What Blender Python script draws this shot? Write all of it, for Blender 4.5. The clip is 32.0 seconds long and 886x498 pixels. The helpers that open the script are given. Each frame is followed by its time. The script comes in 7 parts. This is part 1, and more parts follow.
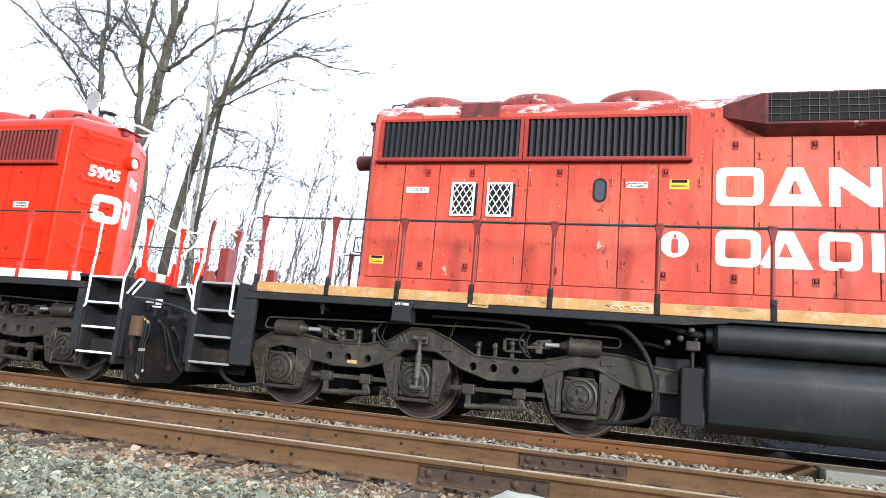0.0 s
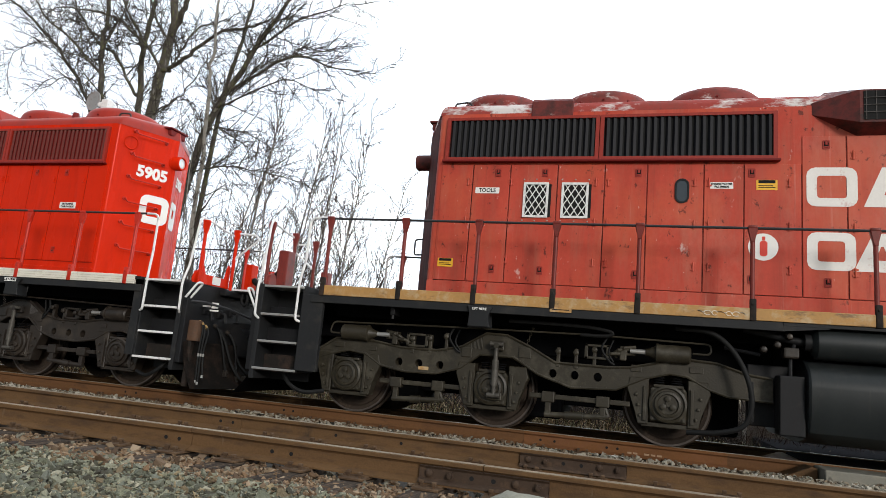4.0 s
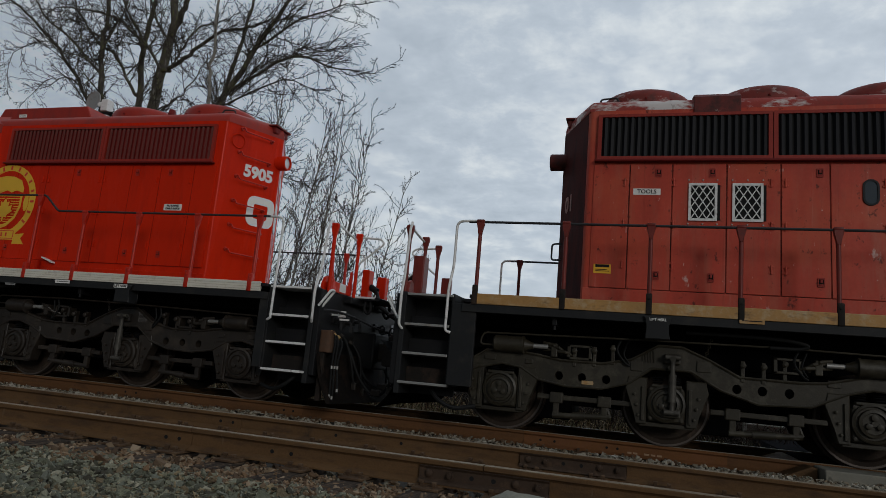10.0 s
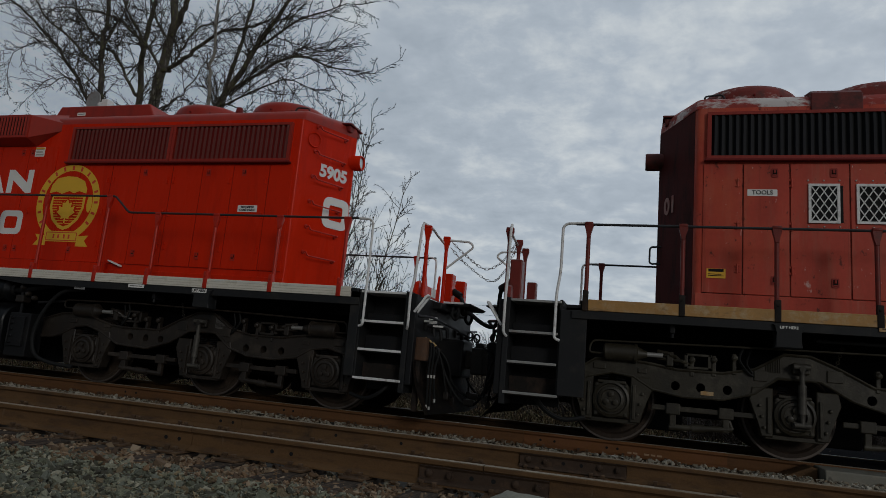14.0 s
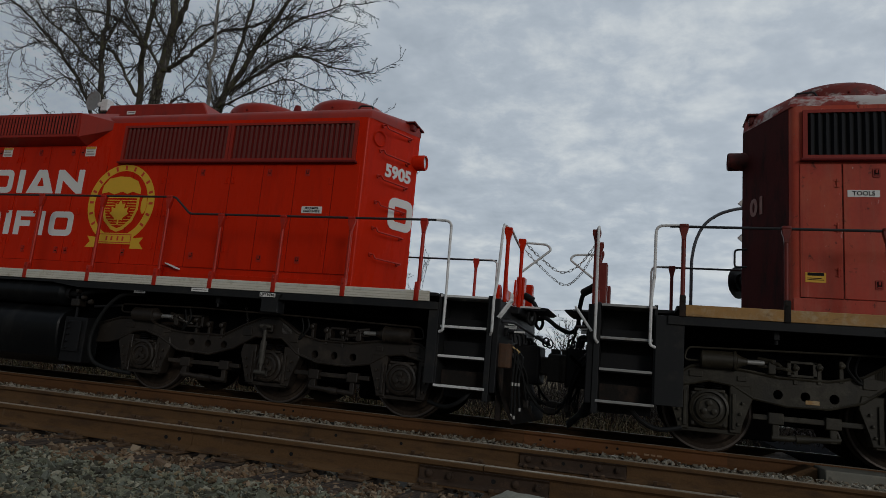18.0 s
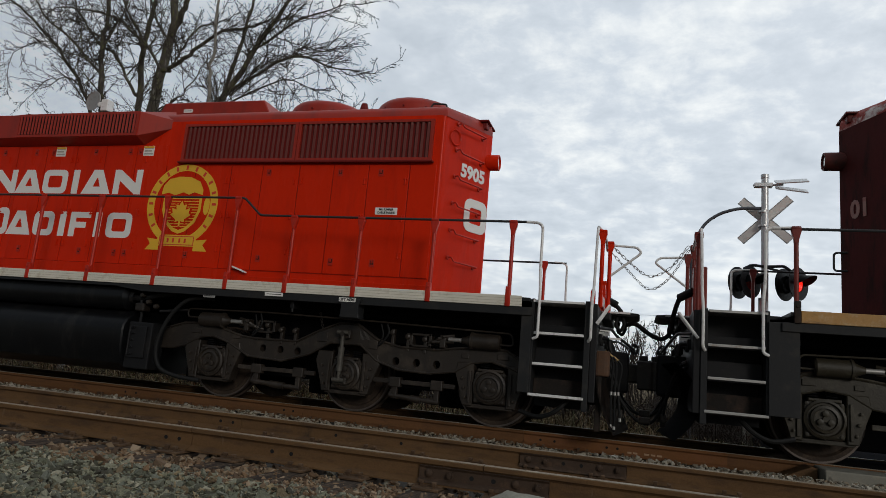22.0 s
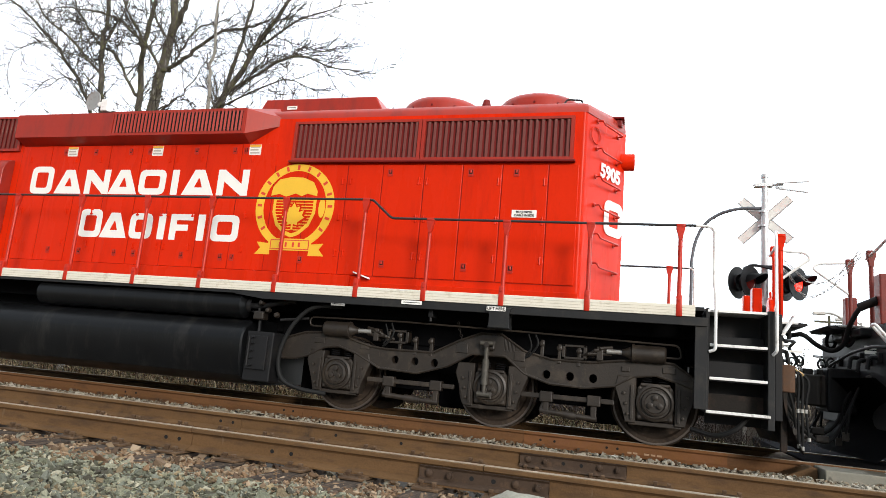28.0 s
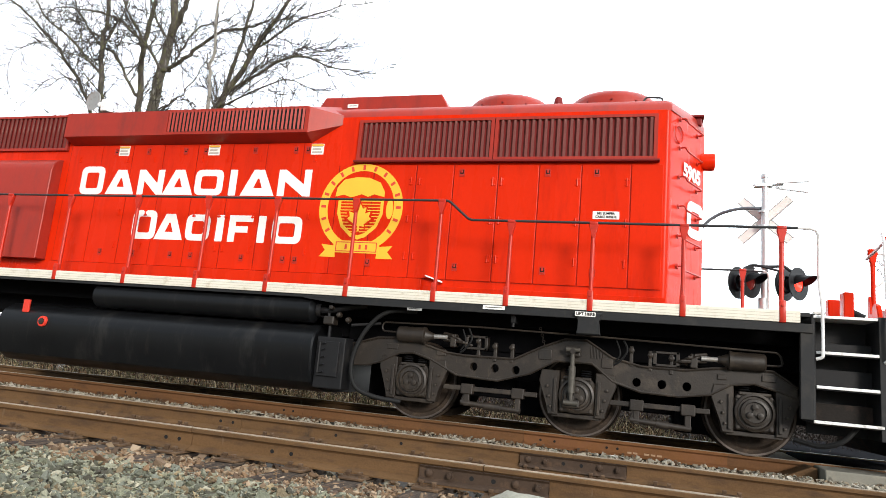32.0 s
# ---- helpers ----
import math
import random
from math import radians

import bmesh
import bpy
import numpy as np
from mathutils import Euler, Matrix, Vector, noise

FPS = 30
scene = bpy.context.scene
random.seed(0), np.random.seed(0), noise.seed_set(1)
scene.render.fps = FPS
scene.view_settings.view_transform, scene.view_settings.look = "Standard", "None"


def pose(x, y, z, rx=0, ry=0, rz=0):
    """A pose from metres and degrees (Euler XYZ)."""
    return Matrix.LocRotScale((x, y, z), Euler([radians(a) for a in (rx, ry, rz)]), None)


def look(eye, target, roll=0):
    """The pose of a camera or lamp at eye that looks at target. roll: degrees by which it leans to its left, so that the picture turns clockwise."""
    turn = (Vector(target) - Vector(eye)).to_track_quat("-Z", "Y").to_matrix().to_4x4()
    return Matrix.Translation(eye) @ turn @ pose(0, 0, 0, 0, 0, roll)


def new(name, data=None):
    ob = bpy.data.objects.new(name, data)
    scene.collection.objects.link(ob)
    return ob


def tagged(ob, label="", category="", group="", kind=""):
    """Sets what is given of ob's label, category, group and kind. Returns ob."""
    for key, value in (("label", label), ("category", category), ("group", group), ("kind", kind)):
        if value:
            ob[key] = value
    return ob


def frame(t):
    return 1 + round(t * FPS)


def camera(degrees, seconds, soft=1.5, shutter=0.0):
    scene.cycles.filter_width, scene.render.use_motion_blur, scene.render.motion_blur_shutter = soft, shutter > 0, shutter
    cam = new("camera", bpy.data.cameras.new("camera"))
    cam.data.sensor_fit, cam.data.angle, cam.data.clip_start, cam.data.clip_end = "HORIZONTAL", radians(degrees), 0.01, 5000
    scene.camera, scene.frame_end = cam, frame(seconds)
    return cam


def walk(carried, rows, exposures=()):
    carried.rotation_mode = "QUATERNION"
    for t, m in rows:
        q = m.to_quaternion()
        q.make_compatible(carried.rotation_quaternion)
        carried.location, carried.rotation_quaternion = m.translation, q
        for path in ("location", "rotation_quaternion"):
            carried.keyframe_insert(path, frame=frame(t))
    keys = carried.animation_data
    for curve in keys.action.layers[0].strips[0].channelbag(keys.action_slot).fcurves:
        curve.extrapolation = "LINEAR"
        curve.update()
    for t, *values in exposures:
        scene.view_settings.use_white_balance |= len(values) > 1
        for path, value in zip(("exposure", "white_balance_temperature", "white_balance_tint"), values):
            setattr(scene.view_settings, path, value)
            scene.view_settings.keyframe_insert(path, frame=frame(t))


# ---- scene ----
# The camera stands still on the ballast beside the nearer track.
EYE = (0.0, 0.0, 0.7235)
AIM = (-2.87384, 9.42094, 2.45184)
cam = camera(67.28, 32.0, soft=0.8)
walk(cam, [(0.0, look(EYE, AIM, 5.038)), (32.0, look(EYE, AIM, 5.038))],
     exposures=[(0.0, 1.78, 5900, 10), (0.7, 1.36, 6250, 10), (1.5, 1.06, 6450, 10), (3.0, 0.62, 6500, 10), (4.5, 0.27, 6500, 10), (6.0, -0.28, 6450, 10),
                (9.0, -1.10, 6300, 9), (11.0, -1.43, 6250, 9), (13.0, -1.57, 6250, 9), (19.0, -1.5, 6300, 9), (21.0, -1.15, 6450, 10), (23.0, -0.66, 6600, 10), (24.0, -0.32, 6650, 10), (25.0, 0.20, 6650, 10),
                (28.0, 0.93, 6600, 10), (32.0, 1.17, 6550, 10)])

CENTRE = 9.6755          # the middle of the train's track
COUPLED = -6.67          # where the two couplers meet at the start

# ---- world and sun ----
world = bpy.data.worlds.new("sky")
scene.world = world
world.use_nodes = True
wt = world.node_tree
wt.nodes.clear()


def wnode(kind, **kw):
    n = wt.nodes.new(kind)
    for k, val in kw.items():
        n.inputs[k.replace("_", " ")].default_value = val
    return n


sky = wt.nodes.new("ShaderNodeTexSky")
sky.sky_type = 'NISHITA'
sky.sun_disc = False
sky.sun_elevation = radians(28)
sky.sun_rotation = radians(40)
skymul = wt.nodes.new("ShaderNodeVectorMath")
skymul.operation = 'SCALE'
skymul.inputs["Scale"].default_value = 0.10
wt.links.new(sky.outputs[0], skymul.inputs[0])
tc = wt.nodes.new("ShaderNodeTexCoord")
sep = wt.nodes.new("ShaderNodeSeparateXYZ")
wt.links.new(tc.outputs["Generated"], sep.inputs[0])


def wmath(op, a, b=None, clamp=False):
    n = wt.nodes.new("ShaderNodeMath")
    n.operation, n.use_clamp = op, clamp
    for i, val in enumerate((a, b)):
        if val is None:
            continue
        if isinstance(val, (int, float)):
            n.inputs[i].default_value = val
        else:
            wt.links.new(val, n.inputs[i])
    return n.outputs[0]


# cloud layer: the direction thrown on a flat layer overhead
den = wmath('MAXIMUM', wmath('ADD', sep.outputs[2], 0.22), 0.05)
comb = wt.nodes.new("ShaderNodeCombineXYZ")
wt.links.new(wmath('DIVIDE', sep.outputs[0], den), comb.inputs[0])
wt.links.new(wmath('DIVIDE', sep.outputs[1], den), comb.inputs[1])
big = wnode("ShaderNodeTexNoise", Scale=1.1, Detail=5.0, Roughness=0.5, Distortion=0.2)
small = wnode("ShaderNodeTexNoise", Scale=7.5, Detail=7.0, Roughness=0.62, Distortion=0.15)
for n in (big, small):
    wt.links.new(comb.outputs[0], n.inputs["Vector"])
mix = wmath('ADD', wmath('MULTIPLY', big.outputs[0], 0.55), wmath('MULTIPLY', small.outputs[0], 0.5))
ramp = wt.nodes.new("ShaderNodeValToRGB")
el = ramp.color_ramp.elements
el[0].position, el[0].color = 0.36, (0.48, 0.54, 0.60, 1)
el[1].position, el[1].color = 0.66, (0.90, 0.93, 0.925, 1)
e2 = el.new(0.52)
e2.color = (0.62, 0.68, 0.74, 1)
wt.links.new(mix, ramp.inputs[0])
cloud = wt.nodes.new("ShaderNodeVectorMath")
cloud.operation = 'SCALE'
# the overcast is brighter where the veiled sun stands, duller opposite it
dot = wt.nodes.new("ShaderNodeVectorMath")
dot.operation = 'DOT_PRODUCT'
dot.inputs[1].default_value = Vector((0.45, 0.85, 0.25)).normalized()
wt.links.new(tc.outputs["Generated"], dot.inputs[0])
glow = wt.nodes.new("ShaderNodeMapRange")
glow.interpolation_type = 'SMOOTHSTEP'
for k, val in (("From Min", -0.8), ("From Max", 0.9), ("To Min", 0.44), ("To Max", 2.24)):
    glow.inputs[k].default_value = val
wt.links.new(dot.outputs["Value"], glow.inputs[0])
wt.links.new(glow.outputs[0], cloud.inputs["Scale"])
wt.links.new(ramp.outputs[0], cloud.inputs[0])
blend = wt.nodes.new("ShaderNodeMix")
blend.data_type = 'RGBA'
blend.inputs[0].default_value = 0.85
wt.links.new(skymul.outputs[0], blend.inputs[6])
wt.links.new(cloud.outputs[0], blend.inputs[7])
bg = wt.nodes.new("ShaderNodeBackground")
wt.links.new(blend.outputs[2], bg.inputs[0])
bg.inputs[1].default_value = 1.0
wout = wt.nodes.new("ShaderNodeOutputWorld")
wt.links.new(bg.outputs[0], wout.inputs[0])

sun = bpy.data.lights.new("sun", 'SUN')
sun.energy, sun.angle, sun.color = 1.50, radians(14), (1.0, 0.95, 0.88)
sun_ob = new("sun", sun)
sun_ob.matrix_world = look((15, -15, 8.5), (0, 6, 1))

# ---- materials ----


def mat(name, col, rough=0.6, metal=0.0, var=0.18, scale=2.0, fine=40.0, bump=0.15, dirt=None, amount=0.3, stretch=(1, 1, 1),
        rand=0.0, island=0.0, spec=0.5, coat=0.0, layers=(), palette=()):
    """A painted, rusty or stony surface: two sizes of mottling, an optional dirt colour, fine relief."""
    m = bpy.data.materials.new(name)
    m.use_nodes = True
    nt = m.node_tree
    nd, lk = nt.nodes, nt.links
    b = nd["Principled BSDF"]
    b.inputs["Roughness"].default_value = rough
    b.inputs["Metallic"].default_value = metal
    b.inputs["Specular IOR Level"].default_value = spec
    b.inputs["Coat Weight"].default_value = coat
    b.inputs["Coat Roughness"].default_value = 0.15
    t = nd.new("ShaderNodeTexCoord")
    mp = nd.new("ShaderNodeMapping")
    mp.inputs["Scale"].default_value = stretch
    lk.new(t.outputs["Object"], mp.inputs[0])
    n1 = nd.new("ShaderNodeTexNoise")
    n1.inputs["Scale"].default_value, n1.inputs["Detail"].default_value = scale, 6
    n1.inputs["Roughness"].default_value = 0.6
    n2 = nd.new("ShaderNodeTexNoise")
    n2.inputs["Scale"].default_value, n2.inputs["Detail"].default_value = fine, 4
    lk.new(mp.outputs[0], n1.inputs["Vector"])
    lk.new(t.outputs["Object"], n2.inputs["Vector"])

    def mathn(op, a, c, clamp=False):
        k = nd.new("ShaderNodeMath")
        k.operation, k.use_clamp = op, clamp
        for i, val in enumerate((a, c)):
            if isinstance(val, (int, float)):
                k.inputs[i].default_value = val
            else:
                lk.new(val, k.inputs[i])
        return k.outputs[0]

    level = mathn('ADD', mathn('MULTIPLY', n1.outputs[0], 2 * var), mathn('MULTIPLY', n2.outputs[0], var))
    level = mathn('ADD', level, 1 - 1.5 * var)
    if rand:
        oi = nd.new("ShaderNodeObjectInfo")
        level = mathn('MULTIPLY', level, mathn('ADD', mathn('MULTIPLY', oi.outputs["Random"], 2 * rand), 1 - rand))
    if island:
        ge = nd.new("ShaderNodeNewGeometry")
        level = mathn('MULTIPLY', level, mathn('ADD', mathn('MULTIPLY', ge.outputs["Random Per Island"], 2 * island), 1 - island))
    sc = nd.new("ShaderNodeVectorMath")
    sc.operation = 'SCALE'
    sc.inputs[0].default_value = col
    lk.new(level, sc.inputs["Scale"])
    if palette:
        # each loose piece takes one of a few colours
        gp = nd.new("ShaderNodeNewGeometry")
        pr = nd.new("ShaderNodeValToRGB")
        pr.color_ramp.interpolation = 'CONSTANT'
        pe = pr.color_ramp.elements
        while len(pe) < len(palette):
            pe.new(1.0)
        for i, pc in enumerate(palette):
            pe[i].position, pe[i].color = i / len(palette), (*pc, 1)
        lk.new(gp.outputs["Random Per Island"], pr.inputs[0])
        lk.new(pr.outputs[0], sc.inputs[0])
    colour = sc.outputs[0]
    if dirt:
        n3 = nd.new("ShaderNodeTexNoise")
        n3.inputs["Scale"].default_value, n3.inputs["Detail"].default_value = scale * 1.7, 8
        n3.inputs["Roughness"].default_value = 0.7
        lk.new(mp.outputs[0], n3.inputs["Vector"])
        r = nd.new("ShaderNodeMapRange")
        r.inputs["From Min"].default_value = 0.62 - 0.35 * amount
        r.inputs["From Max"].default_value = 0.80 - 0.30 * amount
        lk.new(n3.outputs[0], r.inputs[0])
        mx = nd.new("ShaderNodeMix")
        mx.data_type = 'RGBA'
        lk.new(r.outputs[0], mx.inputs[0])
        lk.new(colour, mx.inputs[6])
        mx.inputs[7].default_value = (*dirt, 1)
        colour = mx.outputs[2]
    for lc, ls, lst, lo, hi, amt in layers:
        # further stains, streaks or scuffs: colour, size, stretch, where the noise sets in, strength
        m2 = nd.new("ShaderNodeMapping")
        m2.inputs["Scale"].default_value = lst
        m2.inputs["Location"].default_value = (ls * 3.1, ls, -ls * 1.7)
        lk.new(t.outputs["Object"], m2.inputs[0])
        n4 = nd.new("ShaderNodeTexNoise")
        n4.inputs["Scale"].default_value, n4.inputs["Detail"].default_value, n4.inputs["Roughness"].default_value = ls, 9, 0.68
        lk.new(m2.outputs[0], n4.inputs["Vector"])
        r4 = nd.new("ShaderNodeMapRange")
        for key, val in (("From Min", lo), ("From Max", hi), ("To Max", amt)):
            r4.inputs[key].default_value = val
        lk.new(n4.outputs[0], r4.inputs[0])
        mx = nd.new("ShaderNodeMix")
        mx.data_type = 'RGBA'
        lk.new(r4.outputs[0], mx.inputs[0])
        lk.new(colour, mx.inputs[6])
        mx.inputs[7].default_value = (*lc, 1)
        colour = mx.outputs[2]
    lk.new(colour, b.inputs["Base Color"])
    rr = mathn('ADD', mathn('MULTIPLY', n1.outputs[0], 0.25), rough - 0.125, True)
    lk.new(rr, b.inputs["Roughness"])
    if bump:
        bp = nd.new("ShaderNodeBump")
        bp.inputs["Strength"].default_value, bp.inputs["Distance"].default_value = bump, 0.01
        lk.new(n2.outputs[0], bp.inputs["Height"])
        lk.new(bp.outputs[0], b.inputs["Normal"])
    m.diffuse_color = (*col, 1)
    return m


def glowing(name, col, strength):
    m = bpy.data.materials.new(name)
    m.use_nodes = True
    b = m.node_tree.nodes["Principled BSDF"]
    b.inputs["Base Color"].default_value = (*col, 1)
    b.inputs["Emission Color"].default_value = (*col, 1)
    b.inputs["Emission Strength"].default_value = strength
    b.inputs["Roughness"].default_value = 0.25
    return m


RED_NEW = mat("clean_red_paint", (0.63, 0.022, 0.003), 0.27, var=0.10, scale=0.8, fine=25, bump=0.02, dirt=(0.50, 0.017, 0.004), amount=0.30,
              stretch=(2.5, 2.5, 0.5), spec=0.09, layers=(((0.30, 0.014, 0.005), 1.2, (3.5, 3.5, 0.35), .56, .78, .55), ((0.10, 0.02, 0.012), 3.0, (4, 4, .5), .66, .80, .5)))
RED_OLD = mat("faded_red_paint", (0.495, 0.067, 0.041), 0.44, var=0.26, scale=1.3, fine=18, bump=0.10, dirt=(0.44, 0.098, 0.062), amount=0.42,
              stretch=(3.0, 3.0, 0.45), spec=0.18,
              layers=(((0.30, 0.042, 0.028), 0.9, (2.2, 2.2, .8), .50, .70, .55), ((0.60, 0.22, 0.155), 0.55, (1.6, 1.6, 1.0), .49, .66, .45), ((0.58, 0.110, 0.050), 0.8, (1, 1, 1), .48, .62, .45),
                      ((0.76, 0.66, 0.60), 2.6, (1.8, 1.8, .9), .65, .71, .6), ((0.74, 0.62, 0.56), 9.0, (1.4, 1.4, .8), .67, .70, .7),
                      ((0.085, 0.028, 0.020), 9.0, (1, 1, .7), .61, .66, .8), ((0.15, 0.034, 0.022), 1.6, (7, 7, .22), .58, .70, .40), ((0.64, 0.30, 0.24), 1.5, (8, 8, .25), .62, .70, .25)))
RED_CHIP = mat("chipped_red_paint", (0.33, 0.050, 0.038), 0.62, var=0.3, scale=1.6, fine=30, bump=0.15, dirt=(0.20, 0.06, 0.045), amount=0.35, spec=0.2,
               layers=(((0.74, 0.70, 0.67), 1.9, (.7, 1.3, 1.5), .51, .59, .9), ((0.10, 0.05, 0.04), 4.0, (1, 1, .5), .62, .70, .7)))
RED_SOOT = mat("sooty_maroon_paint", (0.15, 0.032, 0.028), 0.6, var=0.3, scale=2, fine=30, bump=0.1, dirt=(0.04, 0.025, 0.023), amount=0.45, spec=0.2,
               layers=(((0.62, 0.52, 0.48), 2.2, (1, 1, 1), .64, .70, .7),))
FAN_OLD = mat("flaking_maroon_fan_paint", (0.22, 0.040, 0.032), 0.6, var=0.3, scale=2, fine=30, bump=0.12, dirt=(0.09, 0.04, 0.035), amount=0.4, spec=0.2,
              layers=(((0.66, 0.60, 0.57), 2.4, (1, 1, 2), .57, .65, .8),))
SEAM = mat("grimy_red_seam", (0.34, 0.014, 0.005), 0.7, var=0.3, scale=2, fine=30, bump=0.0, dirt=(0.08, 0.012, 0.008), amount=0.35, spec=0.1)
SEAM_OLD = mat("grimy_maroon_seam", (0.215, 0.036, 0.025), 0.7, var=0.3, scale=2, fine=30, bump=0.0, dirt=(0.040, 0.014, 0.011), amount=0.5, spec=0.1)
RED_TOP = mat("soot_dulled_red_paint", (0.335, 0.026, 0.014), 0.42, var=0.16, scale=0.9, fine=25, bump=0.03, dirt=(0.23, 0.026, 0.018), amount=0.36, stretch=(2.0, 2.0, 0.6), spec=0.3,
              layers=(((0.13, 0.022, 0.018), 1.6, (2.5, 2.5, .4), .56, .74, .55),))
END_DARK = mat("dark_maroon_paint", (0.085, 0.019, 0.018), 0.7, var=0.3, scale=1.5, fine=30, bump=0.08, dirt=(0.022, 0.014, 0.014), amount=0.4, stretch=(2, 2, .5), spec=0.08)
RED_POST = mat("deep_red_rail_paint", (0.47, 0.022, 0.008), 0.38, var=0.18, scale=5, fine=50, bump=0.04, dirt=(0.24, 0.015, 0.01), amount=0.2, spec=0.35)
RED_LATCH = mat("dirty_red_latch", (0.29, 0.036, 0.026), 0.55, var=0.3, scale=8, fine=60, bump=0.1, spec=0.2)
DUSTY = mat("brown_dusted_black_sheet", (0.022, 0.019, 0.017), 0.75, var=0.35, scale=2.5, fine=40, bump=0.15, dirt=(0.055, 0.036, 0.027), amount=0.4, spec=0.12)
MAROON_POST = mat("worn_maroon_paint", (0.185, 0.029, 0.022), 0.42, var=0.3, scale=5, fine=50, bump=0.1, dirt=(0.10, 0.03, 0.025), amount=0.35, spec=0.25)
GROOVE = mat("shadowed_cream_groove", (0.50, 0.45, 0.36), 0.7, var=0.15, bump=0.0)
PALE_STONE = mat("pale_beige_ballast", (0.25, 0.22, 0.165), 0.85, var=0.25, scale=14, fine=90, bump=0.3, spec=0.08,
                 palette=((0.24, 0.20, 0.145), (0.32, 0.285, 0.22), (0.17, 0.13, 0.09), (0.28, 0.25, 0.20), (0.13, 0.10, 0.07), (0.22, 0.21, 0.165), (0.38, 0.35, 0.29)))
JOINT = mat("dark_rusty_joint_steel", (0.052, 0.033, 0.022), 0.75, var=0.35, scale=6, fine=60, bump=0.3, dirt=(0.10, 0.060, 0.036), amount=0.25, spec=0.2)
RED_DARK = mat("dark_red_paint", (0.17, 0.014, 0.012), 0.55, var=0.3, scale=3, fine=50, bump=0.1, spec=0.2)
MAROON = mat("dusty_maroon_slats", (0.125, 0.026, 0.021), 0.6, var=0.35, scale=3, fine=30, bump=0.08, stretch=(6, 1, 0.4), dirt=(0.27, 0.15, 0.125), amount=0.14, spec=0.2)
CHARCOAL = mat("sooty_black_slats", (0.0095, 0.0095, 0.0125), 0.5, var=0.35, scale=3, fine=30, bump=0.05, spec=0.12, stretch=(6, 1, .5), dirt=(0.032, 0.022, 0.021), amount=.2)
BLACK = mat("black_frame_paint", (0.0105, 0.0105, 0.0115), 0.55, var=0.3, scale=1.5, fine=30, bump=0.06, dirt=(0.026, 0.023, 0.020), amount=0.22, spec=0.25)
SILL = mat("dusty_black_sill_paint", (0.0165, 0.0170, 0.0180), 0.6, var=0.22, scale=1.8, fine=30, bump=0.05, dirt=(0.036, 0.033, 0.029), amount=0.25, spec=0.25,
           layers=(((0.055, 0.045, 0.036), 3.0, (4, 4, .4), .62, .74, .5),))
# shade below the locomotives put into the colour: underframe, truck insides, old plow
SHADE_BLACK = mat("underside_shade_black", (0.0042, 0.0042, 0.0050), 0.8, var=0.3, scale=2.0, fine=30, bump=0.08, spec=0.06)
TANK_OLD = mat("dusty_grey_black_tank_paint", (0.0165, 0.0195, 0.0200), 0.42, var=0.3, scale=1.0, fine=20, bump=0.05, dirt=(0.034, 0.033, 0.030), amount=0.3,
               stretch=(2.2, 1, .5), spec=0.3, layers=(((0.050, 0.045, 0.038), 2.0, (5, 5, .3), .60, .76, .5),))
TANK = mat("satin_black_tank_paint", (0.0060, 0.0064, 0.0072), 0.36, var=0.25, scale=1.0, fine=20, bump=0.05, dirt=(0.024, 0.023, 0.022), amount=0.22,
           stretch=(2.2, 1, .5), spec=0.24, layers=(((0.034, 0.030, 0.026), 2.0, (5, 5, .3), .60, .76, .5),))
GRIME = mat("grimy_cast_steel", (0.0240, 0.0182, 0.0138), 0.48, var=0.34, scale=2.2, fine=45, bump=0.22, dirt=(0.060, 0.046, 0.034), amount=0.30, spec=0.42,
            layers=(((0.010, 0.010, 0.010), 2.0, (1.6, 1.6, .6), .54, .72, .7), ((0.095, 0.068, 0.045), 9.0, (1, 1, .4), .63, .73, .55)))
GRIME_OLD = mat("olive_dusty_cast_steel", (0.0310, 0.0255, 0.0158), 0.5, var=0.34, scale=2.2, fine=45, bump=0.22, dirt=(0.080, 0.070, 0.050), amount=0.30, spec=0.40,
                layers=(((0.013, 0.013, 0.012), 2.0, (1.6, 1.6, .6), .54, .72, .7), ((0.12, 0.095, 0.062), 9.0, (1, 1, .4), .63, .73, .55)))
DAMPER = mat("worn_grey_damper_steel", (0.085, 0.078, 0.066), 0.5, 0.2, var=0.35, scale=8, bump=0.1, dirt=(0.04, 0.035, 0.03), amount=0.4, spec=0.3)
RUBBER = mat("black_rubber_hose", (0.014, 0.014, 0.014), 0.6, var=0.2, bump=0.05, spec=0.15)
TREAD = mat("worn_wheel_steel", (0.14, 0.115, 0.10), 0.42, 0.7, var=0.25, scale=6, bump=0.08)
WHEELM = mat("brown_dusty_wheel", (0.040, 0.029, 0.022), 0.7, var=0.3, scale=6, bump=0.15, dirt=(0.085, 0.060, 0.042), amount=0.3, spec=0.15)
CREAM = mat("cream_white_stripe", (0.72, 0.68, 0.58), 0.55, var=0.12, scale=3, fine=60, bump=0.05, dirt=(0.42, 0.34, 0.22), amount=0.22)
OCHRE = mat("weathered_yellow_stripe", (0.42, 0.225, 0.068), 0.65, var=0.3, scale=3, fine=40, bump=0.1, dirt=(0.50, 0.39, 0.24), amount=0.36,
            layers=(((0.14, 0.085, 0.045), 3.5, (1, 1, 2.5), .56, .67, .75),))
WHITE = mat("white_lettering_paint", (0.82, 0.80, 0.76), 0.5, var=0.05, scale=3, bump=0.02)
WHITE_OLD = mat("flaking_white_lettering", (0.80, 0.76, 0.71), 0.6, var=0.12, scale=3, bump=0.05, dirt=(0.45, 0.12, 0.09), amount=0.14)
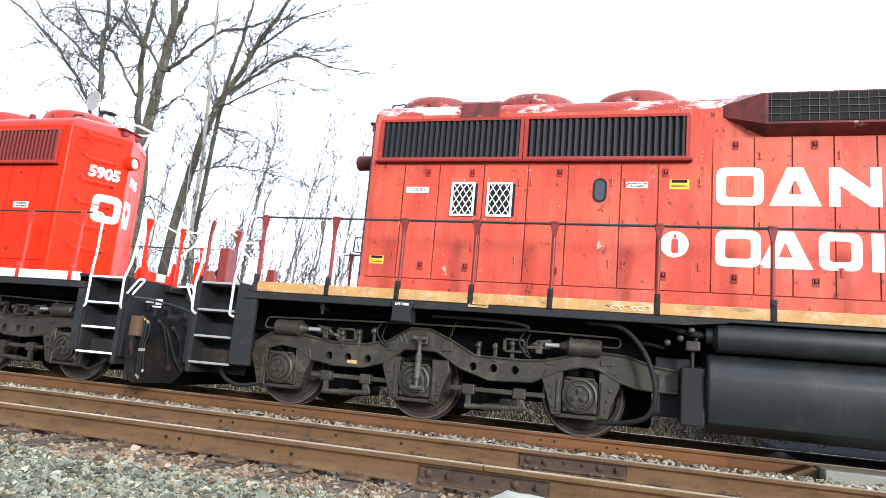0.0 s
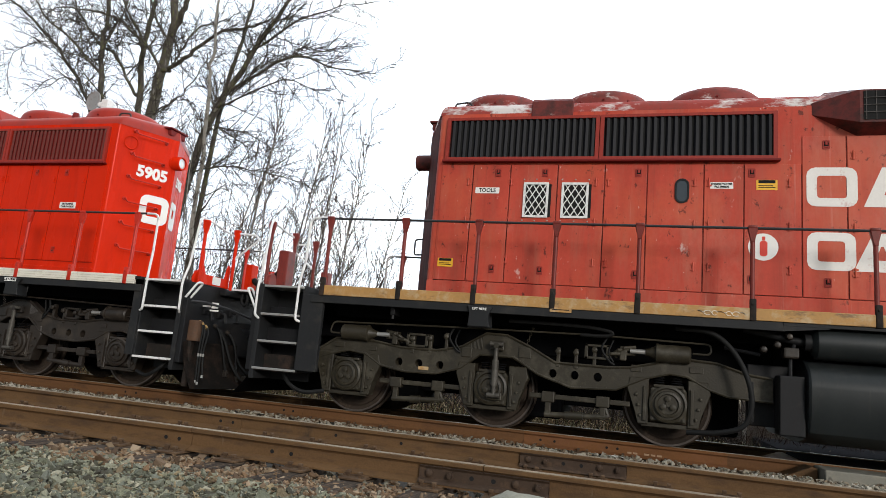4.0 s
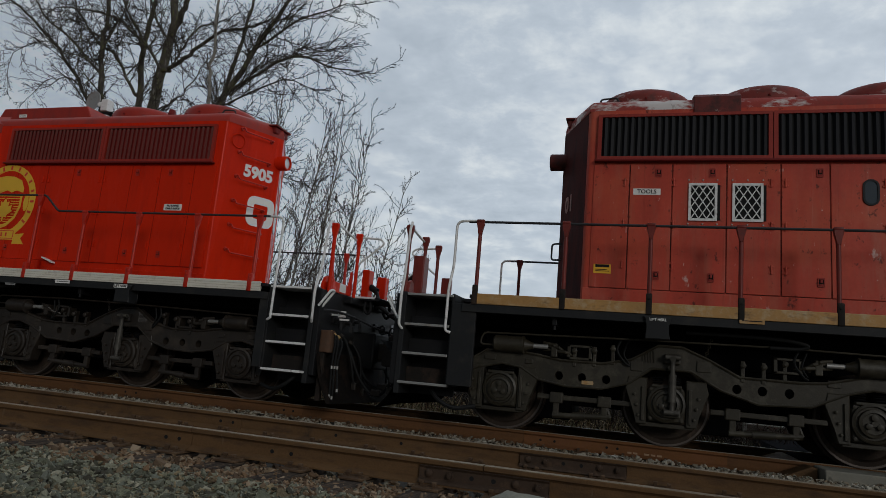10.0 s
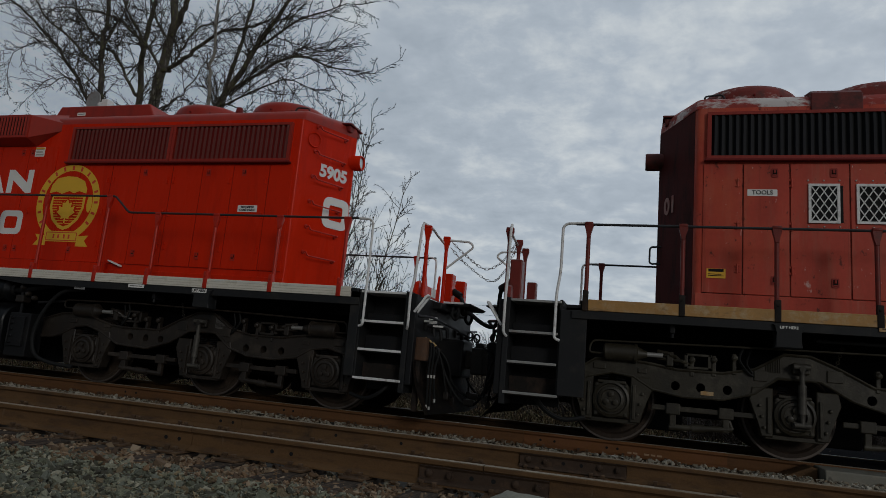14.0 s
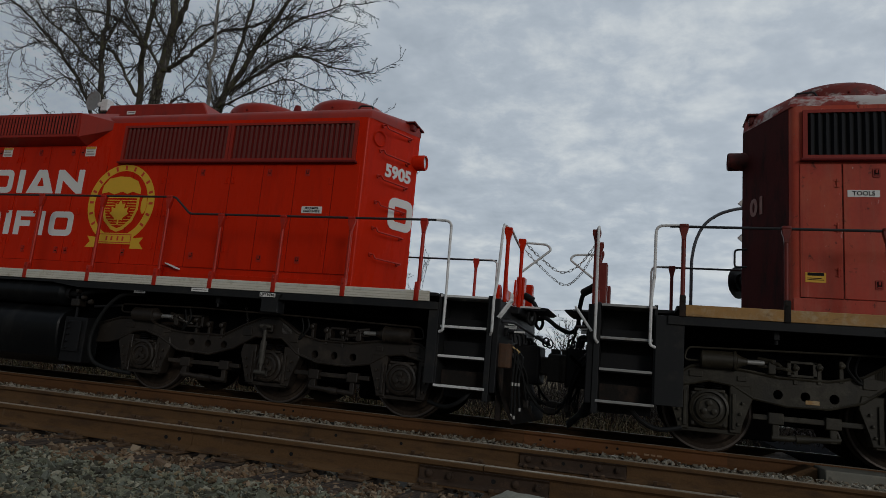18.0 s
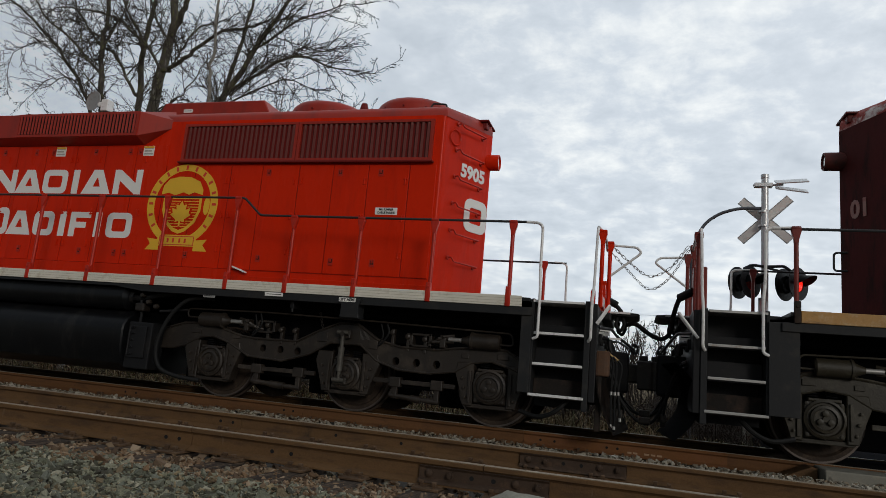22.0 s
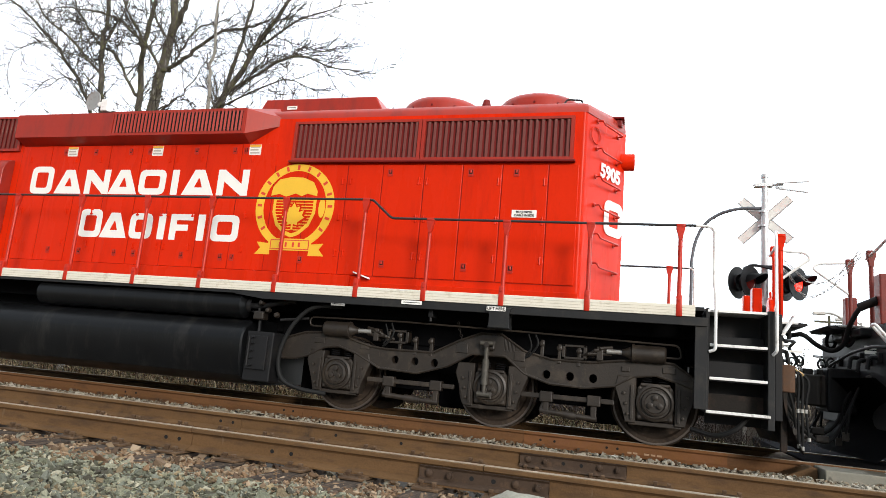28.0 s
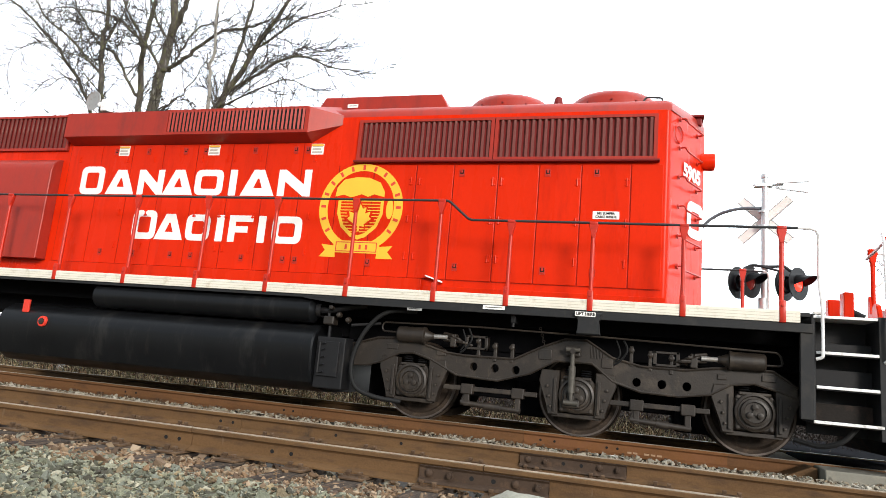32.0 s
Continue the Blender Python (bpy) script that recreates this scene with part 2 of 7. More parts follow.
NUMBER_OLD = mat("faint_number_paint", (0.36, 0.20, 0.17), 0.6, var=0.2, scale=6, bump=0.03, dirt=(0.30, 0.06, 0.05), amount=0.4)
WHITE_TUBE = mat("white_enamel_rail", (0.78, 0.77, 0.75), 0.4, var=0.12, scale=8, bump=0.03, dirt=(0.35, 0.32, 0.30), amount=0.25)
GOLD = mat("golden_yellow_paint", (0.80, 0.46, 0.03), 0.5, var=0.08, scale=4, bump=0.02)
YELLOW = mat("yellow_warning_decal", (0.80, 0.42, 0.02), 0.5, var=0.08, bump=0.02)
WORN_PAINT = mat("worn_pale_mark", (0.34, 0.22, 0.13), 0.7, var=0.3, scale=20, bump=0.05)
FAINT_INK = mat("faint_grey_ink", (0.45, 0.40, 0.36), 0.6, var=0.1, bump=0.0)
BRASS = mat("dull_brass", (0.42, 0.27, 0.10), 0.4, 0.8, var=0.2, scale=10, bump=0.05)
BLACK_INK = mat("black_ink", (0.02, 0.02, 0.02), 0.6, var=0.1, bump=0.0, spec=0.03)
RED_INK = mat("red_ink", (0.65, 0.04, 0.02), 0.5, var=0.1, bump=0.0)
PIPE = mat("black_handrail_paint", (0.03, 0.03, 0.032), 0.45, var=0.2, bump=0.03, spec=0.3)
CONDUIT = mat("weathered_grey_conduit", (0.13, 0.14, 0.155), 0.5, 0.2, var=0.2, scale=6, bump=0.05, spec=0.3)
STEEL = mat("dull_bare_steel", (0.42, 0.41, 0.39), 0.45, 0.6, var=0.2, scale=6, bump=0.05, dirt=(0.25, 0.17, 0.11), amount=0.2)
ALU = mat("galvanised_steel", (0.62, 0.63, 0.63), 0.42, 0.55, var=0.15, scale=8, bump=0.05)
RUSTBOX = mat("rusty_brown_steel", (0.105, 0.058, 0.036), 0.8, var=0.35, scale=6, bump=0.25, dirt=(0.09, 0.06, 0.045), amount=0.4, spec=0.12)
RAILM = mat("rusty_rail_side", (0.122, 0.068, 0.031), 0.8, var=0.45, scale=2.2, fine=70, bump=0.35, dirt=(0.070, 0.042, 0.025), amount=0.38, stretch=(0.7, 1, 3), spec=0.15,
            layers=(((0.26, 0.22, 0.17), 3.0, (2.5, 2.5, .25), .65, .75, .6), ((0.035, 0.027, 0.022), 1.1, (1, 1, 1), .60, .68, .75)))
RAIL_THIRD = mat("reddish_rail_rust", (0.140, 0.067, 0.029), 0.8, var=0.35, scale=1.6, fine=45, bump=0.2, dirt=(0.085, 0.045, 0.024), amount=0.34, stretch=(0.7, 1, 3), spec=0.15,
                 layers=(((0.045, 0.030, 0.022), .8, (1, 1, 1), .60, .72, .6), ((0.22, 0.15, 0.09), 5.0, (1, 1, .6), .66, .76, .5)))
RAIL_RED = mat("orange_rail_rust", (0.165, 0.074, 0.030), 0.8, var=0.3, scale=3, fine=45, bump=0.2, dirt=(0.18, 0.08, 0.04), amount=0.4, spec=0.12)
RAILTOP = mat("dull_rail_head", (0.31, 0.255, 0.185), 0.5, 0.2, var=0.25, scale=5, fine=60, bump=0.06, stretch=(0.4, 3, 1), dirt=(0.15, 0.10, 0.06), amount=0.40,
              layers=(((0.50, 0.47, 0.41), 4.0, (.6, 3, 2), .62, .70, .7),))
PLATE = mat("brown_tie_plate_rust", (0.088, 0.055, 0.034), 0.8, var=0.35, scale=8, fine=60, bump=0.25, dirt=(0.15, 0.095, 0.055), amount=0.35, spec=0.12)
TIE = mat("creosoted_tie_wood", (0.040, 0.032, 0.027), 0.85, var=0.4, scale=4, fine=50, bump=0.5, stretch=(6, 0.7, 3), dirt=(0.15, 0.105, 0.07), amount=0.4, rand=0.25, spec=0.08)
STONE = mat("grey_green_ballast", (0.20, 0.205, 0.165), 0.85, var=0.6, scale=34, fine=140, bump=0.8, spec=0.12,
            palette=((0.131, 0.135, 0.095), (0.189, 0.192, 0.132), (0.268, 0.262, 0.185), (0.142, 0.148, 0.114), (0.082, 0.080, 0.058), (0.215, 0.212, 0.150), (0.268, 0.212, 0.128), (0.336, 0.312, 0.229), (0.110, 0.112, 0.086),
                     (0.158, 0.122, 0.075), (0.158, 0.160, 0.121), (0.226, 0.222, 0.160), (0.063, 0.058, 0.044), (0.173, 0.178, 0.141)))
STONE_RUST = mat("rust_stained_ballast", (0.165, 0.115, 0.082), 0.88, var=0.3, scale=14, fine=90, bump=0.3, spec=0.08,
                 palette=((0.185, 0.115, 0.066), (0.135, 0.085, 0.052), (0.235, 0.160, 0.100), (0.090, 0.060, 0.040), (0.190, 0.135, 0.085), (0.290, 0.215, 0.145), (0.150, 0.105, 0.070), (0.165, 0.150, 0.115)))
BED = mat("dark_ballast_bed", (0.075, 0.070, 0.062), 0.95, var=0.4, scale=9, fine=60, bump=0.8, spec=0.03)
SOIL = mat("brown_earth", (0.13, 0.10, 0.07), 0.95, var=0.4, scale=0.6, fine=12, bump=0.5, dirt=(0.17, 0.15, 0.08), amount=0.5, spec=0.02)
ASPHALT = mat("grey_asphalt", (0.026, 0.026, 0.028), 0.9, var=0.3, scale=2, fine=90, bump=0.4, spec=0.0)
CONCRETE = mat("pale_concrete", (0.21, 0.20, 0.165), 0.8, var=0.2, scale=5, fine=60, bump=0.2, dirt=(0.28, 0.25, 0.20), amount=0.3, spec=0.12)
PALE_ROCK = mat("pale_rough_rock", (0.27, 0.265, 0.215), 0.85, var=0.35, scale=12, fine=70, bump=0.6, dirt=(0.22, 0.21, 0.16), amount=0.45, spec=0.1)
BARK = mat("grey_brown_bark", (0.080, 0.070, 0.059), 0.9, var=0.5, scale=3, fine=30, bump=0.7, dirt=(0.13, 0.145, 0.05), amount=0.34, stretch=(2, 2, 0.6), spec=0.08,
           layers=(((0.26, 0.25, 0.225), 2.6, (1.5, 1.5, .6), .56, .66, .7), ((0.030, 0.026, 0.022), 5.0, (2.5, 2.5, .5), .57, .66, .8)))
BIRCH = mat("pale_alder_bark", (0.25, 0.235, 0.205), 0.85, var=0.35, scale=4, fine=30, bump=0.3, dirt=(0.12, 0.10, 0.08), amount=0.36, spec=0.1,
            layers=(((0.045, 0.038, 0.032), 3.5, (.6, .6, 1.6), .60, .66, .85),))
TWIG = mat("grey_brown_twigs", (0.045, 0.038, 0.032), 0.85, var=0.3, scale=2, bump=0.1, spec=0.08)
TWIG_PALE = mat("brown_thin_stems", (0.056, 0.045, 0.037), 0.85, var=0.3, scale=2, bump=0.1, spec=0.08)
STRAW = mat("dry_straw_grass", (0.30, 0.22, 0.12), 0.85, var=0.25, scale=3, bump=0.1, spec=0.1,
            palette=((0.46, 0.36, 0.20), (0.30, 0.22, 0.12), (0.17, 0.14, 0.07), (0.58, 0.48, 0.30), (0.13, 0.14, 0.06), (0.26, 0.15, 0.08)))
GREEN = mat("dull_green_leaves", (0.060, 0.085, 0.032), 0.7, var=0.3, scale=3, bump=0.1, island=0.4, spec=0.15)
HILL = mat("far_blue_hill", (0.10, 0.14, 0.19), 0.95, var=0.2, scale=0.01, fine=0.1, bump=0.0, spec=0.0)
LENS_LIT = glowing("lit_red_lens", (1.0, 0.022, 0.012), 2.1)
LENS_DARK = mat("unlit_red_lens", (0.12, 0.012, 0.01), 0.15, var=0.1, bump=0.0)
GLASS_DARK = mat("dark_window_glass", (0.05, 0.06, 0.07), 0.12, var=0.1, bump=0.0)
GLASS_LAMP = mat("clear_lamp_glass", (0.55, 0.55, 0.53), 0.12, 0.5, var=0.1, bump=0.0)

# ---- mesh helpers ----


def part(name, bm, material, parent=None, label="", smooth=None):
    """Links a bmesh as one mesh object under a thing or under a part."""
    bmesh.ops.recalc_face_normals(bm, faces=bm.faces)
    me = bpy.data.meshes.new(name)
    bm.to_mesh(me)
    bm.free()
    me.materials.append(material)
    if smooth is not None:
        me.shade_smooth()
        me.set_sharp_from_angle(angle=radians(smooth))
    ob = new(name, me)
    if parent is not None:
        ob.parent = parent
    if label:
        tagged(ob, label)
    return ob


def thing(name, label, category, group="", kind="", at=(0, 0, 0)):
    ob = new(name)
    ob.empty_display_size = 0.2
    ob.location = at
    return tagged(ob, label, category, group, kind)


def setting(ob, label, category):
    return tagged(ob, label, category, kind="structure")


def box(bm, x0, x1, y0, y1, z0, z1, bevel=0.0):
    if x0 > x1:
        x0, x1 = x1, x0
    if y0 > y1:
        y0, y1 = y1, y0
    vs = [bm.verts.new((x, y, z)) for x in (x0, x1) for y in (y0, y1) for z in (z0, z1)]
    fs = [bm.faces.new([vs[i] for i in q]) for q in ((0, 1, 3, 2), (4, 6, 7, 5), (0, 4, 5, 1), (2, 3, 7, 6), (0, 2, 6, 4), (1, 5, 7, 3))]
    if bevel:
        es = list({e for f in fs for e in f.edges})
        bmesh.ops.bevel(bm, geom=es, offset=bevel, segments=2, affect='EDGES', profile=0.5)
    return bm


def basis(d):
    d = Vector(d).normalized()
    a = Vector((0, 0, 1)) if abs(d.z) < 0.9 else Vector((1, 0, 0))
    s = d.cross(a).normalized()
    return s, s.cross(d)


def tube(bm, pts, r, seg=8, r1=None, caps=True):
    """A round bar through the points; r1: radius at its far end."""
    pts = [Vector(p) for p in pts]
    n = len(pts)
    rings = []
    s = None
    for i, p in enumerate(pts):
        d = pts[min(i + 1, n - 1)] - pts[max(i - 1, 0)]
        if d.length < 1e-6:
            d = Vector((0, 0, 1))
        d.normalize()
        if s is None:
            s, q = basis(d)
        else:
            s = (s - d * s.dot(d))
            if s.length < 1e-4:
                s, q = basis(d)
            s.normalize()
        q = s.cross(d)
        rad = r if r1 is None else r + (r1 - r) * i / (n - 1)
        rings.append([bm.verts.new(p + (s * math.cos(a) + q * math.sin(a)) * rad) for a in (2 * math.pi * k / seg for k in range(seg))])
    for a, b in zip(rings, rings[1:]):
        for k in range(seg):
            bm.faces.new((a[k], a[(k + 1) % seg], b[(k + 1) % seg], b[k]))
    if caps:
        bm.faces.new(rings[0])
        bm.faces.new(rings[-1][::-1])
    return bm


def curve(pts, n=8):
    """Smooth points through a few given ones."""
    pts = [Vector(p) for p in pts]
    ext = [pts[0] * 2 - pts[1]] + pts + [pts[-1] * 2 - pts[-2]]
    res = []
    for i in range(1, len(ext) - 2):
        a, b, c, d = ext[i - 1:i + 3]
        for k in range(n):
            t = k / n
            res.append(0.5 * (2 * b + (c - a) * t + (2 * a - 5 * b + 4 * c - d) * t * t + (3 * b - a - 3 * c + d) * t ** 3))
    return res + [pts[-1]]


def rounded(pts, r, n=5):
    """A bent bar's line: straight pieces with rounded corners of radius r."""
    pts = [Vector(p) for p in pts]
    res = [pts[0]]
    for a, b, c in zip(pts, pts[1:], pts[2:]):
        k = min(r, (a - b).length * 0.49, (c - b).length * 0.49)
        p, q = b + (a - b).normalized() * k, b + (c - b).normalized() * k
        for i in range(n + 1):
            t = i / n
            res.append((1 - t) ** 2 * p + 2 * t * (1 - t) * b + t * t * q)
    return res + [pts[-1]]


def lathe(bm, profile, at, axis, seg=24):
    """Turns (radius, along) pairs round an axis through at."""
    at, axis = Vector(at), Vector(axis).normalized()
    s, q = basis(axis)
    rings = []
    for r, h in profile:
        if r < 1e-5:
            rings.append([bm.verts.new(at + axis * h)])
        else:
            rings.append([bm.verts.new(at + axis * h + (s * math.cos(a) + q * math.sin(a)) * r) for a in (2 * math.pi * k / seg for k in range(seg))])
    for a, b in zip(rings, rings[1:]):
        for k in range(seg):
            k2 = (k + 1) % seg
            if len(a) == 1 and len(b) == 1:
                break
            if len(a) == 1:
                bm.faces.new((a[0], b[k2], b[k]))
            elif len(b) == 1:
                bm.faces.new((a[k], a[k2], b[0]))
            else:
                bm.faces.new((a[k], a[k2], b[k2], b[k]))
    return bm


def prism(bm, pts, fn, a, b, bevel=0.0):
    """A flat outline pushed from depth a to depth b; fn turns (p, q, depth) into a place."""
    lo = [bm.verts.new(fn(p, q, a)) for p, q in pts]
    hi = [bm.verts.new(fn(p, q, b)) for p, q in pts]
    n = len(pts)
    fs = [bm.faces.new(lo), bm.faces.new(hi[::-1])]
    for i in range(n):
        fs.append(bm.faces.new((lo[i], hi[i], hi[(i + 1) % n], lo[(i + 1) % n])))
    if bevel:
        es = [e for f in fs[:2] for e in f.edges]
        bmesh.ops.bevel(bm, geom=es, offset=bevel, segments=1, affect='EDGES')
    return bm


def ring(bm, inner, outer, fn, a, b):
    """A flat frame between two outlines of as many points, from depth a to b."""
    n = len(inner)
    v = [[bm.verts.new(fn(p, q, d)) for p, q in pts] for pts in (inner, outer) for d in (a, b)]
    for i in range(n):
        j = (i + 1) % n
        for p, q in ((0, 2), (2, 3), (3, 1), (1, 0)):
            bm.faces.new((v[p][i], v[p][j], v[q][j], v[q][i]))
    return bm


def lettering(name, text, size, material, m, parent, label="", depth=0.002, bold=0.0, width=1.0):
    """Words in the built-in font as a thin mesh at the pose m (x along the line, y up the letters)."""
    cu = bpy.data.curves.new(name, 'FONT')
    cu.body, cu.size, cu.extrude, cu.offset = text, size, depth, bold
    cu.align_x, cu.align_y = 'CENTER', 'CENTER'
    cu.resolution_u = 3
    tmp = bpy.data.objects.new(name, cu)
    me = bpy.data.meshes.new_from_object(tmp)
    bpy.data.objects.remove(tmp)
    bpy.data.curves.remove(cu)
    me.transform(m @ Matrix.Diagonal((width, 1, 1, 1)))
    me.materials.clear()
    me.materials.append(material)
    ob = new(name, me)
    ob.parent = parent
    return tagged(ob, label) if label else ob


def oval(cx, cy, rx, ry, n=24):
    return [(cx + rx * math.cos(2 * math.pi * k / n), cy + ry * math.sin(2 * math.pi * k / n)) for k in range(n)]


def plate(cx, cy, w, h, r=0.02, n=3):
    """A rounded rectangle's outline."""
    res = []
    for sx, sy, a0 in ((1, 1, 0), (-1, 1, 90), (-1, -1, 180), (1, -1, 270)):
        for k in range(n + 1):
            a = radians(a0 + 90 * k / n)
            res.append((cx + sx * (w / 2 - r) + r * math.cos(a), cy + sy * (h / 2 - r) + r * math.sin(a)))
    return res



# ---- the two locomotives ----
# u runs from the coupled end along a locomotive, v from its middle towards the camera's side, z up from the rail head.
SHIFT = [(0.0, 0.0), (0.5, 0.142), (1.0, 0.277), (1.5, 0.403), (2.0, 0.524), (2.5, 0.644), (3.0, 0.766), (3.5, 0.890), (4.5, 1.166),
         (5.5, 1.458), (6.0, 1.610), (6.5, 1.780), (7.0, 1.957), (7.5, 2.143), (8.0, 2.336), (8.5, 2.534), (9.0, 2.736), (9.5, 2.940),
         (10.0, 3.144), (10.5, 3.341), (11.0, 3.534), (11.5, 3.718), (12.0, 3.890), (12.5, 4.054), (13.0, 4.210), (13.5, 4.365),
         (14.0, 4.513), (14.5, 4.656), (15.5, 4.934), (16.5, 5.205), (17.0, 5.342), (17.5, 5.476), (18.0, 5.615), (18.5, 5.753),
         (19.0, 5.893), (19.5, 6.037), (20.0, 6.187), (20.5, 6.341), (21.0, 6.495), (21.5, 6.651), (22.0, 6.811), (22.5, 6.974),
         (23.0, 7.142), (23.5, 7.314), (24.0, 7.491), (24.5, 7.670), (25.0, 7.849), (25.5, 8.021), (26.5, 8.352), (27.5, 8.672),
         (28.0, 8.819), (28.5, 8.959), (29.0, 9.099), (29.5, 9.234), (30.0, 9.366), (30.5, 9.497), (31.0, 9.631), (31.5, 9.765),
         (32.0, 9.901)]
WHEEL_R = 0.506
ROLLING = []             # (wheelset, its place in its locomotive)
CARRIED = []             # what rides along on the train

SIDE = 0.93              # half the hood's width
ROOF = [(0.93, 4.30), (0.915, 4.38), (0.86, 4.455), (0.72, 4.52), (0.42, 4.57), (0.0, 4.59)]


def side_pose(x, v, z):
    return pose(x, -v, z, 90, 0, 0)


def slatted(parent, fn, u0, u1, z0, z1, v, n, frame_mat, slat_mat, back_mat, name="radiator_grille", proud=0.05):
    """A framed bank of upright slats on a hood's side."""
    bm = bmesh.new()
    ring(bm, [(u0, z0), (u1, z0), (u1, z1), (u0, z1)], [(u0 - .05, z0 - .045), (u1 + .05, z0 - .045), (u1 + .05, z1 + .04), (u0 - .05, z1 + .04)],
         lambda p, q, d: fn(p, v + d, q), 0.0, proud)
    g = part(name, bm, frame_mat, parent)
    bm = bmesh.new()
    box(bm, fn(u0, 0, 0)[0], fn(u1, 0, 0)[0], -(v + .003), -(v + .007), z0, z1)
    part("backing", bm, back_mat, g)
    step = (u1 - u0) / n
    shared = None
    for i in range(n):
        uc = u0 + (i + .5) * step
        if shared is None:
            bm = bmesh.new()
            w = step * .36
            prism(bm, [(-w, .014), (-w * .2, .044), (w, .030), (w * .5, .012)], lambda p, q, d: (p, -q, d), z0, z1)
            ob = part("slat", bm, slat_mat, g)
            shared = ob.data
        else:
            ob = new("slat", shared)
            ob.parent = g
        ob.location = (fn(uc, 0, 0)[0], -v, 0)
    return g


def hood_door(parent, fn, u0, u1, z0, z1, m, latches=(), hinges=()):
    """A thin raised hood door with its latches and hinges."""
    bm = bmesh.new()
    box(bm, fn(u0 + .008, 0, 0)[0], fn(u1 - .008, 0, 0)[0], -SIDE + .002, -(SIDE + .014), z0, z1, .004)
    d = part("hood_door", bm, m, parent)
    bm = bmesh.new()
    box(bm, fn(u1 - .0085, 0, 0)[0], fn(u1 + .0085, 0, 0)[0], -(SIDE + .001), -(SIDE + .004), z0, z1)
    part("door_seam", bm, SEAM_OLD if m is RED_OLD else SEAM, d)
    bm = bmesh.new()
    box(bm, fn(u0 + .008, 0, 0)[0], fn(u1 - .008, 0, 0)[0], -(SIDE + .001), -(SIDE + .004), z0 - .012, z0 - .001)
    part("door_seam", bm, SEAM_OLD if m is RED_OLD else SEAM, d)
    for uu, zz in latches:
        x = fn(uu, 0, 0)[0]
        bm = bmesh.new()
        ring(bm, plate(x, zz, .052, .080, .008), plate(x, zz, .078, .112, .012), lambda p, q, e: (p, -(SIDE + .012 + e), q), 0, .012)
        box(bm, x - .013, x + .013, -(SIDE + .016), -(SIDE + .034), zz - .006, zz + .036, .005)
        box(bm, x - .024, x + .024, -(SIDE + .016), -(SIDE + .028), zz - .040, zz - .020, .004)
        part("latch", bm, RED_LATCH if m is RED_OLD else RED_POST, d)
        bm = bmesh.new()
        box(bm, x - .026, x + .026, -(SIDE + .013), -(SIDE + .0165), zz - .040, zz + .040)
        part("latch_pocket", bm, BLACK_INK, d)
    for uu in hinges:
        for zz in (z0 + .31, z0 + .85, z1 - .245):
            x = fn(uu, 0, 0)[0]
            bm = bmesh.new()
            tube(bm, [(x, -(SIDE + .024), zz - .055), (x, -(SIDE + .024), zz + .055)], .010, 8)
            box(bm, x - .032, x + .032, -(SIDE + .012), -(SIDE + .022), zz - .050, zz - .025, .003)
            box(bm, x - .032, x + .032, -(SIDE + .012), -(SIDE + .022), zz + .025, zz + .050, .003)
            part("hinge", bm, m, d)
    return d


def label_plate(parent, x, v, z, w, h, m=WHITE, name="label_plate", bars=2, ink=BLACK_INK, words=None, size=.05):
    bm = bmesh.new()
    prism(bm, plate(x, z, w, h, .006), lambda p, q, d: (p, -(v + d), q), 0, .004)
    ob = part(name, bm, m, parent)
    if words:
        for i, wd in enumerate(words):
            zz = z + (len(words) - 1) * .5 * size * 1.05 - i * size * 1.05
            lettering("words", wd, size, ink, side_pose(x, v + .0055, zz), ob, bold=.0012)
    else:
        for i in range(bars):
            zz = z + h * (.5 - (i + .75) / (bars + .5))
            th = h * .08
            if m is YELLOW:
                zz, th = (z + h * .32, h * .15) if i == 0 else (z - h * .08 * (2 * i - 1), h * .035)
            bm = bmesh.new()
            box(bm, x - w * .40, x + w * .40 - (i % 2) * w * .12, -(v + .004), -(v + .006), zz - th, zz + th)
            part("printed_line", bm, ink, ob)
    return ob


def wheelset(parent, x, y0=0.0):
    """An axle with its two wheels; it turns as the train rolls."""
    bm = bmesh.new()
    tube(bm, [(0, -.98, 0), (0, .98, 0)], .085, 12)
    ws = part("wheelset", bm, GRIME, parent, "brown dusty steel axle with two wheels", 40)
    ws.location = (x, 0, WHEEL_R)
    for sgn in (-1, 1):
        bm = bmesh.new()
        prof = [(.09, .66), (.16, .66), (.20, .72), (.40, .745), (.425, .69), (.535, .69), (.535, .712), (.510, .724), (.504, .83), (.435, .83), (.41, .79),
                (.20, .775), (.16, .86), (.09, .86)]
        lathe(bm, [(r, sgn * h) for r, h in prof], (0, 0, 0), (0, 1, 0), 40)
        w = part("wheel", bm, WHEELM, ws, smooth=35)
        bm = bmesh.new()
        lathe(bm, [(.5085, sgn * .728), (.5055, sgn * .834), (.482, sgn * .8335)], (0, 0, 0), (0, 1, 0), 40)
        part("tread", bm, TREAD, ws, "bright worn steel running surface", 35)
    ROLLING.append((ws, x))
    return ws


